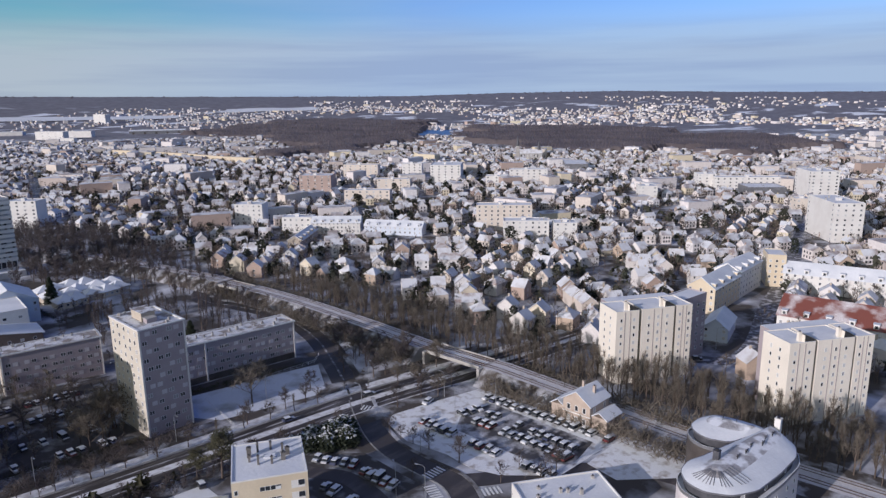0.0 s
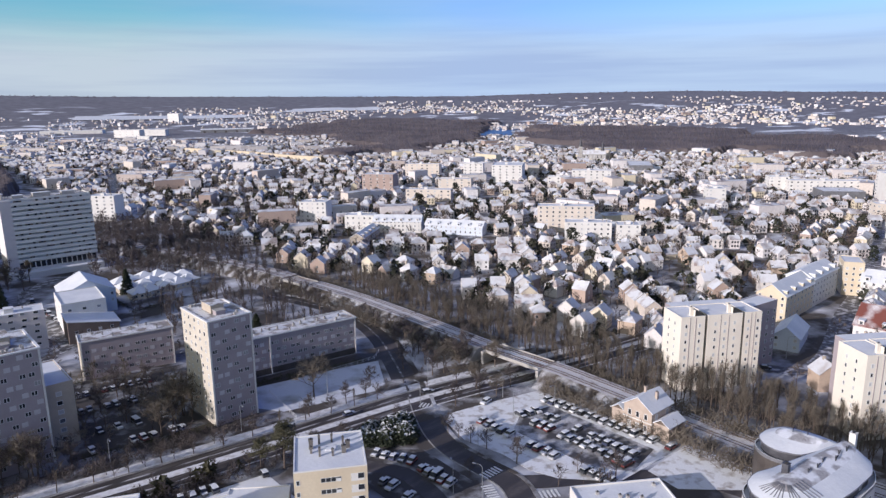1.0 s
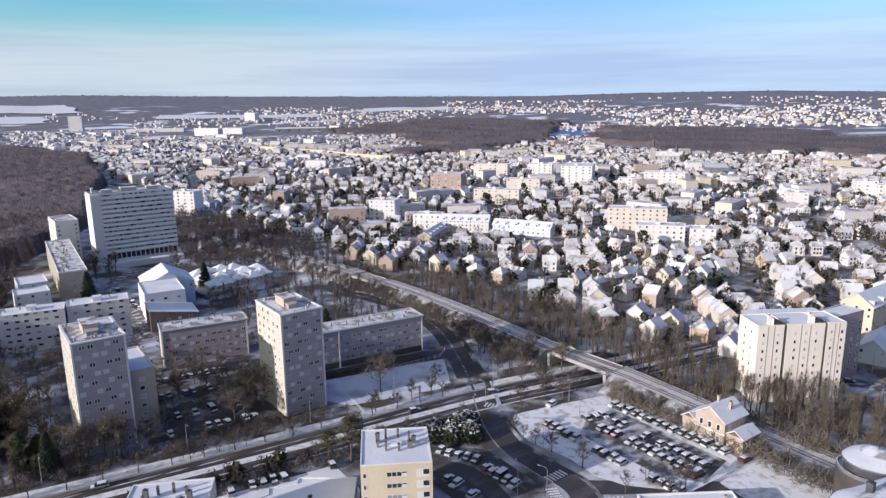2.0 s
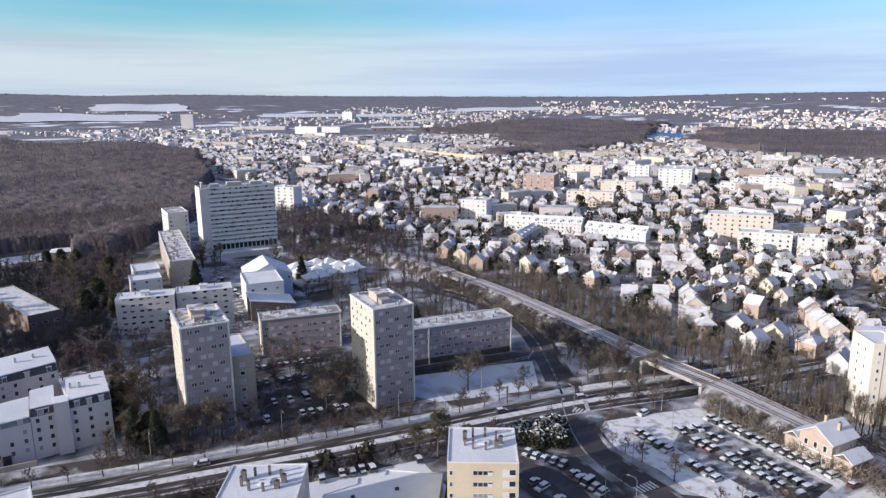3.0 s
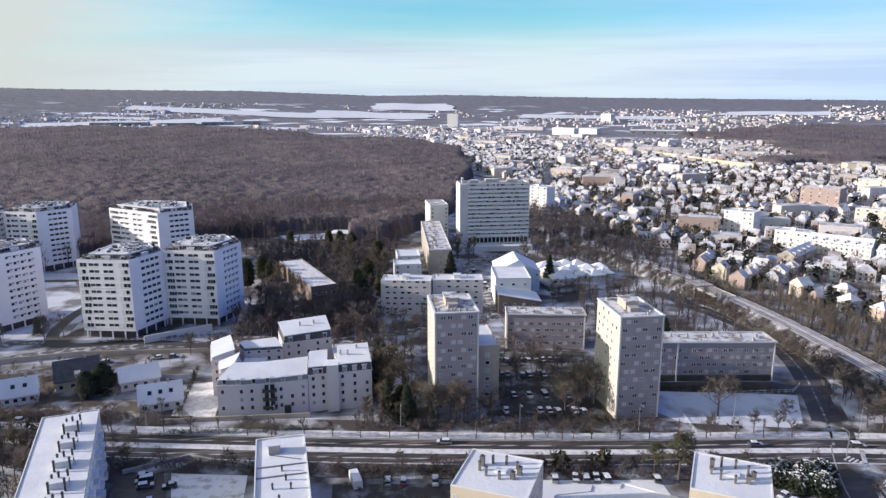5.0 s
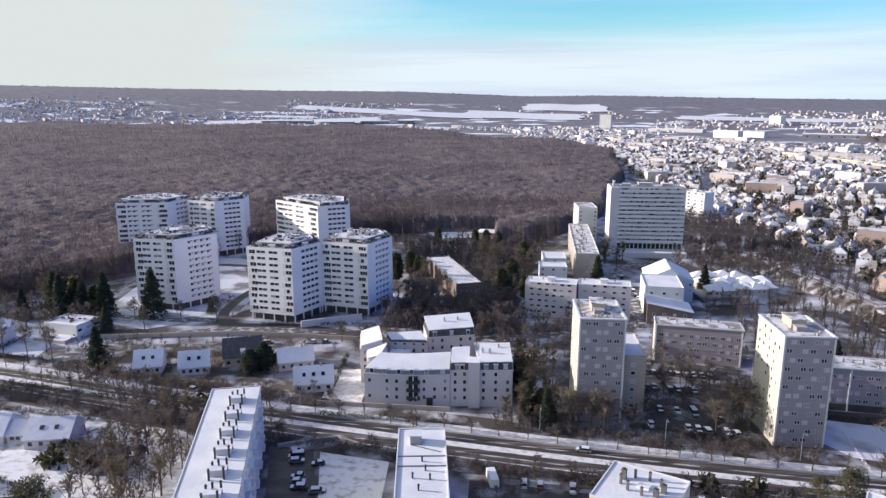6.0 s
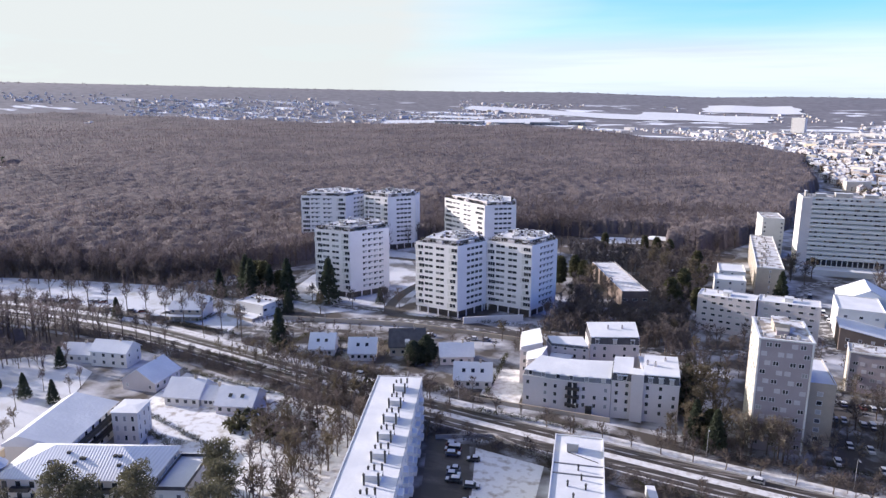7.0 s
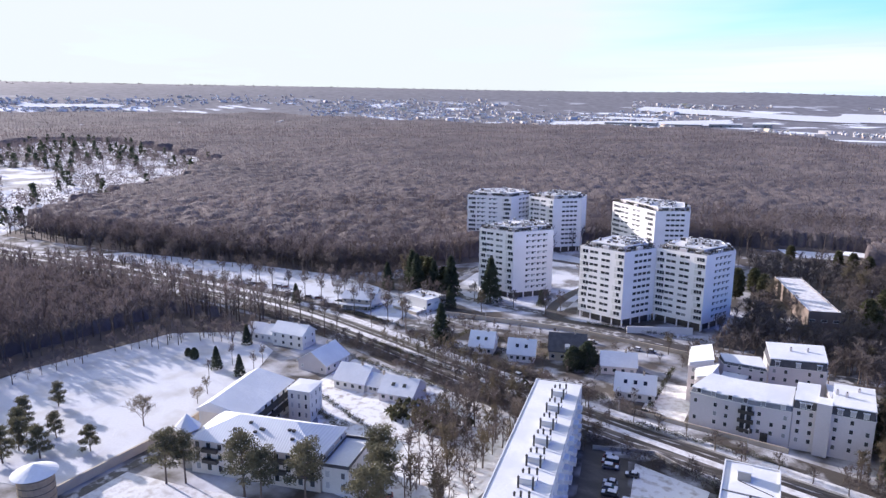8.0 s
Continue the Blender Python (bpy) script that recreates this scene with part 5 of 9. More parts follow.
def mansion():
    root = thing("mansion", (-155.5, 107.8, 0), 17.0, "cream mansion with hipped snowy roofs and corner turret", "mansion")
    e, r = 10.0, 14.4
    p = rect(38, 16.5)
    part("wall", MB().prism(p, -0.4, e).mesh("wall", [mansion_wall]), root)
    part("roof", MB().hip(0, 38, 0, 16.5, e + 0.1, r, 0.5, inset=11).mesh("roof", [tile_white]), root, None, "wide hipped roof with ribs under snow")
    windows(root, p, 0, 11, 3, w=1.4, h=1.9, z0=1.2, step=3.1, margin=2.2, kind="strip")
    windows(root, p, 1, 3, 3, w=1.3, h=1.8, z0=1.2, step=3.1, margin=3.0)
    q = rect(16.5, 27, -9.0, 16.8)
    part("wall", MB().prism(q, -0.4, e - 0.8).mesh("wall", [white_wall]), root)
    b = MB()
    x0, xr, x1, y0, y1 = -9.6, -5.0, 8.1, 16.4, 44.4
    b.face([(xr, y0, e + 2.2), (x1, y0, e - 0.7), (x1, y1, e - 0.7), (xr, y1, e + 2.2)])
    b.face([(x0, y0, e - 0.4), (xr, y0, e + 2.2), (xr, y1, e + 2.2), (x0, y1, e - 0.4)])
    for y in (y0, y1):
        b.face([(x0, y, e - 0.9), (x1, y, e - 0.9), (x1, y, e - 0.7), (xr, y, e + 2.2), (x0, y, e - 0.4)])
    b.face([(x1, y0, e - 0.9), (x1, y1, e - 0.9), (x1, y1, e - 0.7), (x1, y0, e - 0.7)])
    part("roof", b.mesh("roof", [snow]), root, None, "smooth snowy lean roof")
    windows(root, q, 1, 7, 3, w=1.6, h=2.0, z0=1.0, step=2.9, margin=2.5)
    for k in range(2):
        part("gallery", MB().box(7.6, 9.0, 18, 40, 3.4 + 3 * k, 4.5 + 3 * k, 0).mesh("gallery", [metal_dark]), root, None, "long balcony with dark railing")
    s = rect(7.5, 8.5, 10.5, 35.0)
    part("wall", MB().prism(s, -0.4, e + 0.4).mesh("wall", [white_wall]), root)
    part("roof", MB().hip(10.5, 18.0, 35, 43.5, e + 0.4, e + 0.7, 0.4, inset=3).mesh("roof", [snow]), root)
    windows(root, s, 0, 3, 3, w=1.0, h=1.8, z0=1.4, step=3.0, margin=1.4)
    windows(root, s, 1, 3, 3, w=1.0, h=1.8, z0=1.4, step=3.0, margin=1.4)
    turret = part("turret", MB().cyl(-3.2, 3.6, -0.4, 11.0, 3.2, n=8).mesh("turret", [beige_wall]), root, None, "octagonal corner turret")
    part("turret_roof", MB().cyl(-3.2, 3.6, 11.0, 14.8, 3.8, 0.05, n=8).mesh("turret_roof", [snow]), turret)
    for k in range(8):
        a = math.pi / 8 + k * math.pi / 4
        part("window", window_mesh(1.0, 1.8), turret, pose(-3.2 + 2.98 * math.cos(a), 3.6 + 2.98 * math.sin(a), 8.4, 0, 0, math.degrees(a) - 90))
    ter = rect(7.5, 16, 38.2, 0.6)
    part("wall", MB().prism(ter, -0.4, 7.2).mesh("wall", [white_wall]), root)
    flat_roof(root, ter, 7.2, slate, snow, 1.0)
    windows(root, ter, 0, 2, 2, w=1.3, h=1.9, z0=1.2, step=3.1)
    windows(root, ter, 1, 4, 2, w=1.3, h=1.9, z0=1.2, step=3.1)
    for k in range(2):
        for x in (4, 24, 32):
            part("balcony", MB().box(x, x + 4.5, -1.2, 0, 3.8 + 3.1 * k, 4.8 + 3.1 * k, 0).mesh("balcony", [metal_dark]), root)
    for k in range(8):
        x, y = random.uniform(10, 30), random.uniform(2.5, 6.5)
        z = e + 0.1 + (r - e) * (y + 0.5) / 8.75
        part("skylight", MB().box(x, x + 0.9, y, y + 0.7, z - 0.2, z + 0.5, 0).mesh("skylight", [metal_dark]), root)


def rib_mat():
    """Snow over standing seams."""
    m, n, l, s = nodes_of("ribbed_snowy_roof")
    co = n.new("ShaderNodeTexCoord")
    wv = n.new("ShaderNodeTexWave")
    wv.bands_direction = "X"
    wv.inputs["Scale"].default_value, wv.inputs["Distortion"].default_value = 0.42, 0.2
    l.new(co.outputs["Object"], wv.inputs["Vector"])
    l.new(mixed(n, l, wv.outputs["Fac"], (0.76, 0.77, 0.8), (0.68, 0.69, 0.72)), s.inputs["Base Color"])
    bp = n.new("ShaderNodeBump")
    bp.inputs["Strength"].default_value, bp.inputs["Distance"].default_value = 0.5, 0.15
    l.new(wv.outputs["Fac"], bp.inputs["Height"])
    l.new(bp.outputs["Normal"], s.inputs["Normal"])
    s.inputs["Roughness"].default_value = 0.7
    return m


tile_white = rib_mat()
mansion()
MEADOW_WALL = smooth_line([(-172, 60), (-174.5, 80), (-177.7, 120), (-181, 137), (-172, 152)])
ribbon("garden_wall", MEADOW_WALL, -0.3, 0.3, 2.6, beige_wall, "long stone garden wall along the meadow", "wall", 3.0)
ribbon("drive", offset_line(MEADOW_WALL, -4.0), -1.6, 1.6, 0.1, slush, "snowy drive with wheel tracks", "drive")


def water_tank():
    root = thing("round_shed", (-172.5, 76.0, 0), 0, "round boarded tower with conical snowy cap", "tower")
    part("drum", MB().cyl(0, 0, -0.3, 10.0, 4.2, n=20).mesh("drum", [timber]), root)
    for k in range(5):
        part("hoop", MB().cyl(0, 0, 2 + k * 1.8, 2.15 + k * 1.8, 4.27, n=20).mesh("hoop", [metal_dark]), root)
    part("cap", MB().cyl(0, 0, 10.0, 12.2, 5.3, 0.1, n=20).mesh("cap", [snow]), root)


water_tank()


# ---- station, curved block and the white blocks beyond the railway ----
def station():
    root = thing("station_house", (166.6, 97.4, 0), -1.0, "old cream-brick station house with snowy gable roofs", "station")
    part("wall", MB().box(0, 10.5, 0, 9.5, -0.3, 8.0, 0).mesh("wall", [brick_wall]), root)
    g = MB()
    for x in (0.0, 10.5):
        q = [(x, 0, 8.0), (x, 9.5, 8.0), (x, 4.75, 11.2)]
        g.face(q if x else q[::-1])
    part("gable_wall", g.mesh("gable_wall", [brick_wall]), root)
    part("roof", MB().gable(0, 10.5, 0, 9.5, 8.0, 11.2, 0.6).mesh("roof", [snow]), root)
    p = rect(10.5, 9.5)
    windows(root, p, 3, 3, 2, w=1.2, h=1.9, z0=1.2, step=3.6, margin=2.0)
    windows(root, p, 0, 2, 1, w=1.2, h=1.9, z0=4.8, margin=2.4)
    part("cornice", MB().ring(inset(p, -0.2), inset(p, 0.1), 4.0, 4.3, 0).mesh("cornice", [white_wall]), root)
    for y0, y1, nm in ((9.6, 14.5, "annex"), (-5.2, -0.1, "annex")):
        part(nm, MB().box(1.0, 9.0, y0, y1, -0.3, 4.6, 0).mesh(nm, [brick_wall]), root)
        b = MB()
        b.gable(1.0, 9.0, y0, y1, 4.6, 6.2, 0.4)
        part("annex_roof", b.mesh("annex_roof", [snow]), root)
        part("annex_gable", MB().prism([(1.02, y0), (8.98, y0), (8.98, y1), (1.02, y1)], 4.6, 4.7).mesh("annex_gable", [brick_wall]), root)
    chimney(root, 6, 2.4, 9.6, 2.2, 0.8, brick_wall)
    chimney(root, 7.5, 7.2, 9.6, 2.0, 0.7, brick_wall)


station()


def rounded(poly, r, k=5):
    out = []
    n = len(poly)
    for i in range(n):
        a, b, c = Vector(poly[i - 1]), Vector(poly[i]), Vector(poly[(i + 1) % n])
        p, q = b + (a - b).normalized() * r, b + (c - b).normalized() * r
        for j in range(k + 1):
            t = j / k
            out.append(tuple((1 - t) ** 2 * p + 2 * t * (1 - t) * b + t * t * q))
    return out


def curved_block():
    root = thing("curved_block", (150.0, 50.0, 0), 0, "curved apartment block with rounded snowy zinc roof", "apartment block")
    h = 14.8
    front = [(-19.8, -1.5), (-17.4, -6.4), (-12, -9.6), (-2, -10.9), (8, -11.3), (13, -9.6), (16.5, -5.8), (19.5, -2), (9.5, 0.6), (0.4, 3.0), (-6, 4.6), (-10, 6.2), (-15, 5.8), (-18.7, 3)]
    rear = [(3, 7.3), (4.6, 2.6), (8.2, 1.0), (17.2, -1.6), (17.6, 4.1), (16.6, 10.6), (12.1, 13), (7.1, 13.2), (4.1, 10.7)]
    for outer, (ra, rb), top, wall_mat in ((front, (Vector((-12.5, -1.0)), Vector((14.5, -3.6))), h + 5.0, pale_wall), (rear, (Vector((13.0, 0.5)), Vector((12.5, 8.5))), h + 4.3, dark_cladding_shade)):
        p = rounded(outer, 1.6, 3)
        n, low = len(p), h + 2.7
        out = inset(p, -0.9)
        part("wall", MB().prism(out, -0.5, h).mesh("wall", [wall_mat]), root)
        part("attic", MB().prism(inset(p, 0.5), h, low).mesh("attic", [slate]), root, None, "dark set-back attic storey")
        part("terrace", MB().ring(out, inset(out, 0.2), h, h + 0.8, 0, 1).mesh("terrace", [zinc, snow]), root)
        part("terrace_snow", MB().prism(inset(out, 0.22), h, h + 0.08).mesh("terrace_snow", [snow]), root)
        part("roof_edge", MB().ring(inset(p, -0.15), inset(p, 0.6), low - 0.3, low, 0, 0).mesh("roof_edge", [zinc]), root)
        rings = []
        for t in (0.0, 0.25, 0.55, 0.8, 0.95):
            ring = []
            for v in p:
                v = Vector(v)
                u = max(0.0, min(1.0, (v - ra).dot(rb - ra) / (rb - ra).length_squared))
                q = v.lerp(ra + (rb - ra) * u, t)
                ring.append((q.x, q.y, low + (top - low) * (1 - (1 - t) ** 1.2)))
            rings.append(ring)
        b = MB()
        for k, (lo_ring, hi_ring) in enumerate(zip(rings, rings[1:])):
            for i in range(n):
                j = (i + 1) % n
                b.face([lo_ring[i], lo_ring[j], hi_ring[j], hi_ring[i]], 0 if k < 2 else 1)
        b.face(rings[-1], 1)
        part("roof", b.mesh("roof", [snow, snow_thin_roof]), root, None, "rounded zinc roof half covered by snow")
        if outer is front:
            for i in range(n):
                if p[i][0] < -7 and p[i][1] < 4.5:
                    part("roof_seam", MB().bar((rings[1][i][0], rings[1][i][1], rings[1][i][2] + 0.03), (rings[3][i][0], rings[3][i][1], rings[3][i][2] + 0.05), 0.1, 0.14, 4).mesh("roof_seam", [zinc]), root)
        q = inset(p, 0.5)
        for i in range(n):
            l = side_len(out, i)
            if l > 3.0:
                windows(root, out, i, max(1, int(l / 3.2)), 5, w=1.2, h=1.4, z0=1.4, step=2.75, margin=1.3)
                part("window", window_mesh(1.1, 1.7), root, wall_frame(q, i, side_len(q, i) / 2, h + 0.5))
    chimney(root, -8.4, 0.6, h + 3.0, 3.6, 1.3, slate)
    chimney(root, 16.6, -4.4, h + 3.0, 3.6, 1.4, white_wall)
    for x, y, w in ((-6, -3.0, 0.3), (-2.5, -3.6, 0.4), (1, -3.4, 0.3), (4, -5.0, 0.4), (7, -4.6, 0.3), (10, -5.2, 0.4), (12.6, 4.0, 0.4), (11.6, 7.0, 0.3)):
        b = MB().bar((x, y, h + 4.2), (x + 1.4, y + 0.5, h + 5.2), w * 0.3, w * 0.3).bar((x + 1.4, y + 0.5, h + 5.2), (x + 2.6, y + 0.2, h + 4.4), w * 0.3, w * 0.3).bar((x, y, h + 5.0), (x + 2.4, y + 0.3, h + 5.1), w * 0.3, w * 0.3)
        part("roof_frame", b.mesh("roof_frame", [metal_dark]), root)


snow_thin_roof = mat("snow_on_zinc", (0.8, 0.81, 0.84), (0.26, 0.24, 0.24), 0.25, 2.0, 0.9, 0.3, 0.44, 0.56)
curved_block()


def white_block(loc, rot, label):
    root = thing("apartment_block", loc, rot, label, "apartment block", "white blocks beyond the railway")
    h = 26.0
    for k, (x, w, y) in enumerate(((0.0, 8.6, 0.0), (9.9, 12.6, 0.4), (23.7, 6.2, 0.8))):
        p = rect(w, 12.0, x, y)
        part("wall", MB().prism(p, -0.5, h).mesh("wall", [warm_white]), root)
        flat_roof(root, p, h, warm_white, snow, 0.4)
        cols = 2 if w < 10 else 3
        windows(root, p, 0, cols, 8, w=0.9, h=1.3, z0=3.2, step=2.75, margin=w * 0.22)
        for s in (0.36, 0.6):
            part("downpipe", MB().box(x + w * s, x + w * s + 0.14, y - 0.14, y, 0, h, 0).mesh("downpipe", [grey_wall]), root)
        if k < 2:
            part("recess", MB().box(x + w, x + w + 1.3, y + 1.6, y + 11, -0.4, h - 0.6, 0).mesh("recess", [dark_cladding_shade]), root, None, "dark recessed stair bay")
            b = MB()
            n, x0, x1 = 6, x + w - 3.6, x + w + 0.2
            arc = [(x0 + (x1 - x0) * t / n, h + 0.4 + 2.0 * (1 - (t / n) ** 1.6)) for t in range(n + 1)]
            for (xa, za), (xb, zb) in zip(arc, arc[1:]):
                b.face([(xa, y + 0.3, za), (xb, y + 0.3, zb), (xb, y + 3.8, zb), (xa, y + 3.8, za)], 1)
                b.face([(xa, y + 0.3, h), (xb, y + 0.3, h), (xb, y + 0.3, zb), (xa, y + 0.3, za)], 1)
            b.face([(x0, y + 3.8, h), (x0, y + 0.3, h), (x0, y + 0.3, h + 2.4), (x0, y + 3.8, h + 2.4)], 0)
            part("stair_head", b.mesh("stair_head", [warm_white, metal_dark]), root, None, "stair head with curved dark hood")
            chimney(root, x0 - 0.6, y + 2.0, h, 3.0, 0.9, warm_white)
    windows(root, rect(9, 12.0), 3, 2, 8, w=0.9, h=1.3, z0=3.2, step=2.75, margin=4.0)
    part("rear_block", MB().box(4, 30, 12.6, 19, -0.5, h - 0.5, 0, 1).mesh("rear_block", [grey_wall, snow]), root, None, "grey rear wing under snow")


white_block((201.2, 108.8, 0), -32.0, "tall white block in three parts with dark recesses")
white_block((207.8, 55.8, 0), -35.0, "tall white block in three parts with dark recesses")
tower_block("apartment_slab", "grey slab with snowy flat roof behind the white block", (232, 101, 0), -8, rect(19, 8), 24.0, grey_wall, [(0, dict(cols=5, rows=7, z0=3.0, w=1.2))])


def dormer_row(name, label, loc, rot, w, d, eave, ridge, wall, roofm, cols, rows):
    root = gabled(name, label, "apartment house", loc, rot, w, d, eave, ridge, wall, roofm, [(0, dict(cols=cols, rows=rows, w=1.2, h=1.5, z0=1.6, step=2.8)), (3, dict(cols=3, rows=rows, w=1.2, h=1.5, z0=1.6, step=2.8))])
    for k in range(cols // 2):
        x = 2.5 + k * (w - 5) / max(1, cols // 2 - 1)
        b = MB().box(x - 1.0, x + 1.0, 0.5, 3.2, eave, eave + 2.0, 0).box(x - 1.2, x + 1.2, 0.3, 3.4, eave + 2.0, eave + 2.3, 1)
        d = part("dormer", b.mesh("dormer", [wall, snow]), root)
        part("window", window_mesh(1.2, 1.3, "strip"), d, pose(x, 0.5, eave + 0.45, 0, 0, 180))
    return root


dormer_row("apartment_house", "cream gabled apartment house with balconies and snowy roof", (299, 113.5, 0), 1, 32, 13, 12.0, 16.5, cream_wall, snow, 8, 4)
dormer_row("apartment_house", "long apartment house with snowy roof and balconies", (331.4, 114.2, 0), 1, 31, 13, 13.5, 17.0, white_wall, snow, 8, 4)
tower_block("apartment_house", "yellow apartment house closing the street", (363.2, 112.6, 0), -63, rect(9, 15), 16.5, cream_wall, [(0, dict(cols=3, rows=5, w=1.2, h=1.4, z0=1.8)), (3, dict(cols=4, rows=5, w=1.2, h=1.4, z0=1.8))])
dormer_row("apartment_house", "cream terrace with red tiled roof half under snow", (293, 85, 0), -84, 54, 26, 8.0, 14.0, white_wall, red_tile, 14, 2)
dormer_row("apartment_house", "cream terrace with dormers under snow", (362, 104, 0), -78, 52, 16, 9.0, 13.5, white_wall, snow, 14, 3)
# pale blue walls stand for the shade lying on this house
gabled("house", "house with snowy roof, blue shade put into its walls", "house", (267, 95, 0), 12, 20, 10, 5.5, 9.5, blue_wall, snow, [(3, dict(cols=2, rows=2, z0=1.2))])
low = tower_block("low_building", "low building with snowy flat roof and vents", (114.6, 81.6, 0), -33.4, rect(23.0, 12.5), 5.2, white_wall, [(2, dict(cols=5, rows=1, z0=2.2, w=1.4))], category="building")
for k in range(7):
    chimney(low, random.uniform(2, 21), random.uniform(2, 10), 5.2, random.uniform(0.6, 1.4), 0.7, concrete)




# ---- larger buildings of the town: front left corner, front right corner, depth, height, storeys ----
MIDRISE = (
    ("cream", 522, 655, 547, 621, 14, 17.5), ("white", 577, 610, 592, 591, 14, 17), ("white", 567, 552, 588, 524, 40, 19.5),
    ("brick", 423, 606, 444, 579, 22, 17), ("cream", 480, 547, 502, 519, 14, 12), ("white", 579, 479, 593, 460, 14, 11),
    ("white", 606, 467, 632, 434, 16, 16.5), ("cream", 382, 325, 408, 293, 14, 18.5), ("white", 369, 289, 389, 265, 13, 12.8),
    ("white", 388, 260, 398, 248, 14, 12), ("cream", 410, 515, 437, 480, 13, 10.5),
)
MIDRISE_EAST = (
    ("white", 583, 297, 593, 285, 18, 14), ("white", 717, 300, 729, 285, 16, 13), ("white", 716, 280, 764, 218, 14, 11),
    ("white", 695, 184, 711, 164, 34, 25), ("cream", 606, 170, 614, 160, 12, 11.5), ("white", 499, 116, 511, 101, 40, 26),
    ("zinc", 679, 234, 701, 206, 30, 8), ("zinc", 748, 487, 765, 464, 60, 10),
)
MIDRISE_NORTH = (
    ("white", 275, 483, 289, 466, 15, 16.6), ("white", 153, 616, 169, 598, 14, 21), ("white", 282, 429, 296, 412, 13, 11.5),
    ("white", 571, 1946, 614, 1878, 20, 20), ("white", 976, 2652, 1000, 2606, 25, 44), ("white", 774, 3032, 894, 2807, 25, 16),
    ("white", 330, 2420, 366, 2405, 25, 50), ("white", 640, 2000, 700, 1930, 20, 16), ("white", 520, 1700, 560, 1650, 14, 14),
    ("white", 470, 2300, 620, 2220, 40, 10),
)
WALLS = {"cream": mat("pale_ochre_render", (0.7, 0.62, 0.53), (0.62, 0.55, 0.47), 0.15, 2.0, 0.85, 0.1), "white": white_wall, "brick": mat("salmon_render", (0.45, 0.34, 0.29), (0.38, 0.29, 0.25), 0.2, 2.0, 0.85, 0.1), "zinc": zinc}
KEEP_OUT = []      # discs in plan where no scattered house or tree may stand


def clear(x, y, r=0.0):
    return all((x - a) ** 2 + (y - b) ** 2 > (c + r) ** 2 for a, b, c in KEEP_OUT)


def keep_out_bar(ax, ay, bx, by, half):
    n = max(1, int(math.hypot(bx - ax, by - ay) / max(half, 4)))
    for k in range(n + 1):
        KEEP_OUT.append((ax + (bx - ax) * k / n, ay + (by - ay) * k / n, half))


for tint, ax, ay, bx, by, depth, h in MIDRISE + MIDRISE_EAST + MIDRISE_NORTH:
    w, rot = math.hypot(bx - ax, by - ay), math.degrees(math.atan2(by - ay, bx - ax))
    dist = math.hypot(ax, ay)
    ww = 1.5 if dist < 600 else 2.0
    cols, rows = max(2, int(w / (4.4 if dist < 560 else 6 if dist < 900 else 16))), max(1, int(h / (3.0 if dist < 900 else 6)))
    sides = [] if tint == "zinc" else [(0, dict(cols=cols, rows=rows, w=ww, h=1.5, z0=1.4, step=h / rows, margin=2.4)), (3, dict(cols=2, rows=rows, w=ww, h=1.5, z0=1.4, step=h / rows, margin=2.4))]
    words = {"cream": "cream town block with flat snowy roof", "white": "white town block with flat snowy roof", "brick": "reddish town block with flat snowy roof", "zinc": "wide grey hall with snow-dusted roof"}[tint]
    root = tower_block("town_block", words, (ax, ay, 0), rot, rect(w, depth), h, WALLS[tint], sides, "town block")
    if tint != "zinc":
        roof_box(root, w * 0.4, depth * 0.35, 3, 3, 2, h, white_wall)
        for k in range(3):
            chimney(root, random.uniform(1, w - 1), random.uniform(1, depth - 1), h, 1.3, 0.7, concrete)
    c, s = math.cos(radians(rot)), math.sin(radians(rot))
    keep_out_bar(ax + 2 * c, ay + 2 * s, bx - 2 * c, by - 2 * s, 9)
    keep_out_bar(ax - s * depth, ay + c * depth, bx - s * depth, by + c * depth, 9)


def warehouse(x, y, rot, w, d, h, label):
    root = thing("warehouse", (x, y, float(ground_z(x, y))), rot, label, "warehouse")
    part("wall", MB().box(0, w, 0, d, -6, h, 0).mesh("wall", [zinc]), root)
    part("roof", MB().gable(0, w, 0, d, h, h + 2.5, 0.6, 0.4).mesh("roof", [snow]), root)
    for k in range(int(w / 30)):
        part("loading_door", MB().box(8 + k * 30, 14 + k * 30, -0.15, 0, 0, 5.5, 0).mesh("loading_door", [dark_cladding_shade]), root)


for x, y, rot, w, d, h in ((-905, 2552, 4, 190, 45, 10), (-690, 2572, 6, 130, 40, 9), (-540, 2610, 8, 110, 40, 11), (-400, 2640, 2, 60, 35, 12), (820, 1980, -28, 150, 25, 9)):
    warehouse(x, y, rot, w, d, h, "long low warehouse with snowy roof on the plain")


def church():
    root = thing("church", (858, 641, 0), -50, "stone church with tall spire among snowy roofs", "church")
    part("nave", MB().box(0, 34, 0, 12, 0, 9, 0).mesh("nave", [concrete]), root)
    part("roof", MB().gable(0, 34, 0, 12, 9, 14.5, 0.4).mesh("roof", [roof_snow]), root)
    for x, h in ((-6, 20), (27, 14)):
        part("tower", MB().box(x, x + 5, 4, 9, 0, h, 0).mesh("tower", [concrete]), root)
        part("spire", MB().cyl(x + 2.5, 6.5, h, h + 15, 2.9, 0.1, n=8).mesh("spire", [slate]), root)
    windows(root, rect(34, 12), 0, 7, 1, w=1.6, h=5, z0=2.5)


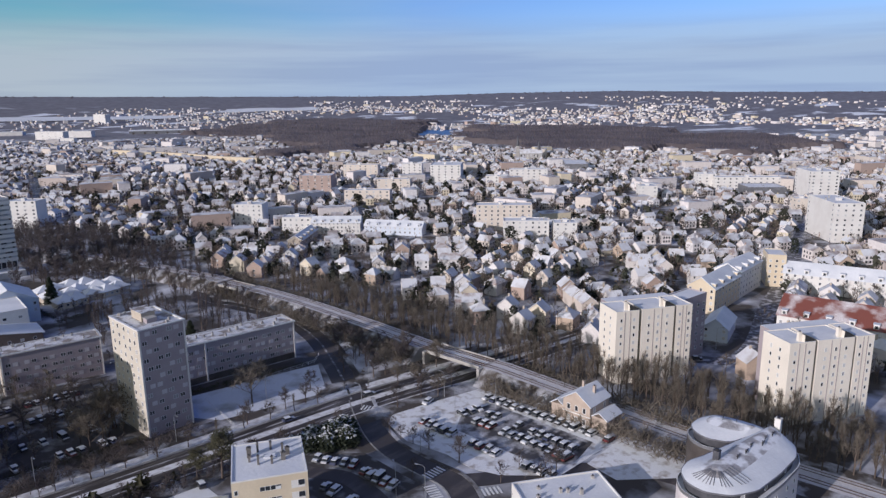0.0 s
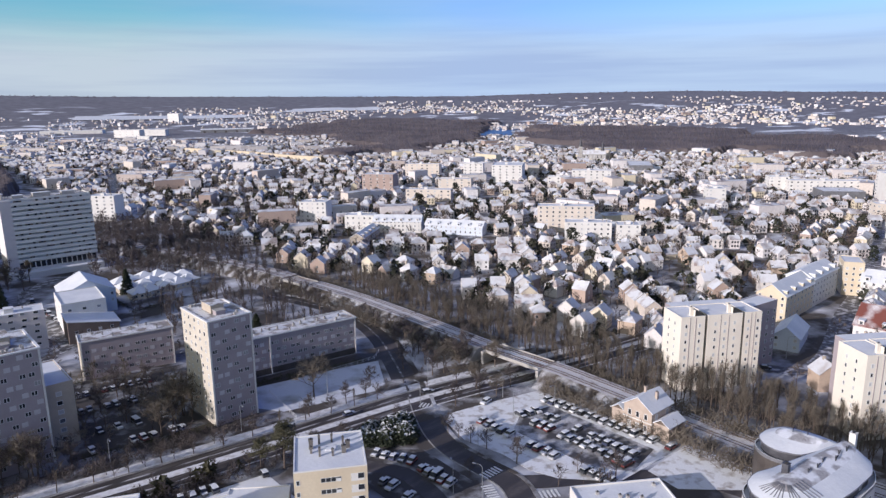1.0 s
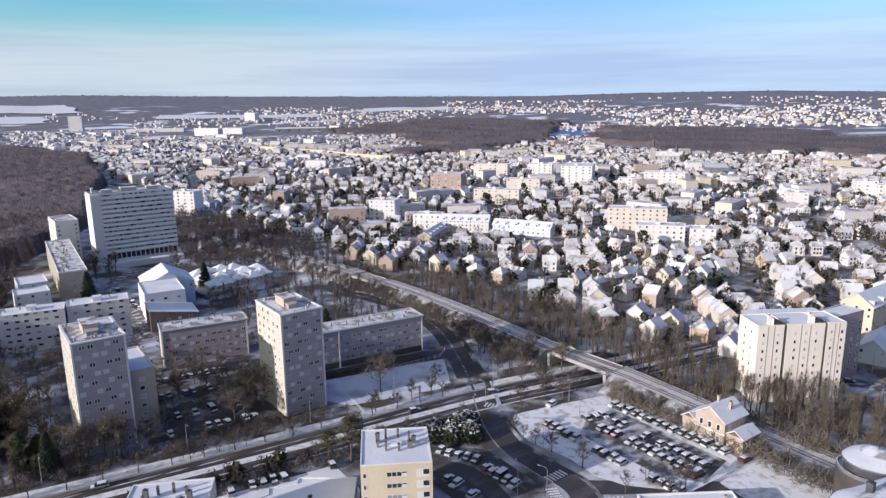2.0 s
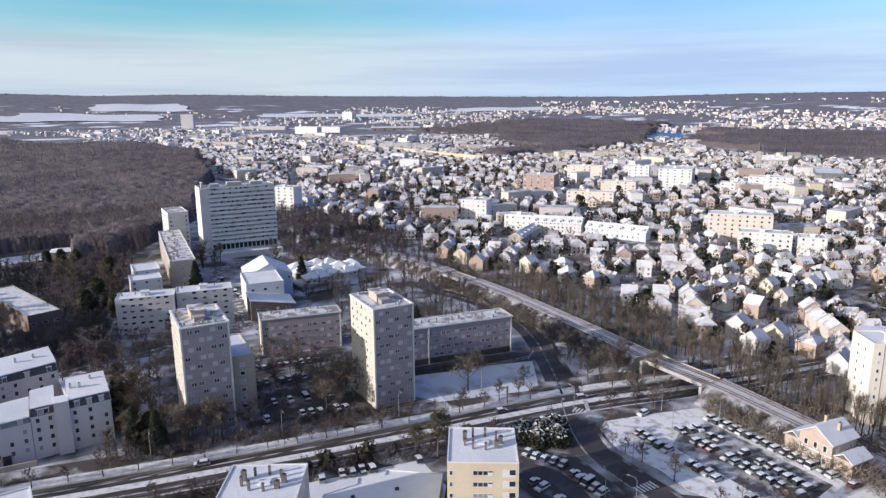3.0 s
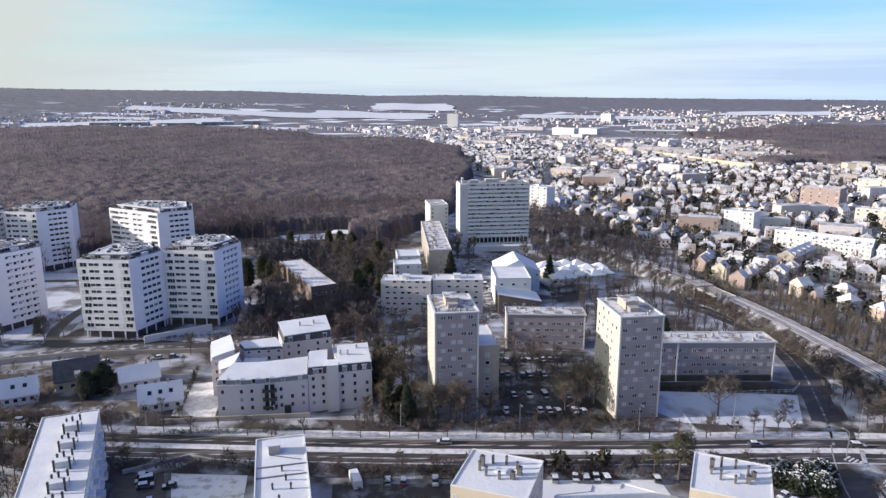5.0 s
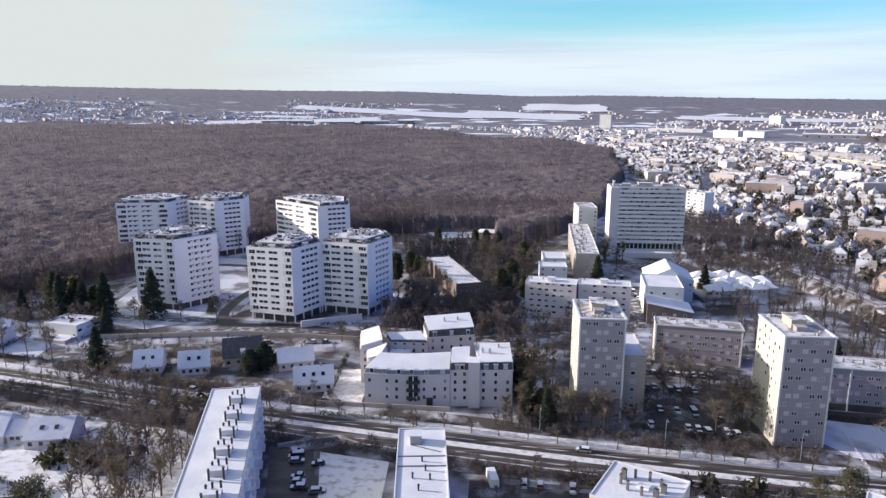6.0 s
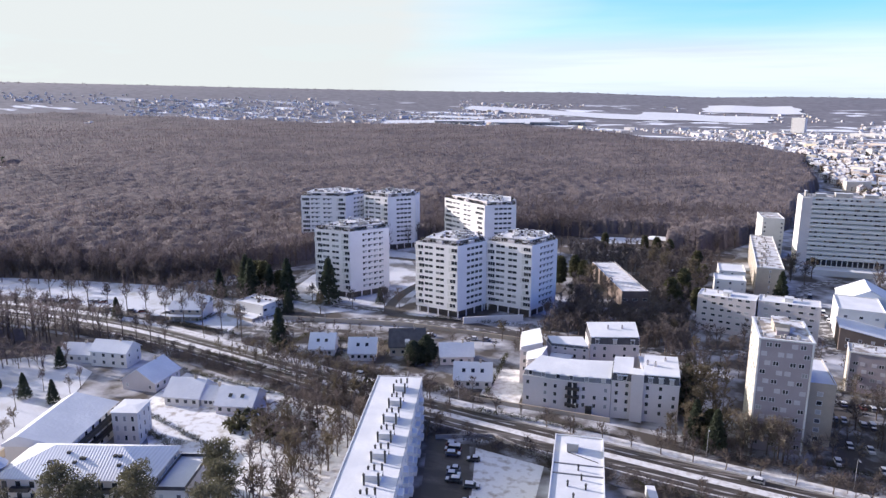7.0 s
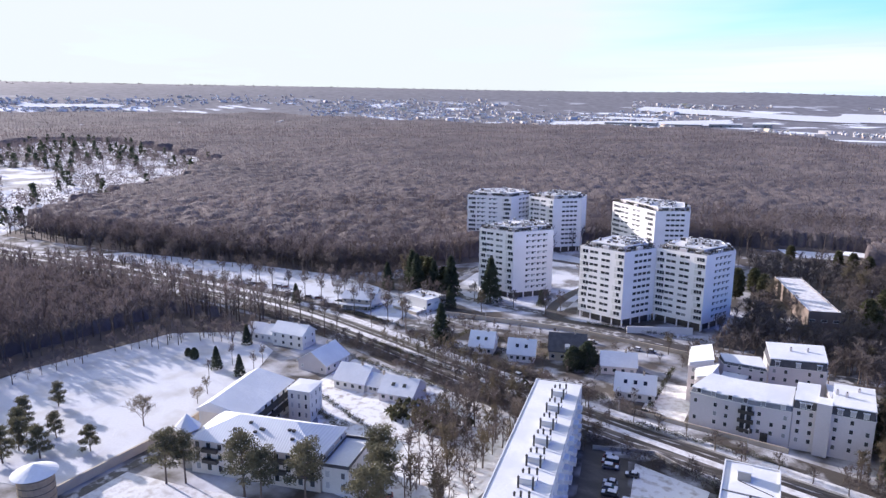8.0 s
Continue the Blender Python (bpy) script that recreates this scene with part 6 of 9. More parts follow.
church()
KEEP_OUT.append((868, 632, 30))
dormer_row("town_terrace", "white terrace with slate mansards and dormers under snow", (293, 408, 0), -49, 36, 12, 8.5, 12.5, white_wall, snow, 12, 3)
dormer_row("town_terrace", "pale terrace with snowy roof along the street", (319, 379, 0), -62, 44, 11, 6.5, 10.0, blue_wall, snow, 12, 2)
dormer_row("town_terrace", "dark-walled terrace with snowy roof along the street", (262, 376, 0), 38, 40, 10, 5.0, 8.0, beige_wall, snow, 10, 1)
for a in ((293, 408, 320, 380), (319, 379, 340, 342), (262, 376, 294, 400), (299, 120, 362, 122), (363, 112, 376, 112), (302, 84, 308, 34), (316, 84, 322, 34), (370, 104, 380, 55), (202, 112, 228, 95), (210, 58, 236, 38), (212, 122, 250, 104), (222, 68, 244, 50), (270, 98, 288, 104), (62, 303, 90, 360), (153, 616, 175, 605), (300, 395, 325, 360)):
    keep_out_bar(*a, 13)
wall_line = smooth_line([(505, 1300), (518, 1251), (545, 1120), (556, 1000), (574, 927)])
ribbon("retaining_wall", wall_line, -3, 3, 8.0, cream_wall, "long cream retaining wall with snowy top", "wall", 8.2)
KEEP_OUT.extend((x, y, 14) for x, y in wall_line)


# ---- houses with gabled and hipped snowy roofs ----
def house(kind):
    """One house at the origin, with its parts."""
    w, d, eave, ridge, hip = ((8, 7, 5.4, 8.6, False), (9.5, 7.5, 5.8, 8.9, True), (7, 8.4, 6.4, 9.8, False), (9.6, 6.8, 3.6, 6.6, False), (7.5, 7, 6.2, 9.3, True), (12.5, 7.6, 6.0, 9.0, False))[kind]
    root = thing("house", (0, 0, -500), 0, ("white rendered gabled house under fresh snow", "hip-roofed rendered house under fresh snow", "tall gabled villa with snowy tiles", "low gabled bungalow with snowy roof", "square villa with snowy pyramid roof", "double house with long snowy roof")[kind], "house", "town houses")
    x0, y0 = -w / 2, -d / 2
    b = MB().box(x0, -x0, y0, -y0, -0.4, eave, 0)
    if not hip:
        for x in (x0, -x0):
            q = [(x, y0, eave), (x, -y0, eave), (x, 0, ridge)]
            b.face(q if x > 0 else q[::-1], 0)
    part("wall", b.mesh("wall", [house_wall]), root)
    r = MB()
    (r.hip(x0, -x0, y0, -y0, eave + 0.1, ridge, 0.3) if hip else r.gable(x0, -x0, y0, -y0, eave, ridge, 0.3, 0.18))
    part("roof", r.mesh("roof", [tile_snow if kind in (1, 3, 5) else roof_snow]), root)
    part("chimney", MB().box(w * 0.2, w * 0.2 + 0.7, -0.3, 0.5, ridge - 1.2, ridge + 1.2, 0, 1).mesh("chimney", [beige_wall, snow]), root)
    p = [(x0, y0), (-x0, y0), (-x0, -y0), (x0, -y0)]
    rows = 2 if eave > 5 else 1
    windows(root, p, 0, 2, rows, w=1.1, h=1.3, z0=1.0, step=2.7, margin=1.6, kind="strip")
    windows(root, p, 3, 1, rows, w=1.0, h=1.3, z0=1.0, step=2.7, margin=2.0)
    return root


PROTOS = [house(k) for k in range(6)]

FOREST_EDGE = ((455, 12), (500, 36), (528, 55), (597, 84), (776, 122), (888, 154), (1116, 178), (1300, 204), (1624, 240), (2400, 350))


def forest_x(y):
    """The wood's eastern edge at a given y."""
    return float(np.interp(y, [a for a, _ in FOREST_EDGE], [b for _, b in FOREST_EDGE]))


def forest_far(x, y):
    """The wood's far edge, as a distance from the middle of the place, by direction."""
    return float(np.interp(math.degrees(math.atan2(-x, y)), (-8, -4.4, 0, 3.5, 6.9, 12.5, 27, 41, 48, 64), (1445, 1554, 1730, 1923, 2150, 2500, 2600, 2850, 3000, 3100)))


def inside(x, y, poly):
    hit = False
    for i in range(len(poly)):
        (ax, ay), (bx, by) = poly[i - 1], poly[i]
        if (ay > y) != (by > y) and x < (bx - ax) * (y - ay) / (by - ay) + ax:
            hit = not hit
    return hit


WOOD_MID = ((1502, 2275), (1826, 1837), (1300, 1250), (1120, 1120), (1008, 1024), (801, 952), (660, 930), (887, 1371), (900, 1800))
WOOD_RIVER = ((1640, 1390), (1770, 1156), (1482, 436), (1300, 340), (1180, 354), (1005, 655), (964, 824), (1230, 1105), (1420, 1290))
BELT = ((187, 20), (216, 20), (214, 90), (212, 134), (214, 180), (214, 233), (206, 310), (196, 320), (190, 250), (189, 180), (190, 100))
BELT_NORTH = ((118, 470), (112, 400), (150, 330), (168, 322), (190, 345), (196, 420), (180, 565), (130, 575))
BELT_COURT = ((120, 232), (150, 226), (160, 250), (166, 300), (150, 330), (100, 335), (96, 250))


def in_town(x, y):
    if y < 330:
        ok = x > 222
    elif y < 560:
        ok = x > 198
    else:
        ok = x > forest_x(y) + 5
    return ok and not inside(x, y, WOOD_MID) and not inside(x, y, WOOD_RIVER) and not inside(x, y, BELT_NORTH) and clear(x, y, 2.0)


for line in ((250, 86, 331, 100), (331, 100, 405, 113), (405, 113, 520, 140), (120, 470, 150, 560), (150, 560, 215, 760), (215, 760, 283, 987)):
    keep_out_bar(*line, 6)


def plots(rng, x0, x1, y0, y1, gx, gy):
    """House plots in blocks that turn from quarter to quarter."""
    for by in np.arange(y0, y1, gy * 4 + 9):
        for bx in np.arange(x0, x1, gx * 5 + 8):
            turn = rng.choice((-38, -30, -24, -45, 12, 48)) + rng.uniform(-6, 6)
            c, s = math.cos(radians(turn)), math.sin(radians(turn))
            for j in range(4):
                for i in range(5):
                    u, v = (i - 2) * gx + rng.uniform(-1.6, 1.6), (j - 1.5) * gy + rng.uniform(-1.6, 1.6)
                    yield bx + c * u - s * v, by + s * u + c * v, turn + rng.choice((0, 0, 90, 180)) + rng.uniform(-5, 5)


def house_simple(b, x, y, z, turn, w, d, eave, ridge, hip, lit):
    c, s = math.cos(radians(turn)), math.sin(radians(turn))

    def at(u, v, h):
        return (x + c * u - s * v, y + s * u + c * v, z + h)

    w, d, o = w / 2, d / 2, 0.25
    k = len(b.v)
    b.v.extend([at(u, v, h) for h in (-0.3, eave) for u, v in ((-w, -d), (w, -d), (w, d), (-w, d))])
    for q in ((0, 1, 5, 4), (1, 2, 6, 5), (2, 3, 7, 6), (3, 0, 4, 7)):
        b.f.append(tuple(k + i for i in q))
        b.m.append(0)
    r = w - d if hip else w + o
    ra, rb = at(-max(r, 0.3), 0, ridge), at(max(r, 0.3), 0, ridge)
    if not hip:
        b.face([at(-w, d, eave), at(-w, -d, eave), at(-w, 0, ridge)], 0)
        b.face([at(w, -d, eave), at(w, d, eave), at(w, 0, ridge)], 0)
    e = [at(-w - o, -d - o, eave), at(w + o, -d - o, eave), at(w + o, d + o, eave), at(-w - o, d + o, eave)]
    b.face([e[0], e[1], rb, ra], 1)
    b.face([e[2], e[3], ra, rb], 1)
    if hip:
        b.face([e[1], e[2], rb], 1)
        b.face([e[3], e[0], ra], 1)
    if lit:
        for u in (-0.55, 0, 0.55):
            for h in ((1.0, 3.6) if eave > 5 else (1.0,)):
                for v, q in ((-d - 0.03, 1), (d + 0.03, -1)):
                    b.face([at(w * u - 0.55 * q, v, h), at(w * u + 0.55 * q, v, h), at(w * u + 0.55 * q, v, h + 1.4), at(w * u - 0.55 * q, v, h + 1.4)], 2)
        for v in (-0.4, 0.4):
            for h in ((1.0, 3.6) if eave > 5 else (1.0,)):
                b.face([at(-w - 0.03, d * v + 0.5, h), at(-w - 0.03, d * v - 0.5, h), at(-w - 0.03, d * v - 0.5, h + 1.4), at(-w - 0.03, d * v + 0.5, h + 1.4)], 2)
        if hash((int(x), int(y))) % 3:
            b.box(*(sorted((ra[0] * 0.7 + rb[0] * 0.3, ra[0] * 0.7 + rb[0] * 0.3 + 0.8))), ra[1] * 0.7 + rb[1] * 0.3, ra[1] * 0.7 + rb[1] * 0.3 + 0.8, z + ridge - 1, z + ridge + 1.2, 0)


def build_town():
    rng = random.Random(5)
    spots = []
    for x, y, turn in plots(rng, 215, 1250, 20, 1750, 13.2, 14.6):
        if in_town(x, y) and rng.random() < 0.8:
            az = math.degrees(math.atan2(x, y))
            if az < 84 and math.hypot(x, y) < 1750:
                spots.append((math.hypot(x, y), x, y, turn))
    spots.sort()
    for k, (r, x, y, turn) in enumerate(spots[:130]):
        copy_thing(PROTOS[rng.choice((0, 0, 1, 2, 2, 3, 4, 5))], pose(x, y, 0, 0, 0, turn))
    b = MB()
    for r, x, y, turn in spots[130:]:
        if rng.random() < 0.05 and r > 420:
            w, d, e = rng.uniform(18, 34), rng.uniform(10, 14), rng.uniform(8, 14)
            house_simple(b, x, y, 0, turn, w, d, e, e + 0.6, True, True)
        else:
            e = rng.choice((3.2, 5.4, 5.8, 6.2))
            house_simple(b, x, y, 0, turn, rng.uniform(6.2, 10.0), rng.uniform(5.8, 7.6), e, e + rng.uniform(2.2, 3.4), rng.random() < 0.3, r < 1100)
    ob = new("town_houses", b.mesh("town_houses", [town_wall, town_roof, pane_dark]))
    tagged(ob, "hundreds of rendered houses under snowy roofs", "houses", kind="stuff")
    return spots


TOWN = build_town()
for ob in PROTOS:
    for o in (*ob.children_recursive, ob):
        bpy.data.objects.remove(o)


def build_far_towns():
    """Suburbs on the plain and on the slopes below the skyline."""
    rng = random.Random(9)
    b = MB()
    for az0, az1, r0, r1, n in ((-84, -44, 1900, 3300, 2300), (-82, -60, 1250, 1900, 500), (-44, -12, 2400, 3500, 1400), (-12, 16, 2950, 3350, 300), (14, 80, 2550, 3600, 3800), (-30, -6, 1750, 2400, 800), (-10, 9, 1480, 2500, 1300), (-84, -36, 3300, 3900, 500), (0, 22, 3330, 3560, 420), (16, 80, 3400, 3800, 450)):
        for k in range(n):
            a, r = radians(rng.uniform(az0, az1)), math.sqrt(rng.uniform(r0 * r0, r1 * r1))
            r += 30 * math.sin(a * 60)
            x, y = -math.sin(a) * r, math.cos(a) * r
            if math.sin(x * 0.006) + math.sin(y * 0.005 + 1) + rng.uniform(-0.8, 0.8) < -0.2 or inside(x, y, WOOD_MID) or inside(x, y, WOOD_RIVER) or any(inside(x, y, f) for f in FIELDS):
                continue
            if az0 == -10 and (r < forest_far(x, y) + 25 or x > 420):
                continue
            z, big = float(ground_z(x, y)), rng.random() < 0.06
            e = rng.uniform(3, 5) if not big else rng.uniform(6, 11)
            house_simple(b, x, y, z, rng.uniform(0, 180), rng.uniform(18, 40) if big else rng.uniform(6, 10), rng.uniform(12, 16) if big else 7, e, e + (0.5 if big else 2.8), big, False)
    tagged(new("far_suburbs", b.mesh("far_suburbs", [town_wall, town_roof])), "distant suburbs of pale snowy-roofed houses", "houses", kind="stuff")


build_far_towns()


# ---- trees ----
def tree_arrays(seed, h, spread, limbs, branches, twigs, twig_w, twig_l, trunk_r=0.022, clear_stem=0.25, upright=0.5, sides=6):
    """A bare tree: tapered trunk, limbs, branches and thin twigs. Returns the wood's and the twigs' arrays."""
    rng = np.random.RandomState(seed)
    wv, wt, tv, ti = [], [], [], []

    def limb(a, b, r0, r1, n):
        d = b - a
        d = d / (np.linalg.norm(d) + 1e-9)
        u = np.cross(d, (0.3, 0.9, 0.2))
        u /= np.linalg.norm(u) + 1e-9
        w = np.cross(d, u)
        k = len(wv)
        for p, r in ((a, r0), (b, r1)):
            for i in range(n):
                q = 2 * np.pi * i / n
                wv.append(p + r * (np.cos(q) * u + np.sin(q) * w))
        for i in range(n):
            j = (i + 1) % n
            wt.extend([(k + i, k + j, k + n + j), (k + i, k + n + j, k + n + i)])

    base, fork = np.array((0, 0, -0.3)), np.array((rng.uniform(-0.2, 0.2), rng.uniform(-0.2, 0.2), h * clear_stem))
    tip = np.array((rng.uniform(-0.4, 0.4), rng.uniform(-0.4, 0.4), h * 0.78))
    limb(base, fork, h * trunk_r, h * trunk_r * 0.75, sides)
    limb(fork, tip, h * trunk_r * 0.75, h * trunk_r * 0.15, max(3, sides - 1))
    ends = [(fork * 0.3 + tip * 0.7, tip)]
    for i in range(limbs):
        s = i / max(1, limbs - 1)
        a = fork + (tip - fork) * s * 0.8
        q = i * 2.4 + rng.uniform(-0.5, 0.5)
        out = spread * (1 - 0.55 * s) * rng.uniform(0.75, 1.1)
        b = a + np.array((np.cos(q) * out, np.sin(q) * out, out * upright * rng.uniform(0.7, 1.4) + 0.1 * h))
        limb(a, b, h * trunk_r * 0.4, h * trunk_r * 0.12, 3)
        ends.append((a, b))
        for j in range(branches):
            p = a + (b - a) * rng.uniform(0.35, 1.0)
            d = rng.normal(size=3)
            d[2] = abs(d[2]) * 0.8 + 0.2
            e = p + d / np.linalg.norm(d) * spread * rng.uniform(0.25, 0.5)
            limb(p, e, h * trunk_r * 0.12, h * trunk_r * 0.05, 3)
            ends.append((p, e))
    for k in range(twigs):
        a, b = ends[rng.randint(len(ends))]
        p = a + (b - a) * rng.uniform(0.3, 1.05)
        d = rng.normal(size=3) + (b - a) / (np.linalg.norm(b - a) + 1e-6)
        d[2] += 0.35
        d /= np.linalg.norm(d)
        w = np.cross(d, rng.normal(size=3))
        w *= twig_w / 2 / (np.linalg.norm(w) + 1e-9)
        m = len(tv)
        tv.extend([p - w, p + w, p + d * twig_l * rng.uniform(0.6, 1.2)])
        ti.append((m, m + 1, m + 2))
    return np.array(wv), np.array(wt), np.array(tv), np.array(ti)


def leafy_arrays(seed, h, shape, n, size):
    """Clumps of leaves or needles: shape gives the radius at each share of the height."""
    rng = np.random.RandomState(seed)
    v, t = [], []
    for k in range(n):
        s = rng.uniform(0, 1) ** 0.9
        r = shape(s) * np.sqrt(rng.uniform(0.35, 1.0)) * (0.82 + 0.18 * np.sin(s * 40 + seed))
        q = rng.uniform(0, 2 * np.pi)
        c = np.array((r * np.cos(q), r * np.sin(q), h * s + rng.uniform(-0.3, 0.3)))
        out = np.array((np.cos(q), np.sin(q), rng.uniform(-0.7, 0.4)))
        side = np.cross(out, rng.normal(size=3))
        side /= np.linalg.norm(side) + 1e-9
        up = np.cross(side, out)
        z = size * rng.uniform(0.6, 1.3)
        m = len(v)
        v.extend([c - side * z * 0.5, c + side * z * 0.5, c + out * z * 1.1 + up * z * 0.3, c - up * z * 0.7 + out * z * 0.2])
        t.extend([(m, m + 1, m + 2), (m, m + 3, m + 1)])
    return np.array(v), np.array(t)


def bare_tree(name, label, seed, twig_mat, **kw):
    wv, wt, tv, tt = tree_arrays(seed, **kw)
    root = thing(name, (0, 0, -500), 0, label, "tree")
    part("trunk", np_mesh("trunk", wv, wt, [bark]), root)
    part("crown", np_mesh("crown", tv, tt, [twig_mat]), root)
    return root


def evergreen(name, label, seed, h, shape, n, size, leaf, stem=0.15):
    root = thing(name, (0, 0, -500), 0, label, "tree")
    part("trunk", MB().cyl(0, 0, -0.3, h * 0.9, h * 0.018 + 0.06, 0.04, n=6).mesh("trunk", [bark]), root)
    v, t = leafy_arrays(seed, h * (1 - stem), shape, n, size)
    v = v + np.array((0, 0, h * stem))
    part("crown", np_mesh("crown", v, t, [leaf]), root)
    return root


def clumpy_pine(name, label, seed, h, reach, clumps, per, size, leaf, low=0.5):
    """A pine: a bare leaning stem, limbs and separate tufts of needles at their ends."""
    rng = np.random.RandomState(seed)
    root = thing(name, (0, 0, -500), 0, label, "tree")
    b = MB().cyl(0, 0, -0.3, h * 0.86, h * 0.016 + 0.07, 0.06, n=6, lean=(0.4, 0.2))
    V, T = [], []
    for k in range(clumps):
        s = low + (1 - low) * (k + 0.5) / clumps
        q, r = k * 2.4 + rng.uniform(-0.4, 0.4), reach * rng.uniform(0.35, 1.0) * (1.15 - 0.75 * (s - low) / (1 - low))
        c = np.array((r * np.cos(q) + 0.4 * s, r * np.sin(q) + 0.2 * s, h * s + rng.uniform(-0.4, 0.4)))
        b.bar((0.4 * s, 0.2 * s, h * (s - 0.08)), tuple(c), 0.09, 0.03)
        for j in range(per):
            d = rng.normal(size=3)
            d *= np.array((1.0, 1.0, 0.5)) * reach * 0.55 * rng.uniform(0.3, 1.0) / np.linalg.norm(d)
            p, o = c + d, rng.normal(size=3) + np.array((0, 0, 0.5))
            o *= size / np.linalg.norm(o)
            w = np.cross(o, rng.normal(size=3))
            w *= size * 0.24 / np.linalg.norm(w)
            m = len(V)
            V.extend([p - w, p + w, p + o])
            T.append((m, m + 1, m + 2))
    part("trunk", b.mesh("trunk", [bark]), root)
    part("crown", np_mesh("crown", np.array(V), np.array(T), [leaf]), root)
    return root


STREET = [bare_tree("street_tree", "small bare street tree beside the avenue", 10 + k, street_twig, h=7.0, spread=2.5, limbs=7, branches=4, twigs=260, twig_w=0.12, twig_l=1.2, trunk_r=0.03) for k in range(3)]
BIG = [bare_tree("bare_tree", "large bare deciduous tree standing in snow", 20 + k, twig, h=13, spread=4.6, limbs=9, branches=5, twigs=760, twig_w=0.13, twig_l=1.7) for k in range(4)]
OLIVE = [bare_tree("bare_tree", "tall mossy bare tree in the gardens", 30 + k, twig_olive, h=13, spread=3.0, limbs=9, branches=5, twigs=620, twig_w=0.14, twig_l=1.6, upright=1.1) for k in range(3)]
POLLARD = [bare_tree("pollard_tree", "thin upright pollarded tree in the verge", 40 + k, twig_olive, h=8, spread=0.7, limbs=8, branches=3, twigs=160, twig_w=0.07, twig_l=0.8, upright=1.5, clear_stem=0.35) for k in range(2)]
SPRUCE = [evergreen("spruce_tree", "dark green spruce with a tapering crown", 50 + k, 15, lambda s: 4.2 * (1 - s) ** 0.8 + 0.2, 2400, 0.55, needle, 0.06) for k in range(2)]
PINE = [clumpy_pine("pine_tree", "tall pine with loose tufts of green-brown needles", 60 + k, 14.5, 3.6, 17, 150, 0.62, pine_leaf, 0.45) for k in range(3)]
CEDAR = [evergreen("cedar_tree", "broad dark evergreen between the buildings", 70 + k, 12, lambda s: 4.6 * math.sin((0.25 + 0.75 * s) * math.pi) ** 0.6 + 0.3 if s < 0.98 else 0.4, 2600, 0.6, needle, 0.05) for k in range(2)]
BUSHY = [evergreen("ivy_tree", "ivy-clad tree with an olive green crown", 80 + k, 10, lambda s: 2.4 * math.sin((0.15 + 0.8 * s) * math.pi) ** 0.6 + 0.2, 1800, 0.55, ivy, 0.12) for k in range(2)]
SNOWY = [evergreen("cedar_tree", "broad evergreen with snow lying on its boughs", 90 + k, 6.5, lambda s: 5.6 * math.sin((0.3 + 0.7 * s) * math.pi) ** 0.6 + 0.3 if s < 0.98 else 0.4, 1900, 0.75, needle, 0.05) for k in range(2)]
for t in SNOWY:
    v, q = leafy_arrays(97, 5.8, lambda s: 5.4 * math.sin((0.35 + 0.65 * s) * math.pi) ** 0.6 + 0.2, 200, 1.0)
    keep = np.repeat(v.reshape(-1, 4, 3)[:, 0, 2] > 3.4, 2)
    tagged(part("snow_load", np_mesh("snow_load", v + np.array((0, 0, 0.9)), q[keep], [snow]), t, None, "snow on the boughs"), kind="stuff")
MEADOW_PINE = [clumpy_pine("pine_tree", "rounded pine with a loose green-brown crown", 65 + k, 10.5, 3.0, 18, 150, 0.6, pine_leaf, 0.2) for k in range(3)]
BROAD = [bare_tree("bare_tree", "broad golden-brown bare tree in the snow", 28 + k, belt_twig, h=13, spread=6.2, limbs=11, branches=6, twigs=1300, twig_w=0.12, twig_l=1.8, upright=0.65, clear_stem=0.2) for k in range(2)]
TALL = [bare_tree("avenue_tree", "tall slender bare tree beside the snowy avenue", 35 + k, twig, h=17, spread=2.7, limbs=9, branches=4, twigs=520, twig_w=0.11, twig_l=1.7, upright=1.2, clear_stem=0.42, trunk_r=0.014) for k in range(3)]
ALL_TREES = TALL + BROAD + MEADOW_PINE + SNOWY + STREET + BIG + OLIVE + POLLARD + SPRUCE + PINE + CEDAR + BUSHY
trng = random.Random(3)


def plant(kinds, x, y, scale=1.0, z=0.0, group=""):
    src = trng.choice(kinds)
    if -56 < x < -6 and 316 < y < 404 and -3.0 < (x + 20) + (y - 336) * 0.36 + 8 < 26:
        x -= 26
    s = scale * trng.uniform(0.88, 1.14)
    ob = copy_thing(src, pose(x, y, z, 0, 0, trng.uniform(0, 360)))
    ob.scale = (s, s, s)
    if group:
        tagged(ob, group=group)
    return ob


def along(line, d, step, start=0.0):
    pts, run = offset_line(line, d), start
    for (ax, ay), (bx, by) in zip(pts, pts[1:]):
        l = math.hypot(bx - ax, by - ay)
        while run < l:
            yield ax + (bx - ax) * run / l, ay + (by - ay) * run / l
            run += step
        run -= l


for x, y, s in ((109, 190, 1.15), (66, 202, 1.15), (71, 207, 1.05), (27, 199, 1.1), (18, 200, 1.0), (61, 198, 0.9), (172, 166, 0.8), (154, 148, 0.7), (163, 184, 0.75), (158, 197, 0.7)):
    plant(BROAD, x, y, s)
for x, y in along(AVENUE, 7.9, 8.6):
    if -190 < x < 128:
        plant(STREET if trng.random() < 0.8 else POLLARD, x, y, 0.9, group="street trees")
for x, y in along(AVENUE, -9.5, 9.5):
    if -200 < x < 120 and trng.random() < 0.8:
        plant(STREET, x, y, 0.85, group="street trees")
for x, y in along(AVENUE, 13.5, 12.0):
    if -300 < x < -170:
        plant(TALL, x, y, 1.0, group="avenue trees")
for x, y in along(AVENUE, -13.5, 9.0):
    if -420 < x < -185:
        plant(TALL, x, y, 1.0, group="avenue trees")
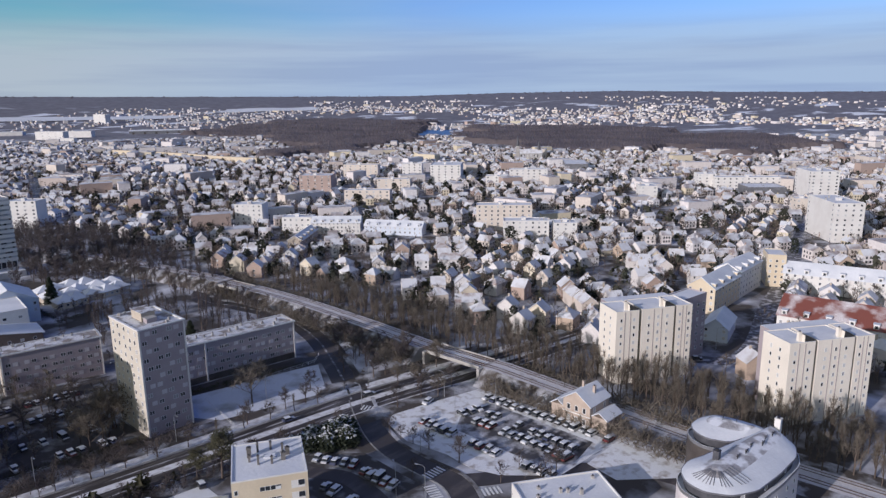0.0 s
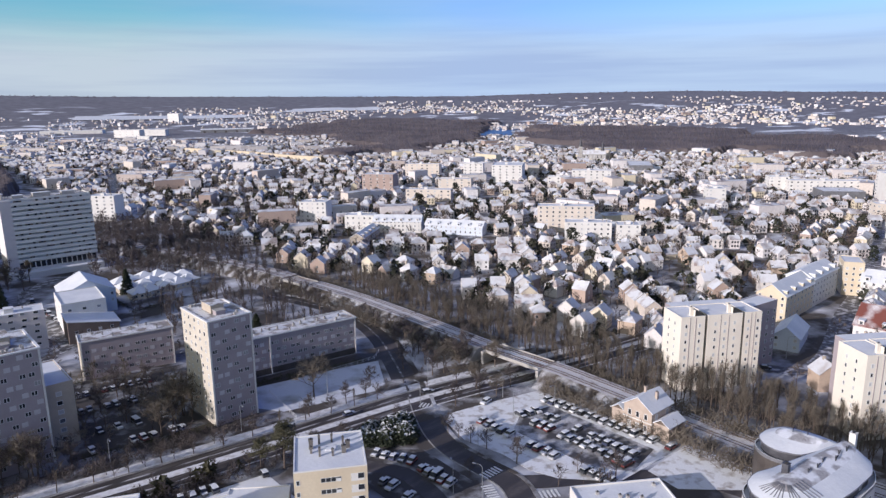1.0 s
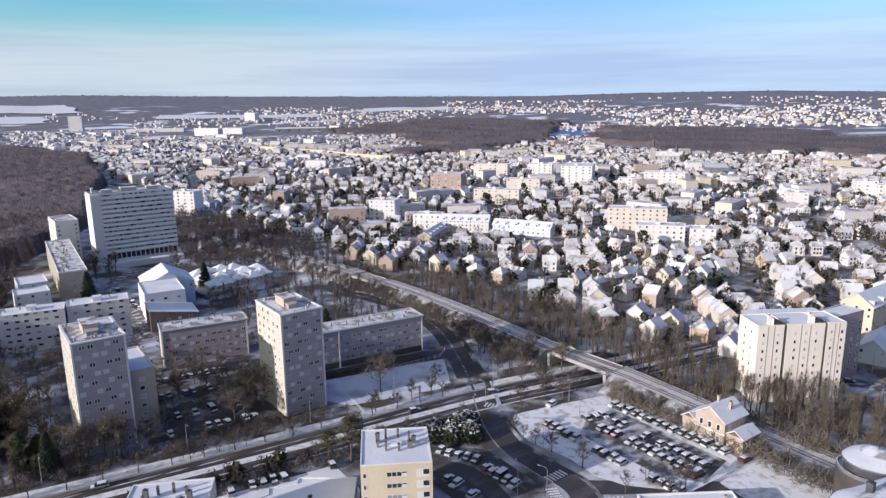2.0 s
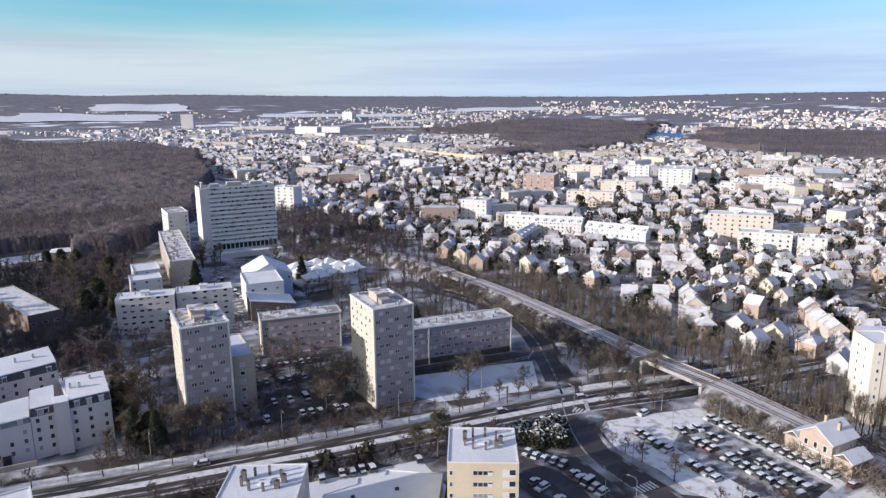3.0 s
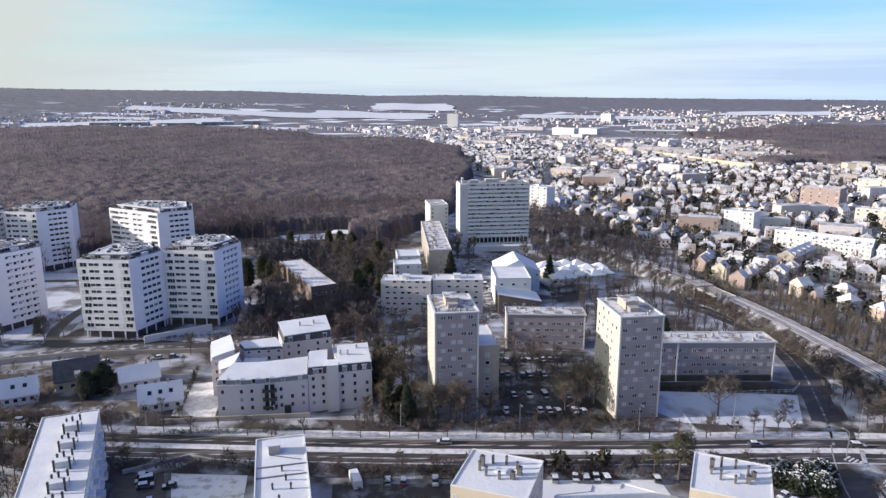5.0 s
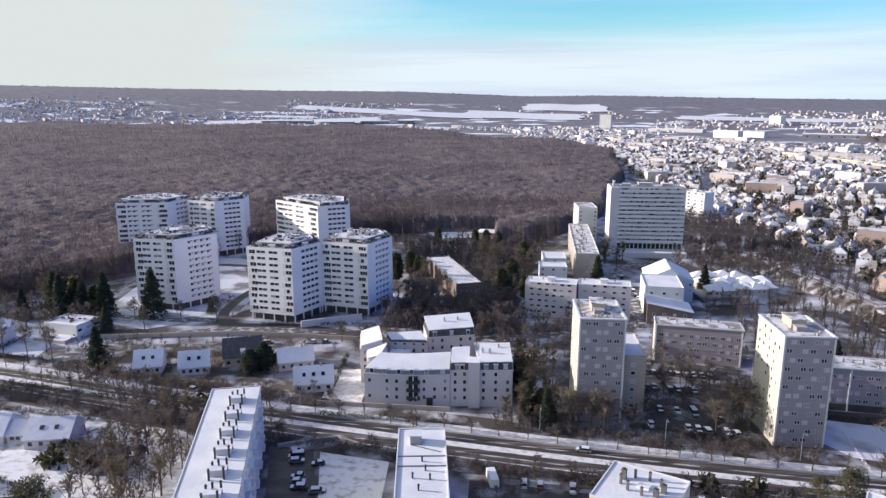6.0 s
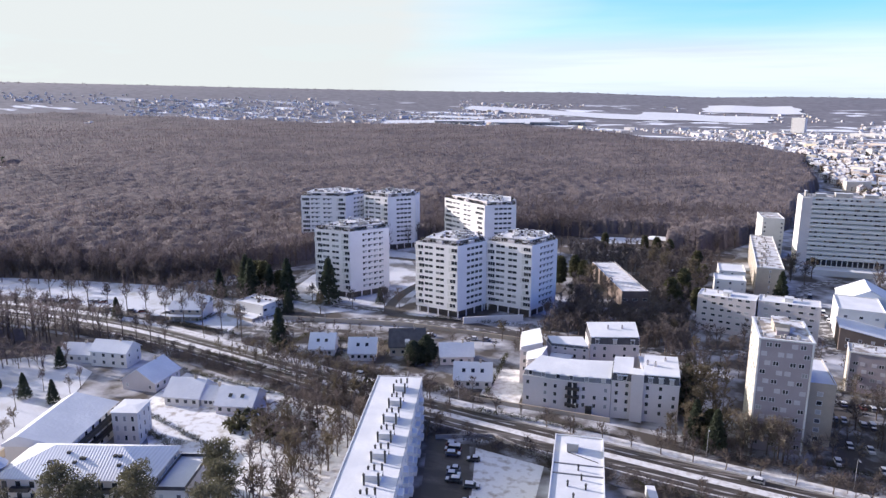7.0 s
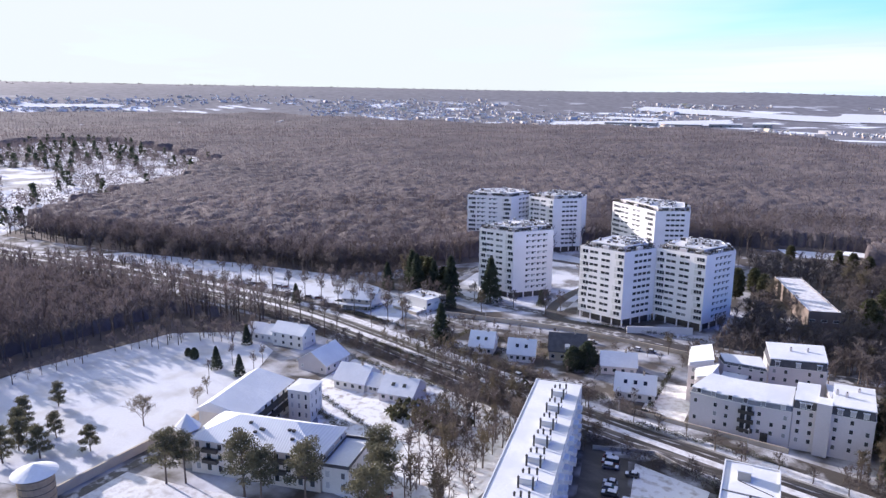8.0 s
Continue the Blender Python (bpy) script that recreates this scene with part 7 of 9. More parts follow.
for x, y, s in ((28, 197, 0.9), (36, 196, 0.85), (20, 199, 0.85), (100, 178, 0.6), (114, 178, 0.6), (121, 177, 0.65), (128, 184, 0.6), (146, 188, 0.8), (155, 186, 0.8), (160, 196, 0.8), (150, 176, 0.7), (165, 178, 0.9), (171, 180, 0.95)):
    plant(BIG, x, y, s)
for x, y, s in ((158, 206, 0.8), (166, 212, 0.9), (163, 150, 0.8), (156, 158, 0.8), (150, 152, 0.7), (139, 152, 0.75), (125.3, 140.5, 0.45), (125.4, 136, 0.45), (125.9, 131.3, 0.5), (126.7, 125.7, 0.5), (127.1, 114.5, 0.75), (113.4, 118.7, 0.5), (141, 92, 0.6), (-30, 190, 0.6), (46, 232, 0.8), (52, 226, 0.8), (60, 236, 0.8), (46, 246, 0.7), (66, 222, 0.75), (70, 236, 0.75), (56, 214, 0.75), (62, 246, 0.7)):
    plant(BIG, x, y, s)
for x, y, s in ((-193, 143, 0.5), (-100, 132, 1.0), (-94, 140, 1.0), (-99, 148, 0.95), (-106, 156, 0.95), (-90, 152, 1.0), (-86, 162, 0.95), (-96, 166, 0.9), (-104, 172, 0.9), (-110, 164, 0.9), (-118, 160, 0.8), (-92, 176, 1.0), (-98, 186, 1.0), (-106, 188, 0.95), (-113, 182, 0.9), (-88, 126, 1.0)):
    plant(OLIVE if trng.random() < 0.6 else BIG, x, y, s)
for x, y, s in ((-120, 196, 0.8), (-128, 200, 0.8), (-136, 206, 0.8), (-145, 212, 0.8), (-110, 197, 0.8), (-148, 228, 0.7), (-185, 246, 0.8), (-92, 198, 0.85), (-84, 199, 0.9), (-78, 201, 0.8), (-160, 276, 0.9), (-150, 290, 0.85), (-133, 290, 0.95), (-128, 296, 0.8), (-172, 290, 0.8), (-60, 262, 0.8), (-70, 268, 0.8), (-48, 300, 0.9), (-42, 310, 0.9), (-50, 330, 1.0), (-38, 328, 1.0), (-30, 318, 0.9), (-34, 344, 1.0), (-44, 350, 0.9), (-26, 300, 0.9), (-8, 282, 0.95), (-2, 292, 0.9), (6, 270, 0.8), (-14, 270, 0.8)):
    plant(BIG if trng.random() < 0.7 else OLIVE, x, y, s)
for x, y, s in ((9, 204, 0.85), (3, 206, 0.8), (6, 212, 1.0), (2, 220, 1.0), (7, 226, 1.0), (3, 234, 0.9), (-2, 203, 0.6)):
    plant(BUSHY + OLIVE, x, y, s * 1.25)
plant(PINE, 79, 156, 0.95)
plant(PINE, 74, 160, 0.7)
plant(BROAD, -190, 116.7, 0.75)
plant(BROAD, -189.5, 136.3, 0.5)
plant(BROAD, 153.5, 157, 0.8)
plant(BROAD, 151, 164.5, 0.65)
plant(BROAD, 154.5, 175, 0.7)
plant(CEDAR, -224, 162, 0.36)
plant(CEDAR, -228.5, 162.5, 0.32)
plant(SPRUCE, -219, 184, 0.6)
plant(SPRUCE, -208, 159.5, 0.55)
for x, y, s in ((-246, 166, 0.8), (-242.5, 168.5, 0.75), (-245, 161, 0.7), (-252, 172, 0.85), (-259, 170, 0.9), (-255, 180, 0.85), (-263, 160, 0.85), (-264, 176, 0.95), (-207, 166, 0.5), (-203, 152, 0.45)):
    plant(TALL, x, y, s)
for x, y, s in ((4.9, 203.3, 0.85), (10.3, 197.5, 0.8), (2.3, 222, 1.0), (-175, 272, 0.9), (-186, 290, 1.3)):
    plant(SPRUCE, x, y, s)
for k in range(10):
    plant(POLLARD, 2 + k * 1.6 - (k % 3) * 4, 198 + (k % 3), 1.0, group="pollards")
for x, y, s in ((-152, 103, 1.0), (-134, 107, 1.1), (-107, 128, 1.2), (-100, 120, 1.1), (-156, 100, 0.95), (-127, 106, 1.0), (-97, 110, 1.15), (-118, 112, 1.1)):
    plant(PINE, x, y, s)
for x, y, s in ((-225.8, 110, 0.9), (-205, 98, 0.8), (-206.5, 88, 1.0), (-197, 89, 0.95), (-189, 99, 0.85), (-214, 92, 1.0), (-221, 97, 0.9), (-203, 82, 0.95)):
    plant(MEADOW_PINE, x, y, s)
for x, y, s in ((-164, 292, 1.35), (-153.5, 230, 1.0), (-206, 288, 1.35), (-213, 294, 1.4), (-197, 291, 1.3), (-222, 284, 0.9), (48, 366, 1.0), (104, 364, 1.0), (-196, 160, 0.6), (-244, 238, 0.6), (-140, 300, 0.5), (118, 248, 0.9), (112, 252, 0.85)):
    plant(SPRUCE, x, y, s)
for x, y, s in ((-92, 236, 0.85), (-96, 232, 0.8), (104, 152, 0.75), (108, 148, 0.8), (112, 151, 0.75), (113, 146, 0.7), (117, 152, 0.75), (108, 155, 0.7), (100, 154, 0.65), (114, 244, 0.8), (-126, 322, 0.6), (-30, 460, 1.0), (-22, 470, 1.0), (-14, 462, 1.0), (-6, 452, 1.1), (4, 440, 1.0), (10, 420, 1.0), (0, 410, 0.9), (12, 398, 0.9), (28, 400, 0.7), (-60, 480, 1.0), (-48, 470, 1.0), (60, 420, 0.9), (66, 412, 0.9), (72, 428, 0.8), (62, 436, 0.9)):
    plant(SNOWY if 98 < x < 120 and y < 160 else CEDAR if y < 380 else OLIVE + BIG + BUSHY, x, y, s if y < 380 else s * 1.2)
for x, y, s in ((-44, 352, 1.5), (-36, 366, 1.6), (-30, 382, 1.5), (-4, 344, 1.4), (2, 356, 1.5), (6, 372, 1.4), (-8, 392, 1.5), (-14, 404, 1.6), (-50, 372, 1.4), (8, 338, 1.3), (-2, 330, 1.3), (12, 388, 1.4), (-206, 300, 1.5), (-214, 305, 1.4), (-198, 302, 1.3), (-222, 300, 1.4)):
    plant(BUSHY + OLIVE + BUSHY, x, y, s)
for x, y, s in ((-425, 252, 1.0), (-412, 246, 1.05), (-398, 258, 1.0), (-388, 250, 0.95), (-374, 262, 1.05), (-366, 252, 1.0), (-352, 268, 1.0), (-344, 255, 0.95), (-330, 272, 1.0), (-322, 258, 0.9), (-306, 276, 0.95), (-296, 262, 0.85), (-280, 280, 0.9), (-262, 284, 0.9), (-238, 268, 0.8), (-226, 279, 0.8), (-234, 186, 0.75), (-241, 180, 0.8), (-222, 190, 0.7), (-227, 183, 0.7), (-193, 164, 0.55), (-197, 172, 0.55)):
    plant(BIG + TALL, x, y, s)
for t in ALL_TREES:
    for o in (*t.children_recursive, t):
        bpy.data.objects.remove(o)


# ---- woods, belts and undergrowth ----
def scatter(name, label, spots, protos, mats, z=None, category="wood", lo=0.75, hi=1.25, seed=1):
    """Many trees joined into one mesh. protos: lists of (vertices, triangles, slot)."""
    rng = np.random.RandomState(seed)
    V, T, S, base = [], [], [], 0
    which = rng.randint(0, len(protos), len(spots))
    for k, ((x, y), p) in enumerate(zip(spots, which)):
        a, s = rng.uniform(0, 6.283), rng.uniform(lo, hi)
        c, q = np.cos(a) * s, np.sin(a) * s
        for v, t, slot in protos[p]:
            o = np.empty_like(v)
            o[:, 0], o[:, 1], o[:, 2] = c * v[:, 0] - q * v[:, 1] + x, q * v[:, 0] + c * v[:, 1] + y, v[:, 2] * s * 1.0 + (0 if z is None else z[k])
            V.append(o)
            T.append(t + base)
            S.append(np.full(len(t), slot))
            base += len(v)
    ob = new(name, np_mesh(name, np.concatenate(V), np.concatenate(T), mats, np.concatenate(S)))
    return tagged(ob, label, category, kind="stuff")


def proto(seed, **kw):
    wv, wt, tv, tt = tree_arrays(seed, **kw)
    return [(wv, wt, 0), (tv, tt, 1)]


def grid_spots(rng, x0, x1, y0, y1, step, test):
    out = []
    for y in np.arange(y0, y1, step):
        for x in np.arange(x0, x1, step):
            px, py = x + rng.uniform(-0.48, 0.48) * step, y + rng.uniform(-0.48, 0.48) * step
            if test(px, py):
                out.append((px, py))
    return out


wrng = random.Random(11)
BELT_TREES = [proto(100 + k, h=15, spread=1.9, limbs=7, branches=0, twigs=330, twig_w=0.1, twig_l=2.0, upright=2.1, sides=3, clear_stem=0.18) for k in range(4)]


def clump(seed, r, h, n, w, l):
    rng = np.random.RandomState(seed)
    p = rng.normal(size=(n, 3))
    p /= np.linalg.norm(p, axis=1)[:, None]
    p = p * np.array((r, r, h * 0.45)) * rng.uniform(0.5, 1.0, (n, 1)) + np.array((0, 0, h * 0.5))
    d = rng.normal(size=(n, 3)) + np.array((0, 0, 0.9))
    d /= np.linalg.norm(d, axis=1)[:, None]
    s = np.cross(d, rng.normal(size=(n, 3)))
    s *= w / 2 / np.linalg.norm(s, axis=1)[:, None]
    v = np.stack([p - s, p + s, p + d * l], 1).reshape(-1, 3)
    return [(v, np.arange(3 * n).reshape(-1, 3), 1)]




def canopy_height(x, y, cell, seed):
    """The height of a bare wood's crowns: rounded domes of uneven size standing close together."""
    rng = np.random.RandomState(seed)
    n = 512
    jx, jy, top, wide = rng.uniform(-0.5, 0.5, (n, n)), rng.uniform(-0.5, 0.5, (n, n)), rng.uniform(10.0, 14.5, (n, n)), rng.uniform(0.7, 1.25, (n, n))
    gx, gy = np.floor(x / cell).astype(int), np.floor(y / cell).astype(int)
    h = np.full(np.shape(x), 7.0)
    for dx in (-1, 0, 1):
        for dy in (-1, 0, 1):
            i, j = (gx + dx) % n, (gy + dy) % n
            px, py = (gx + dx + 0.5 + jx[i, j]) * cell, (gy + dy + 0.5 + jy[i, j]) * cell
            d2 = ((x - px) ** 2 + (y - py) ** 2) / (wide[i, j] * cell) ** 2
            h = np.maximum(h, top[i, j] * (1 - 0.22 * np.clip(d2, 0.0, 1)))
    swell = 1 + 0.16 * np.sin(x * 0.013 + 1.7 * np.sin(y * 0.006)) + 0.12 * np.sin(y * 0.017 - x * 0.005)
    return h * swell + rng.uniform(-0.9, 0.9, np.shape(x))


def canopy(name, label, test, az, r0, r1, cell, tall=1.0, fine=220, seed=5):
    """The closed mass of twigs of a wood seen over its tops, as one uneven sheet of crowns, and loose sprays on it."""
    aa = np.radians(np.arange(az[0], az[1], 50.0 / fine))
    rr = r0 * np.exp(np.arange(0, math.log(r1 / r0), 1.0 / fine))
    R, A = np.meshgrid(rr, aa, indexing="ij")
    jit = np.random.RandomState(seed + 9)
    R, A = R * (1 + jit.uniform(-0.35, 0.35, R.shape) / fine), A + np.radians(jit.uniform(-0.35, 0.35, A.shape) * 50.0 / fine)
    x, y = -np.sin(A) * R, np.cos(A) * R
    ok = np.array([test(p, q) for p, q in zip(x.ravel(), y.ravel())]).reshape(x.shape)
    base = ground_z(x, y)
    z = base + np.where(ok, tall * np.where(R < 900, canopy_height(x, y, cell, seed), canopy_height(x, y, cell * 1.5, seed + 1)), -0.4)
    n, m = x.shape
    k = np.arange(n * m).reshape(n, m)
    quads = np.stack([k[:-1, :-1], k[:-1, 1:], k[1:, 1:], k[1:, :-1]], -1).reshape(-1, 4)
    quads = quads[ok.ravel()[quads].any(1)]
    used, back = np.unique(quads, return_inverse=True)
    quads = back.reshape(-1, 4)
    V = np.stack([x, y, z], -1).reshape(-1, 3)[used]
    T = np.concatenate([quads[:, [0, 2, 1]], quads[:, [0, 3, 2]]])
    rng = np.random.RandomState(seed)
    spot = np.nonzero(ok.ravel()[used])[0]
    spot = spot[rng.uniform(size=len(spot)) < 0.9]
    c = V[spot] + rng.normal(size=(len(spot), 3)) * np.array((1.5, 1.5, 0.3)) - np.array((0, 0, 0.4))
    d = rng.normal(size=c.shape) * 0.3 + np.array((0, 0, 1.0))
    size = np.clip(np.hypot(c[:, :1], c[:, 1:2]) / 420, 1.0, 5.0)
    w = np.cross(d, rng.normal(size=c.shape))
    w *= 0.16 * size / np.linalg.norm(w, axis=1)[:, None]
    tw = np.stack([c - w, c + w, c + d * (2.6 + 0.7 * size) * rng.uniform(0.5, 1.25, (len(c), 1))], 1).reshape(-1, 3)
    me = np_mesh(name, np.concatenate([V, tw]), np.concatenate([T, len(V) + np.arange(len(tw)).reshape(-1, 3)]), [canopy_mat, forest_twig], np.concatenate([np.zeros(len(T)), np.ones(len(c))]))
    me.polygons.foreach_set("use_smooth", np.arange(len(me.polygons)) < len(T))
    return tagged(new(name, me), label, "wood", kind="stuff")


def crown(seed, r, h, low, n, w, l, stem=0.0):
    """A rounded bare crown: sprays of twigs lying over a lumpy dome, with a few reaching out of it."""
    rng = np.random.RandomState(seed)
    p = rng.normal(size=(n, 3))
    p[:, 2] = np.abs(p[:, 2]) * 0.9 - 0.15
    p /= np.linalg.norm(p, axis=1)[:, None]
    lump = 1 + 0.16 * np.sin(p[:, :1] * 5 + seed) * np.cos(p[:, 1:2] * 4 - seed)
    c = p * np.array((r, r, h - low)) * lump * rng.uniform(0.86, 1.0, (n, 1)) + np.array((0, 0, low))
    a = np.cross(p, rng.normal(size=(n, 3)))
    a /= np.linalg.norm(a, axis=1)[:, None]
    b = np.cross(p, a) + p * np.where(rng.uniform(size=(n, 1)) < 0.2, 1.2, rng.uniform(-0.12, 0.3, (n, 1)))
    b /= np.linalg.norm(b, axis=1)[:, None]
    k = rng.uniform(0.6, 1.3, (n, 1))
    v = np.stack([c - a * w / 2 * k, c + a * w / 2 * k, c + b * l * k], 1).reshape(-1, 3)
    out = [(v, np.arange(3 * n).reshape(-1, 3), 1)]
    if stem:
        m = MB().bar((0, 0, -0.3), (0, 0, low + 2), stem, stem * 0.6, 3)
        for q in range(4):
            m.bar((0, 0, low - 0.5), (r * 0.6 * math.cos(q * 1.6 + seed), r * 0.6 * math.sin(q * 1.6 + seed), low + (h - low) * 0.6), stem * 0.5, stem * 0.2, 3)
        tri = [t for f in m.f for t in ((f[0], f[1], f[2]), (f[0], f[2], f[3]))]
        out.append((np.array(m.v), np.array(tri), 0))
    return out


TINY_TREES = [crown(130 + k, 9, 9, 2, 24, 4.0, 4.5) for k in range(4)]
WOOD_TREES = [proto(110 + k, h=15, spread=4.2, limbs=5, branches=0, twigs=90, twig_w=0.16, twig_l=2.2, upright=0.75, sides=3) for k in range(5)]
GARDEN = [proto(140 + k, h=9, spread=3.0, limbs=4, branches=0, twigs=60, twig_w=0.17, twig_l=1.9, sides=3) for k in range(3)]
THICK = [proto(170 + k, h=12, spread=3.6, limbs=6, branches=1, twigs=140, twig_w=0.27, twig_l=2.0, upright=0.9, sides=3, clear_stem=0.15) for k in range(5)]
SCRUB = [clump(180 + k, 2.0, 3.6, 60, 0.22, 1.7) for k in range(4)]
BUSHES = [clump(190 + k, 3.6, 7.0, 28, 0.6, 2.6) for k in range(4)]
TINY_PARK = [crown(135 + k, 4.6, 14, 4.5, 60, 0.9, 1.6, 0.2) for k in range(4)]
PARK_FIR = [[(*leafy_arrays(200 + k, 17.0, lambda s: 4.2 * (1 - s) + 0.3, 46, 3.0), 1)] for k in range(3)]
SHRUB = [[(*leafy_arrays(150 + k, 5.0, lambda s: 2.0 * math.sin((0.2 + 0.75 * s) * math.pi) + 0.1, 16, 1.9), 1)] for k in range(3)]

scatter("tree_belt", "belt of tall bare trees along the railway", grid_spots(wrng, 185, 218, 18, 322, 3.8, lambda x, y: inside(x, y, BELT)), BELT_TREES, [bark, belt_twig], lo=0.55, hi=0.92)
scatter("tree_belt", "bare trees between the slab and the railway", grid_spots(wrng, 94, 200, 225, 580, 7.5, lambda x, y: (inside(x, y, BELT_NORTH) or inside(x, y, BELT_COURT)) and clear(x, y, -4) and not (97 < x < 142 and 335 < y < 392)), BELT_TREES, [bark, twig], lo=0.6, hi=0.9, seed=2)
scatter("undergrowth", "brown undergrowth on the embankment slopes", grid_spots(wrng, 166, 192, 60, 340, 2.6, lambda x, y: (4.6 < abs(x - 178) < 13.5) and not 140 < y < 176), [clump(160 + k, 1.8, 3.4, 46, 0.18, 1.7) for k in range(3)], [bark, belt_twig], lo=0.8, hi=1.7, seed=3)


def in_forest(x, y):
    if inside(x, y, ((-62, 486), (-8, 494), (4, 526), (-64, 520))):
        return False
    r = math.hypot(x, y)
    if r > forest_far(x, y) + 30 * math.sin(x * 0.02) + 25 * math.sin(y * 0.013):
        return False
    if y > 500:
        return x < forest_x(y)
    if x > -8:
        return y > 462 and x < forest_x(y)
    near = float(np.interp(x, (-700, -409, -324, -267, -225, -150, -60), (225, 264, 284, 292, 345, 470, 512)))
    return y > near and x < -40


def in_view(x, y):
    a = math.degrees(math.atan2(-x, y))
    return -15 < a < 68



PARK = ((-545, 240), (-720, 215), (-1250, 420), (-1700, 860), (-1560, 980), (-930, 760), (-726, 545), (-690, 425))
near_spots = grid_spots(wrng, -900, 130, 200, 900, 8.0, lambda x, y: in_forest(x, y) and in_view(x, y) and math.hypot(x, y) < 640 and not inside(x, y, PARK))
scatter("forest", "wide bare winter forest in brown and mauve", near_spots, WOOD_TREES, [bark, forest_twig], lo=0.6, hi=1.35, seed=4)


def deep_forest(x, y):
    wave = 13 * math.sin(y * 0.09) + 11 * math.sin(x * 0.15)
    return in_forest(x, y) and in_forest(x + 2, y - (24 if x < -200 else 8)) and not inside(x + wave, y + 12 * math.sin(x * 0.07 + y * 0.05), PARK)


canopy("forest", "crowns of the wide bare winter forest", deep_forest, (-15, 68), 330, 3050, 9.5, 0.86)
FINE = [proto(115 + k, h=15, spread=3.9, limbs=7, branches=1, twigs=210, twig_w=0.11, twig_l=1.9, upright=0.9, sides=3, clear_stem=0.3) for k in range(4)]


def in_south_wood(x, y):
    return y < float(np.interp(x, (-700, -493, -361, -300, -233, -200), (186, 199, 212, 215, 212, 205))) and y > float(np.interp(x, (-420, -300, -274, -268, -215), (40, 60, 110, 190, 204)))


south = grid_spots(wrng, -640, -215, 50, 214, 6.2, in_south_wood)
edge_spots = grid_spots(wrng, -520, -60, 222, 530, 7.0, lambda x, y: in_forest(x, y + 5) and not in_forest(x + 2, y - 26) and in_view(x, y) and clear(x, y, 3.0))
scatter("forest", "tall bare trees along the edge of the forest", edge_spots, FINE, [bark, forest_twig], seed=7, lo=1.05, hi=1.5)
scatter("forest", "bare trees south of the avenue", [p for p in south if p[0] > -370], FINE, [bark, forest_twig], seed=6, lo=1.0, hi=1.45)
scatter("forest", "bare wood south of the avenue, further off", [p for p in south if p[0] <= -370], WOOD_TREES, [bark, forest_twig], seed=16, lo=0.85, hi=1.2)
canopy("forest", "mass of twigs of the bare wood south of the avenue", lambda x, y: in_south_wood(x - 10, y - 12) and in_south_wood(x + 14, y - 6) and in_south_wood(x, y + 10), (50, 85), 255, 690, 9.5, 0.52)
sheet("forest_floor", [(-640, 190), (-700, 60), (-420, 44), (-300, 64), (-268, 112), (-257, 176), (-222, 203), (-233, 212), (-300, 215), (-361, 212), (-493, 199)], 0.11, litter, "floor of brown leaf litter under bare trees", "ground")


RIVER = ((1175, 1080), (1229, 1235), (1330, 1330), (1491, 1460), (1600, 1480), (1640, 1420), (1530, 1375), (1400, 1290), (1290, 1180))


def in_far_wood(x, y):
    u, v = x + 45 * math.sin(y * 0.021) + 30 * math.sin(y * 0.007 + x * 0.011), y + 45 * math.sin(x * 0.019) + 25 * math.sin(x * 0.043)
    if any(inside(x + 28 * k, y + 26 * k, RIVER) for k in range(7)):
        return False
    return (inside(u, v, WOOD_MID) or inside(u, v, WOOD_RIVER))


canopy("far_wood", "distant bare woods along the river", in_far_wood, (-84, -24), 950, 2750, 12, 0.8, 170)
skyline = []
for k in range(1100):
    a, r = radians(wrng.uniform(-86, 66)), wrng.uniform(4350, 4800)
    skyline.append((-math.sin(a) * r, math.cos(a) * r))
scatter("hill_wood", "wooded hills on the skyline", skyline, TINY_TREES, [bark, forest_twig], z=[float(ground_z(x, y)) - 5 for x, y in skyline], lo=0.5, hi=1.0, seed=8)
# gardens between the houses
gspots, sspots, bspots = [], [], []
garden_twig = mat("garden_twigs", (0.1, 0.08, 0.065), (0.17, 0.13, 0.1), 0.05, 1.0, 0.95, 0.0)
for r, x, y, turn in TOWN:
    for k in range((6 if r < 460 else 5 if r < 600 else 3) + (2 if x < 0.7 * y and r < 1200 else 0)):
        gx, gy = x + wrng.uniform(-13, 13), y + wrng.uniform(-13, 13)
        if abs(gx - x) + abs(gy - y) > 7 and clear(gx, gy, -2):
            (sspots if wrng.random() < 0.3 else gspots if r < 520 else bspots).append((gx, gy))
scatter("garden_trees", "bare garden trees among the houses", gspots, GARDEN, [bark, garden_twig], None, "trees", 0.7, 1.25, 9)
scatter("garden_shrubs", "dark evergreen shrubs among the houses", sspots, SHRUB, [bark, town_green], None, "shrubs", 0.6, 1.5, 10)
scatter("garden_trees", "bare garden trees and bushes deeper in the town", bspots, BUSHES, [bark, garden_twig], None, "trees", 0.7, 1.3, 12)
tall = [(x + wrng.uniform(-9, 9), y + wrng.uniform(-9, 9)) for r, x, y, turn in TOWN[:700] if wrng.random() < 0.16]
scatter("town_conifers", "tall dark evergreens standing among the houses", tall, [[(*leafy_arrays(210 + k, 9.0, lambda s: 2.9 * math.sin((0.2 + 0.75 * s) * math.pi) ** 0.8 + 0.3, 130, 1.2), 1)] for k in range(3)], [bark, town_green], None, "trees", 0.7, 1.4, 14)
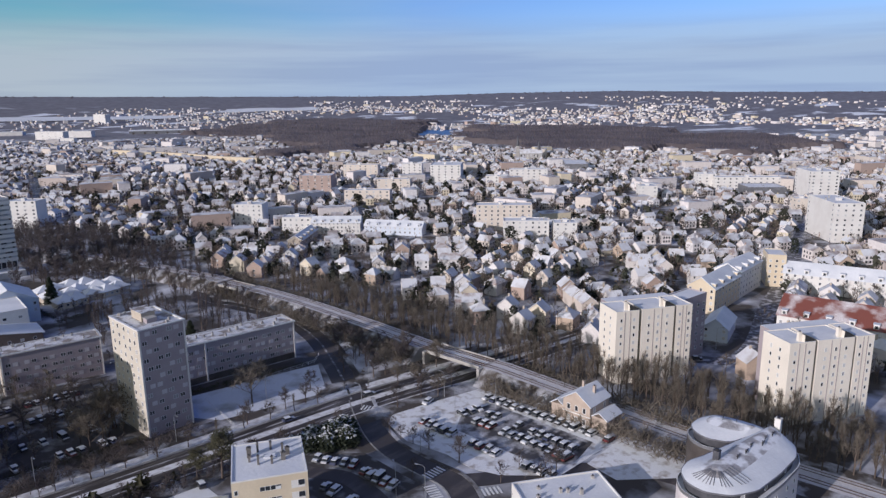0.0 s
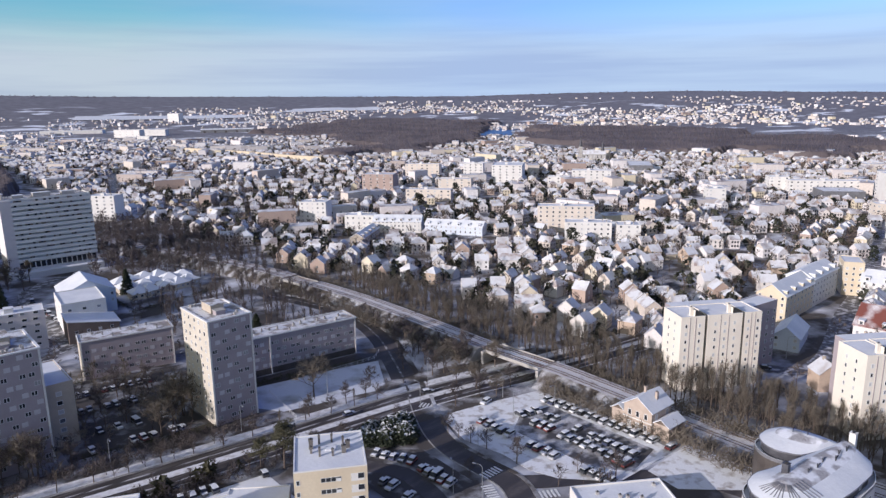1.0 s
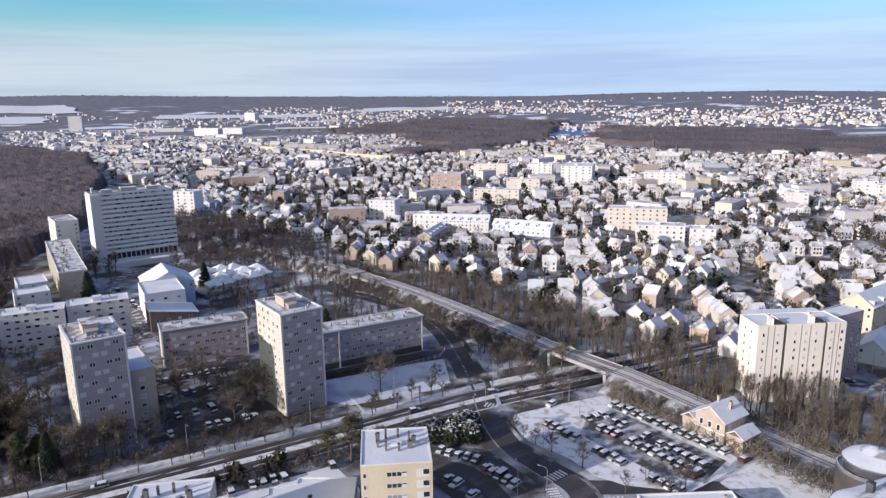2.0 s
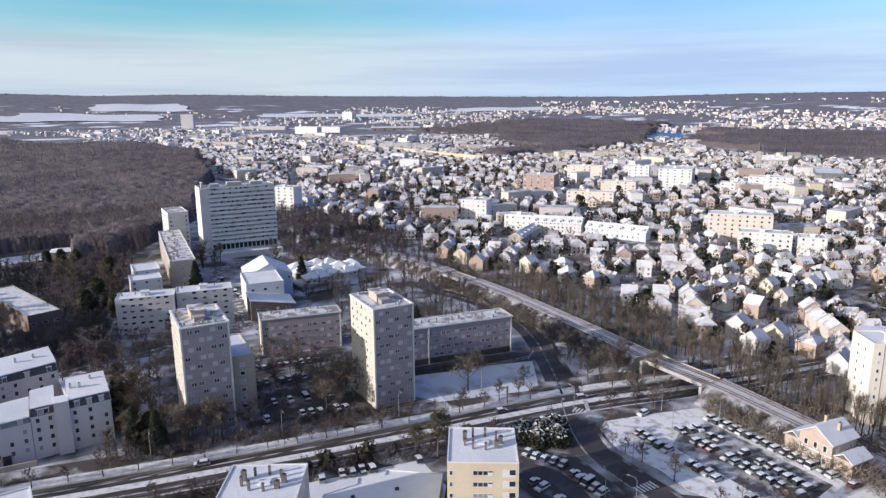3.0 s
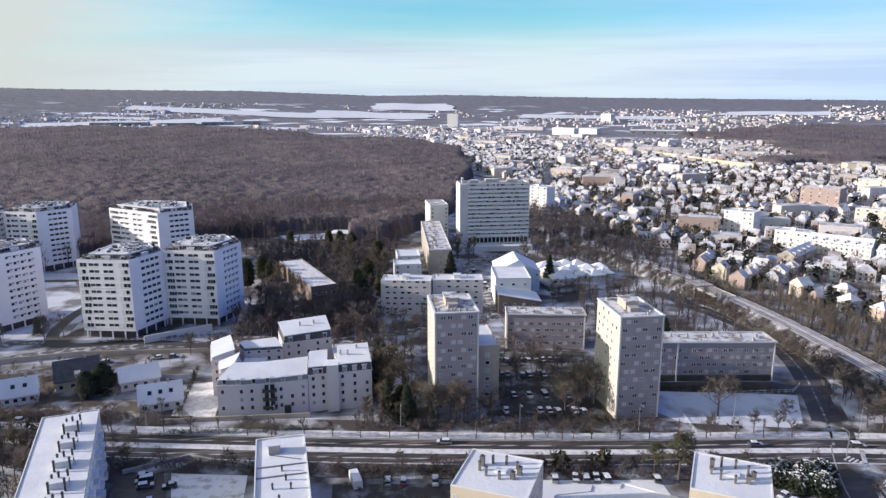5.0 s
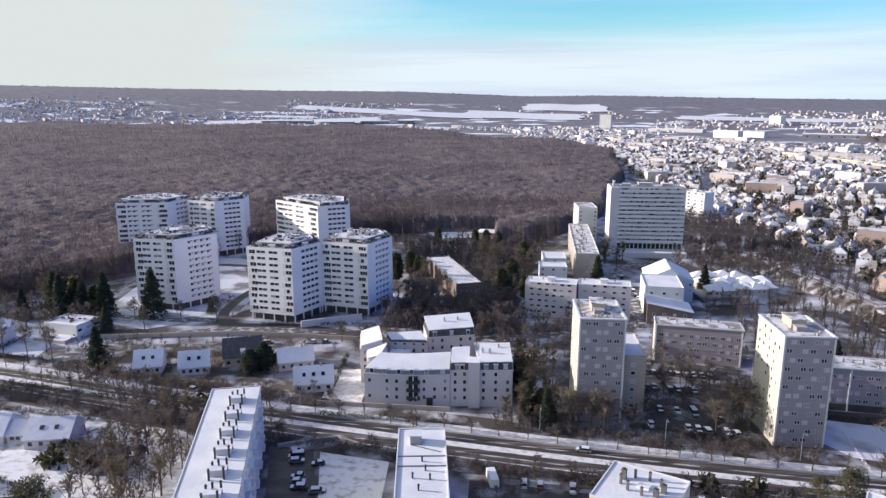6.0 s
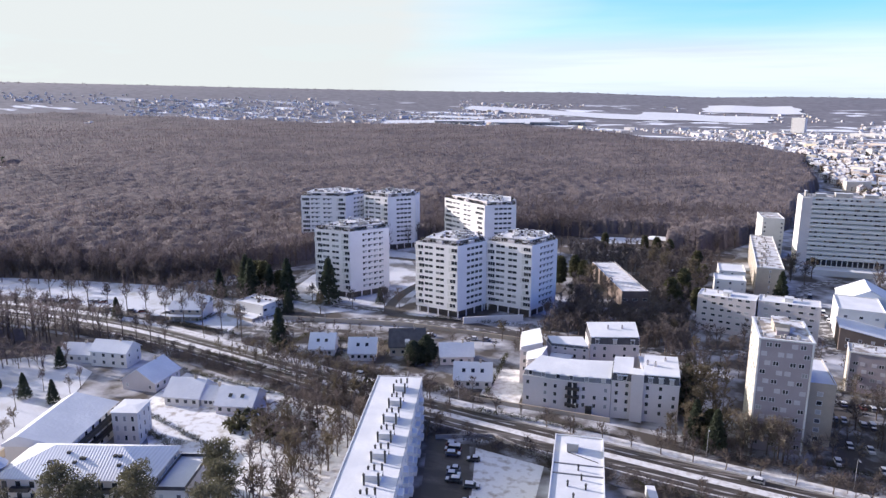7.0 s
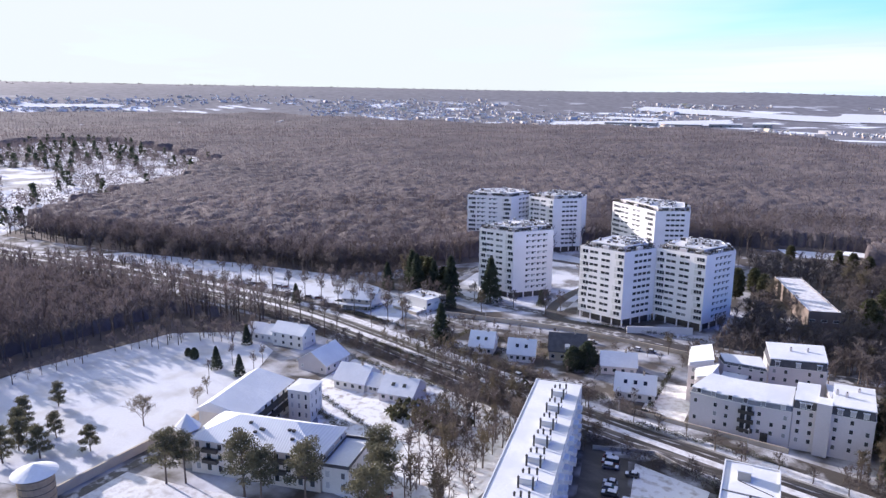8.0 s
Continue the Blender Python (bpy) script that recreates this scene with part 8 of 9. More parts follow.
scatter("park_conifers", "dark conifers dotted over the snowy park", grid_spots(wrng, -1700, -545, 215, 980, 17, lambda x, y: inside(x, y, PARK) and wrng.random() < 0.1 and not inside(x, y, ((-1070, 490), (-917, 486), (-740, 387), (-722, 325)))), PARK_FIR, [bark, needle], None, "trees", 0.7, 1.25, 13)
scatter("park_trees", "bare trees scattered over the snowy park", grid_spots(wrng, -1700, -545, 215, 980, 13, lambda x, y: inside(x, y, PARK) and wrng.random() < 0.6 and not inside(x, y, ((-1070, 490), (-917, 486), (-740, 387), (-722, 325)))), TINY_PARK, [bark, forest_twig], None, "trees", 0.7, 1.25, 23)
scatter("hedge", "dark hedges and shrubs in the gardens", [(-118 + wrng.uniform(-14, 14), 166 + wrng.uniform(-6, 6)) for k in range(40)] + [(-100 + wrng.uniform(-8, 8), 206 + wrng.uniform(-5, 5)) for k in range(16)] + [(wrng.uniform(40, 70), wrng.uniform(163.5, 167)) for k in range(16)], SHRUB, [bark, hedge_leaf], None, "shrubs", 0.4, 0.9, 11)


def thicket(poly, step, kinds, tw, lo, hi):
    """Bare trees and shrubs all over a patch of ground."""
    xs, ys = [p[0] for p in poly], [p[1] for p in poly]
    spots = grid_spots(wrng, min(xs), max(xs), min(ys), max(ys), step, lambda x, y: inside(x, y, poly) and not inside(x, y, ((-34, 316), (-6, 322), (-30, 404), (-58, 396))) and not inside(x, y, ((-62, 486), (-8, 494), (4, 526), (-64, 520))))
    scatter("thicket", "thicket of bare trees and shrubs between buildings", spots, kinds, [bark, tw], None, "trees", lo, hi, int(abs(xs[0]) + 3 * abs(ys[0])) % 997)


thicket(((-60, 262), (-40, 280), (6, 272), (6, 300), (2, 345), (12, 352), (14, 410), (30, 446), (-36, 452), (-84, 460), (-96, 450), (-64, 440), (-50, 340), (-48, 300)), 6.0, THICK, twig, 0.75, 1.15)
thicket(((54, 380), (64, 440), (62, 446), (54, 478), (53, 380)), 6.0, THICK, twig, 0.5, 0.8)
thicket(((2, 200), (17, 200), (17, 250), (2, 262), (2, 236)), 4.4, THICK, twig_olive, 0.55, 0.9)
thicket(((-121, 158), (-96, 122), (-84, 124), (-88, 160), (-84, 184), (-92, 196), (-118, 198)), 5.2, THICK, twig, 0.6, 0.95)
thicket(((-176, 214), (-120, 205), (-80, 199), (-82, 208), (-120, 219), (-150, 228)), 5.5, THICK, twig_olive, 0.4, 0.7)
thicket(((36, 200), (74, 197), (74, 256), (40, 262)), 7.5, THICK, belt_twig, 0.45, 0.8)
thicket(((-12, 150), (14, 150), (30, 168), (62, 164), (78, 156), (90, 152), (90, 160), (-12, 172)), 5.5, THICK, twig, 0.3, 0.5)
thicket(((150, 176), (172, 172), (171, 224), (164, 226), (156, 204)), 7.5, THICK, twig, 0.45, 0.75)
thicket(((-230, 262), (-172, 270), (-182, 300), (-230, 330), (-262, 270)), 7.5, THICK, twig, 0.7, 1.0)
thicket(((-150, 345), (-100, 345), (-90, 400), (-150, 410)), 11.0, THICK, twig, 0.6, 0.9)
thicket(((120, 88), (146, 88), (140, 98), (128, 108)), 7.0, THICK, twig, 0.4, 0.6)
thicket(((44, 164.5), (80, 158), (104, 152), (104, 160), (44, 170)), 4.2, THICK, twig, 0.28, 0.5)
# trees out of view, added to throw long shadows over the meadow
thicket(((-300, 30), (-240, 40), (-240, 84), (-262, 104), (-300, 100)), 6.0, THICK, forest_twig, 0.9, 1.25)
thicket(((-430, 262), (-324, 286), (-262, 294), (-228, 330), (-226, 350), (-262, 312), (-324, 300), (-430, 278)), 5.0, THICK, twig, 0.8, 1.2)
thicket(((-128, 203), (-66, 190), (-64, 198), (-126, 211)), 3.8, THICK, twig, 0.32, 0.48)
thicket(((-190, 206), (-128, 194), (-100, 188), (-66, 182), (-66, 188), (-128, 201), (-190, 212)), 5.0, THICK, twig, 0.35, 0.6)
thicket(((60, 200), (75, 196), (75, 212), (64, 212)), 5.5, THICK, belt_twig, 0.8, 1.05)
thicket(((16, 196), (36, 192), (36, 202), (18, 203)), 4.5, THICK, belt_twig, 0.6, 0.85)
thicket(((164, 176), (172, 176), (174, 300), (166, 300), (170, 260), (166, 230)), 5.5, THICK, twig, 0.4, 0.75)
thicket(((-260, 70), (-262, 160), (-232, 190), (-214, 190), (-214, 184), (-238, 176), (-255, 150), (-254, 80)), 5.5, THICK, forest_twig, 0.5, 0.9)
thicket(((-180, 240), (-112, 252), (-60, 256), (-60, 266), (-112, 266), (-180, 256)), 6.5, THICK, twig, 0.3, 0.5)
thicket(((97, 405), (112, 384), (179, 381), (198, 479), (161, 600), (118, 560), (118, 470)), 8.5, THICK, twig, 0.8, 1.1)
thicket(((-8, 196), (18, 192), (18, 202), (0, 206)), 3.6, THICK, twig, 0.4, 0.6)
thicket(((34, 184), (74, 178), (74, 192), (36, 198)), 4.6, THICK, twig, 0.3, 0.5)
thicket(((-4, 262), (30, 250), (34, 300), (2, 305)), 7.0, THICK, twig, 0.6, 0.9)
thicket(((-60, 284), (-30, 290), (-30, 330), (-52, 340)), 6.0, THICK, twig, 0.8, 1.1)
thicket(((-26, 276), (6, 272), (4, 330), (-12, 332)), 6.5, THICK, twig, 0.8, 1.1)
thicket(((-176, 236), (-120, 224), (-70, 206), (-60, 212), (-70, 226), (-120, 250), (-165, 262)), 9.0, THICK, twig, 0.3, 0.55)
thicket(((-120, 184), (-70, 176), (-64, 190), (-120, 200)), 5.0, THICK, twig_olive, 0.4, 0.65)
thicket(((88, 214), (98, 208), (100, 218), (90, 219)), 5.0, THICK, twig, 0.4, 0.6)
thicket(((34, 264), (56, 270), (92, 262), (118, 250), (118, 300), (96, 300), (86, 300), (60, 298), (36, 300)), 9.0, THICK, twig, 0.4, 0.75)
thicket(((92, 315), (110, 320), (112, 345), (96, 345)), 8.0, THICK, twig, 0.4, 0.75)
thicket(((200, 420), (260, 440), (330, 700), (420, 1000), (330, 1000), (240, 760), (190, 580)), 17.0, GARDEN, twig, 0.9, 1.4)
thicket(((220, 200), (250, 180), (300, 330), (300, 420), (220, 380)), 13.0, GARDEN, twig, 0.8, 1.3)
thicket(((122, 170), (150, 166), (168, 160), (166, 176), (130, 182)), 9.0, THICK, twig, 0.25, 0.4)


hedge_spots = []


def hedge(*ends):
    """Hedge plants along straight lines, given as four numbers a line."""
    for ax, ay, bx, by in zip(*[iter(ends)] * 4):
        n = max(2, int(math.hypot(bx - ax, by - ay) / 1.1))
        hedge_spots.extend((ax + (bx - ax) * k / n + wrng.uniform(-0.4, 0.4), ay + (by - ay) * k / n + wrng.uniform(-0.4, 0.4)) for k in range(n + 1) if wrng.random() < 0.9)


hedge(-176, 214, -120, 204, -66, 200, -20, 198, -172, 196, -126, 190, -134, 190, -130, 168, -124, 190, -122, 170, -156, 192, -152, 184)
hedge(-168, 166, -124, 150, -160, 158, -128, 142, -150, 152, -136, 150, -145, 244, -110, 250, -128, 226, -124, 244, -110, 236, -106, 252)
hedge(-90, 230, -92, 250, -152, 222, -150, 246, -62, 214, -64, 252, -120, 219, -76, 211, -215, 240, -180, 238, -206, 246, -204, 262)
hedge(-240, 262, -196, 274, -110, 286, -60, 290, -52, 262, -2, 258, 0, 262, 10, 240, 38, 198, 74, 192, 96, 212.5, 122, 207.5, 124, 206.5, 140, 204)
hedge(40, 258, 54, 256, 36, 167, 68, 162.5, -10, 172, 34, 166, 70, 300, 84, 340, 96, 330, 140, 340, 96, 336, 94, 380)
hedge(-34, 176, -30, 168)
scatter("garden_hedges", "dark clipped hedges between snowy gardens", hedge_spots, SCRUB, [bark, hedge_leaf], None, "hedges", 0.35, 0.6, 51)
verge_spots = [(x + wrng.uniform(-1, 1), y + wrng.uniform(-1, 1)) for d in (13.0, 15.5, 18.0) for x, y in along(AVENUE, d, 3.4) if -170 < x < 128 and not -58 < x < -2 and not 90 < x < 128]
verge_spots += [(x + wrng.uniform(-1, 1), y + wrng.uniform(-1, 1)) for d in (-9.0, -11.0, -13.0) for x, y in along(AVENUE, d, 2.8) if -260 < x < 112]
scatter("verge_scrub", "low bare scrub along both sides of the avenue", verge_spots, SCRUB, [bark, twig], None, "shrubs", 0.4, 0.9, 50)


def in_wood_floor():
    edge = [(-40, 512), (-82, 500), (-150, 470), (-225, 345), (-267, 292), (-324, 284), (-409, 264), (-700, 225), (-2400, 600), (-2200, 1500), (-1500, 1950), (-1000, 2150), (-560, 2280), (-280, 2130), (-140, 1900), (-20, 1710), (100, 1540), (180, 1430), (204, 1300), (164, 983), (122, 776), (84, 597), (36, 500), (10, 462), (-8, 465)]
    tris = MB()
    tris.face([(x, y, 0.05) for x, y in edge[::-1]])
    solid("forest_floor", tris, [litter], "forest floor of brown leaf litter", "ground", "structure")


in_wood_floor()


# ---- houses near the avenue, one by one ----
def cottage(loc, rot, w, d, eave, ridge, wall, roofm, label, dormers=0, skylights=0):
    root = gabled("house", label, "house", loc, rot, w, d, eave, ridge, wall, roofm, [(0, dict(cols=4 if w > 10 else 3, rows=1 if eave < 5 else 2, w=1.3, h=1.4, z0=1.1, margin=1.6, kind="strip")), (3, dict(cols=2, rows=1 if eave < 5 else 2, w=1.0, h=1.3, z0=1.1, margin=2.0)), (1, dict(cols=2, rows=1 if eave < 5 else 2, w=1.0, h=1.3, z0=1.1, margin=2.0))])
    k = (ridge - eave) / (d / 2)
    for i in range(skylights):
        x = w * (i + 1) / (skylights + 1)
        q = pose(x, d * 0.24, eave + k * d * 0.24 + 0.3, math.degrees(math.atan(k)), 0, 0)
        part("skylight", SKYLIGHT, root, q)
    for i in range(dormers):
        x = w * (i + 0.5) / dormers
        b = MB().box(x - 0.8, x + 0.8, 0.2, 2.6, eave - 0.2, eave + 1.7, 0).gable(x - 0.8, x + 0.8, 0.2, 2.6, eave + 1.7, eave + 2.4, 0.15)
        q = part("dormer", b.mesh("dormer", [white_wall]), root)
        part("window", window_mesh(1.1, 1.2, "strip"), q, pose(x, 0.2, eave + 0.2, 0, 0, 180))
    chimney(root, w * 0.7, d * 0.5, ridge - 0.4, 1.5, 0.7, beige_wall)
    return root


SKYLIGHT = MB().box(-0.6, 0.6, -0.7, 0.7, -0.05, 0.1).mesh("skylight", [pane_dark])
cottage((-210.5, 190, 0), 8, 15, 9, 6.0, 9.0, white_wall, snow, "white two-storey house with snowy roof by the meadow")
cottage((-224.5, 189, 0), 12, 12.5, 8, 3.6, 6.6, white_wall, snow, "low white house wing under smooth snow")
cottage((-170.3, 178, 0), 95, 14, 13, 3.5, 7.8, pale_wall, snow, "gabled house with broad snowy roof")
cottage((-160.4, 171, 0), 10, 12, 12, 3.3, 7.4, white_wall, snow, "long white house under thick snow")
cottage((-148.2, 174, 0), 10, 6.5, 9, 2.8, 5.6, white_wall, snow, "low house wing under thick snow")
cottage((-140.5, 171, 0), 11, 12.2, 12, 3.3, 7.2, pale_wall, snow, "house with two skylights in its snowy roof", 0, 2)
cottage((-137.3, 225.4, 0), 18, 9.6, 11, 3.4, 8.0, white_wall, snow, "small white house with steep snowy roof", 0, 2)
cottage((-120.7, 226.5, 0), 19, 10.4, 9, 3.4, 8.0, white_wall, snow, "small white house with steep snowy roof", 0, 2)
cottage((-107.7, 236.3, 0), 21, 14, 13, 4.0, 9.2, cream_wall, slate, "house with dark slate roof and gabled dormer", 1)
cottage((-85.8, 234.1, 0), 21, 12.7, 10, 3.6, 7.2, pale_wall, snow, "house with long smooth snowy roof")
cottage((-74.3, 215.5, 0), 15, 13, 9.5, 3.4, 8.0, white_wall, snow, "house with skylights in a snowy roof", 0, 3)
porch_house = cottage((-219.8, 244.5, 0), 16, 14.5, 9, 5.4, 8.0, beige_wall, snow, "stone-fronted house with a snowy porch near the avenue")
part("porch_roof", MB().prism([(-1.2, -3.2), (14.8, -3.2), (14.8, 0.0), (-1.2, 0.0)], 2.7, 2.95, 0, 1).mesh("porch_roof", [white_wall, snow]), porch_house)
for k in range(5):
    part("porch_post", MB().box(-1.0 + k * 3.85, -0.8 + k * 3.85, -3.1, -2.9, -0.1, 2.72).mesh("porch_post", [white_wall]), porch_house)
part("end_wall", MB().box(14.5, 14.75, 0.0, 9.0, -0.1, 6.0, 0).mesh("end_wall", [white_wall]), porch_house)
part("rear_wing", MB().box(7.5, 14.4, 9.0, 15.0, -0.1, 5.6, 0).gable(7.5, 14.4, 9.0, 15.0, 5.6, 8.2, 0.3, 0.25, 1).mesh("rear_wing", [white_wall, snow]), porch_house)
part("shed", MB().box(-9.0, -1.4, -1.0, 2.0, -0.1, 2.4, 0, 1).mesh("shed", [dark_cladding_shade, snow]), porch_house)
flat_villa = tower_block("villa", "flat-roofed white villa under snow", (-198.3, 264.5, 0), -11, rect(17.0, 13.0), 5.6, white_wall, [(0, dict(cols=2, rows=1, z0=0.9, w=1.2)), (1, dict(cols=3, rows=1, z0=2.9, w=2.4))], category="house")
for k in range(7):
    x, y = random.uniform(1.5, 15.0), random.uniform(1.5, 11.0)
    part("roof_planter", MB().box(x, x + random.uniform(0.6, 1.8), y, y + 0.8, 5.6, 6.1, 0).mesh("roof_planter", [dark_cladding_shade]), flat_villa)
part("terrace", MB().box(0.5, 16.5, -6.5, 0.0, -0.1, 1.4, 0, 1).mesh("terrace", [beige_wall, snow]), flat_villa)
for a, bb, h, label in ((( -175, 262), (-112, 273), 2.0, "long low wall along the residential street"), ((-112, 273), (-58, 270), 1.8, "long low wall along the residential street"), ((-66, 208), (-20, 206.5), 1.6, "low wall in front of the apartment house")):
    ribbon("garden_wall", [a, ((a[0] + bb[0]) / 2, (a[1] + bb[1]) / 2), bb], -0.2, 0.2, h, beige_wall, label, "wall", h + 0.2)


# ---- cars ----
def car(kind):
    l, w, h = ((4.1, 1.75, 1.45), (4.5, 1.8, 1.5), (3.8, 1.7, 1.5), (4.9, 1.95, 2.0))[kind]
    root = thing("car", (0, 0, -500), 0, "parked car with snow on its roof and bonnet", "car", "parked cars")
    hl, hw, z0, belt = l / 2, w / 2, 0.32, 0.88
    b = MB()
    side = [(-hl, z0), (hl, z0), (hl, belt - 0.12), (hl - 0.9, belt), (-hl + 0.25, belt), (-hl, belt - 0.1)]
    k = len(b.v)
    for y, s in ((-hw, 1), (hw, 1)):
        b.v.extend([(x, y * (0.97 if z > 0.8 else 1), z) for x, z in side])
    n = len(side)
    for i in range(n):
        j = (i + 1) % n
        b.f.append((k + j, k + i, k + n + i, k + n + j))
        b.m.append(0)
    b.f.append(tuple(k + i for i in range(n)))
    b.f.append(tuple(k + n + i for i in reversed(range(n))))
    b.m.extend((0, 0))
    part("body", b.mesh("body", [car_paint]), root)
    front, rear = (hl - 1.0, -hl + 0.35) if kind != 3 else (hl - 0.7, -hl + 0.1)
    lo = [(rear, -hw * 0.95), (front, -hw * 0.95), (front, hw * 0.95), (rear, hw * 0.95)]
    hi = [(rear + 0.45, -hw * 0.78), (front - 0.75, -hw * 0.78), (front - 0.75, hw * 0.78), (rear + 0.45, hw * 0.78)]
    c = MB()
    for i in range(4):
        j = (i + 1) % 4
        c.face([(*lo[i], belt), (*lo[j], belt), (*hi[j], h - 0.05), (*hi[i], h - 0.05)])
    part("glasshouse", c.mesh("glasshouse", [pane_dark]), root)
    part("snow_cover", MB().prism([(x * 1.12, y * 1.08) for x, y in hi], h - 0.1, h + 0.06).mesh("snow_cover", [snow]), root, None, "snow on the roof")
    part("bonnet_snow", MB().box(hl - 1.0, hl - 0.15, -hw * 0.85, hw * 0.85, belt - 0.1, belt + 0.03, 0).mesh("bonnet_snow", [snow]), root, None, "snow on the bonnet")
    for x in (-hl + 0.8, hl - 0.8):
        for y in (-hw, hw - 0.2):
            part("wheel", WHEEL, root, Matrix.Translation((x, y, 0.32)))
    return root


def wheel_mesh():
    b, n = MB(), 10
    for y in (0.0, 0.2):
        b.v.extend([(0.32 * math.cos(2 * math.pi * i / n), y, 0.32 * math.sin(2 * math.pi * i / n)) for i in range(n)])
    for i in range(n):
        j = (i + 1) % n
        b.f.append((i, j, n + j, n + i))
        b.m.append(0)
    b.f.extend((tuple(range(n)), tuple(range(2 * n - 1, n - 1, -1))))
    b.m.extend((0, 0))
    return b.mesh("wheel", [tyre])


WHEEL = wheel_mesh()
CARS = [car(k) for k in range(4)]
crng = random.Random(17)


def park(x, y, turn, z=0.14):
    copy_thing(crng.choice((CARS[0], CARS[0], CARS[1], CARS[2], CARS[3]) if crng.random() < 0.3 else CARS[:3]), pose(x, y, z, 0, 0, turn + crng.choice((0, 180)) + crng.uniform(-3, 3)))


def park_row(ax, ay, bx, by, turn, step=2.6, fill=0.8, z=0.14):
    n = int(math.hypot(bx - ax, by - ay) / step)
    for k in range(n + 1):
        if crng.random() < fill:
            park(ax + (bx - ax) * k / max(n, 1), ay + (by - ay) * k / max(n, 1), turn, z)


park_row(163.6, 134, 165.4, 90, -4, 2.75, 0.85)
park_row(154.7, 126, 154.0, 95, -3, 2.6, 0.92)
park_row(148.6, 126, 148.4, 93.5, -3, 2.6, 0.92)
park_row(149.2, 132.8, 154.9, 131.4, 80, 2.7, 0.9)
park_row(137.4, 138, 137.3, 109.5, 3, 2.75, 0.85)
park_row(137.6, 99, 137.8, 91.5, 0, 2.5, 1.0)
park_row(101.6, 144.6, 106.4, 134.6, 25, 2.5, 0.95)
park_row(106.2, 129.5, 106.4, 119, 10, 2.4, 0.95)
park_row(94.6, 131.5, 95.2, 122, 15, 2.5, 0.9)
park_row(40, 214, 66, 210, 92, fill=0.75, z=0.1)
park_row(42, 232, 68, 228, 92, fill=0.8, z=0.1)
park_row(40, 202, 70, 197.5, 92, fill=0.7, z=0.1)
park_row(44, 246, 72, 242, 92, fill=0.6, z=0.1)
park_row(46.5, 160.4, 60.2, 158.6, 82, 2.75, 0.8)
park(73.3, 156.5, 80)
park_row(2.4, 164.7, 14.9, 163.1, 85, 3.2, 0.75)
park_row(-62, 176, -56, 158, 10, fill=0.7)
park_row(-54, 170, -49, 150, 14, 5.5, 0.8)
park_row(-112, 262, -76, 266, 8, 6.0, 0.7, 0.1)
park_row(-258, 247, -228, 252, 20, 5.5, 0.7)
park_row(-302, 249, -270, 256, 20, 2.8, 0.8)
park_row(66, 330, 64, 390, 85, 5.5, 0.8, 0.1)
park_row(232, 112, 246, 92, -60, 5.5, 0.8, 0.1)
park_row(-104, 126, -112, 132, 40, 3.2, 0.8, 0.1)
for x, y, turn in ((110, 170.5, -9), (139, 166, -15), (148, 147, 10), (20, 184, -9), (-110, 215, -10)):
    park(x, y, turn, 0.08)
for c in CARS:
    for o in (*c.children_recursive, c):
        bpy.data.objects.remove(o)


# ---- street lamps and small things ----
def street_lamp(x, y, turn, h=9.0):
    root = thing("street_lamp", (x, y, 0), turn, "tall galvanised street lamp with curved arm", "street lamp", "street lamps")
    part("pole", MB().cyl(0, 0, -0.2, h - 0.8, 0.11, 0.07, n=8).mesh("pole", [metal_pale]), root)
    arm = part("arm", MB().bar((0, 0, h - 0.85), (0.5, 0, h - 0.15), 0.07, 0.06).bar((0.5, 0, h - 0.15), (1.9, 0, h), 0.06, 0.05).mesh("arm", [metal_pale]), root)
    part("lantern", MB().box(1.8, 2.6, -0.16, 0.16, h - 0.06, h + 0.1, 0).mesh("lantern", [metal_pale]), arm)


for x, y, turn in ((104.2, 115.3, 60), (130, 159, 100), (109, 109.7, 120), (124.1, 126.5, 160), (147.6, 134.5, 250), (146, 174, 250), (160, 128, 180), (155, 146, 90), (112, 186, 270), (80, 184, 270), (44, 189, 270), (8, 194, 270), (-30, 199, 270), (-70, 207, 270), (86, 240, 200), (246, 100, 120), (258, 96, 300), (-180, 240, 270), (-150, 262, 270)):
    street_lamp(x, y, turn)


def crossing(x, y, turn, n=6):
    """White bars of a zebra crossing."""
    root = thing("zebra_crossing", (x, y, 0.085), turn, "worn white zebra crossing bars on wet asphalt", "zebra crossing", kind="structure")
    for k in range(n):
        part("stripe", STRIPE, root, Matrix.Translation((k * 1.1, 0, 0)))


STRIPE = MB().box(0, 0.55, 0, 3.2, -0.03, 0.03).mesh("stripe", [white_frame])
crossing(115.6, 114.4, 0, 6)
crossing(112.2, 106.4, 65, 6)
crossing(118.4, 99.4, -30, 6)
crossing(130, 160, -62, 6)


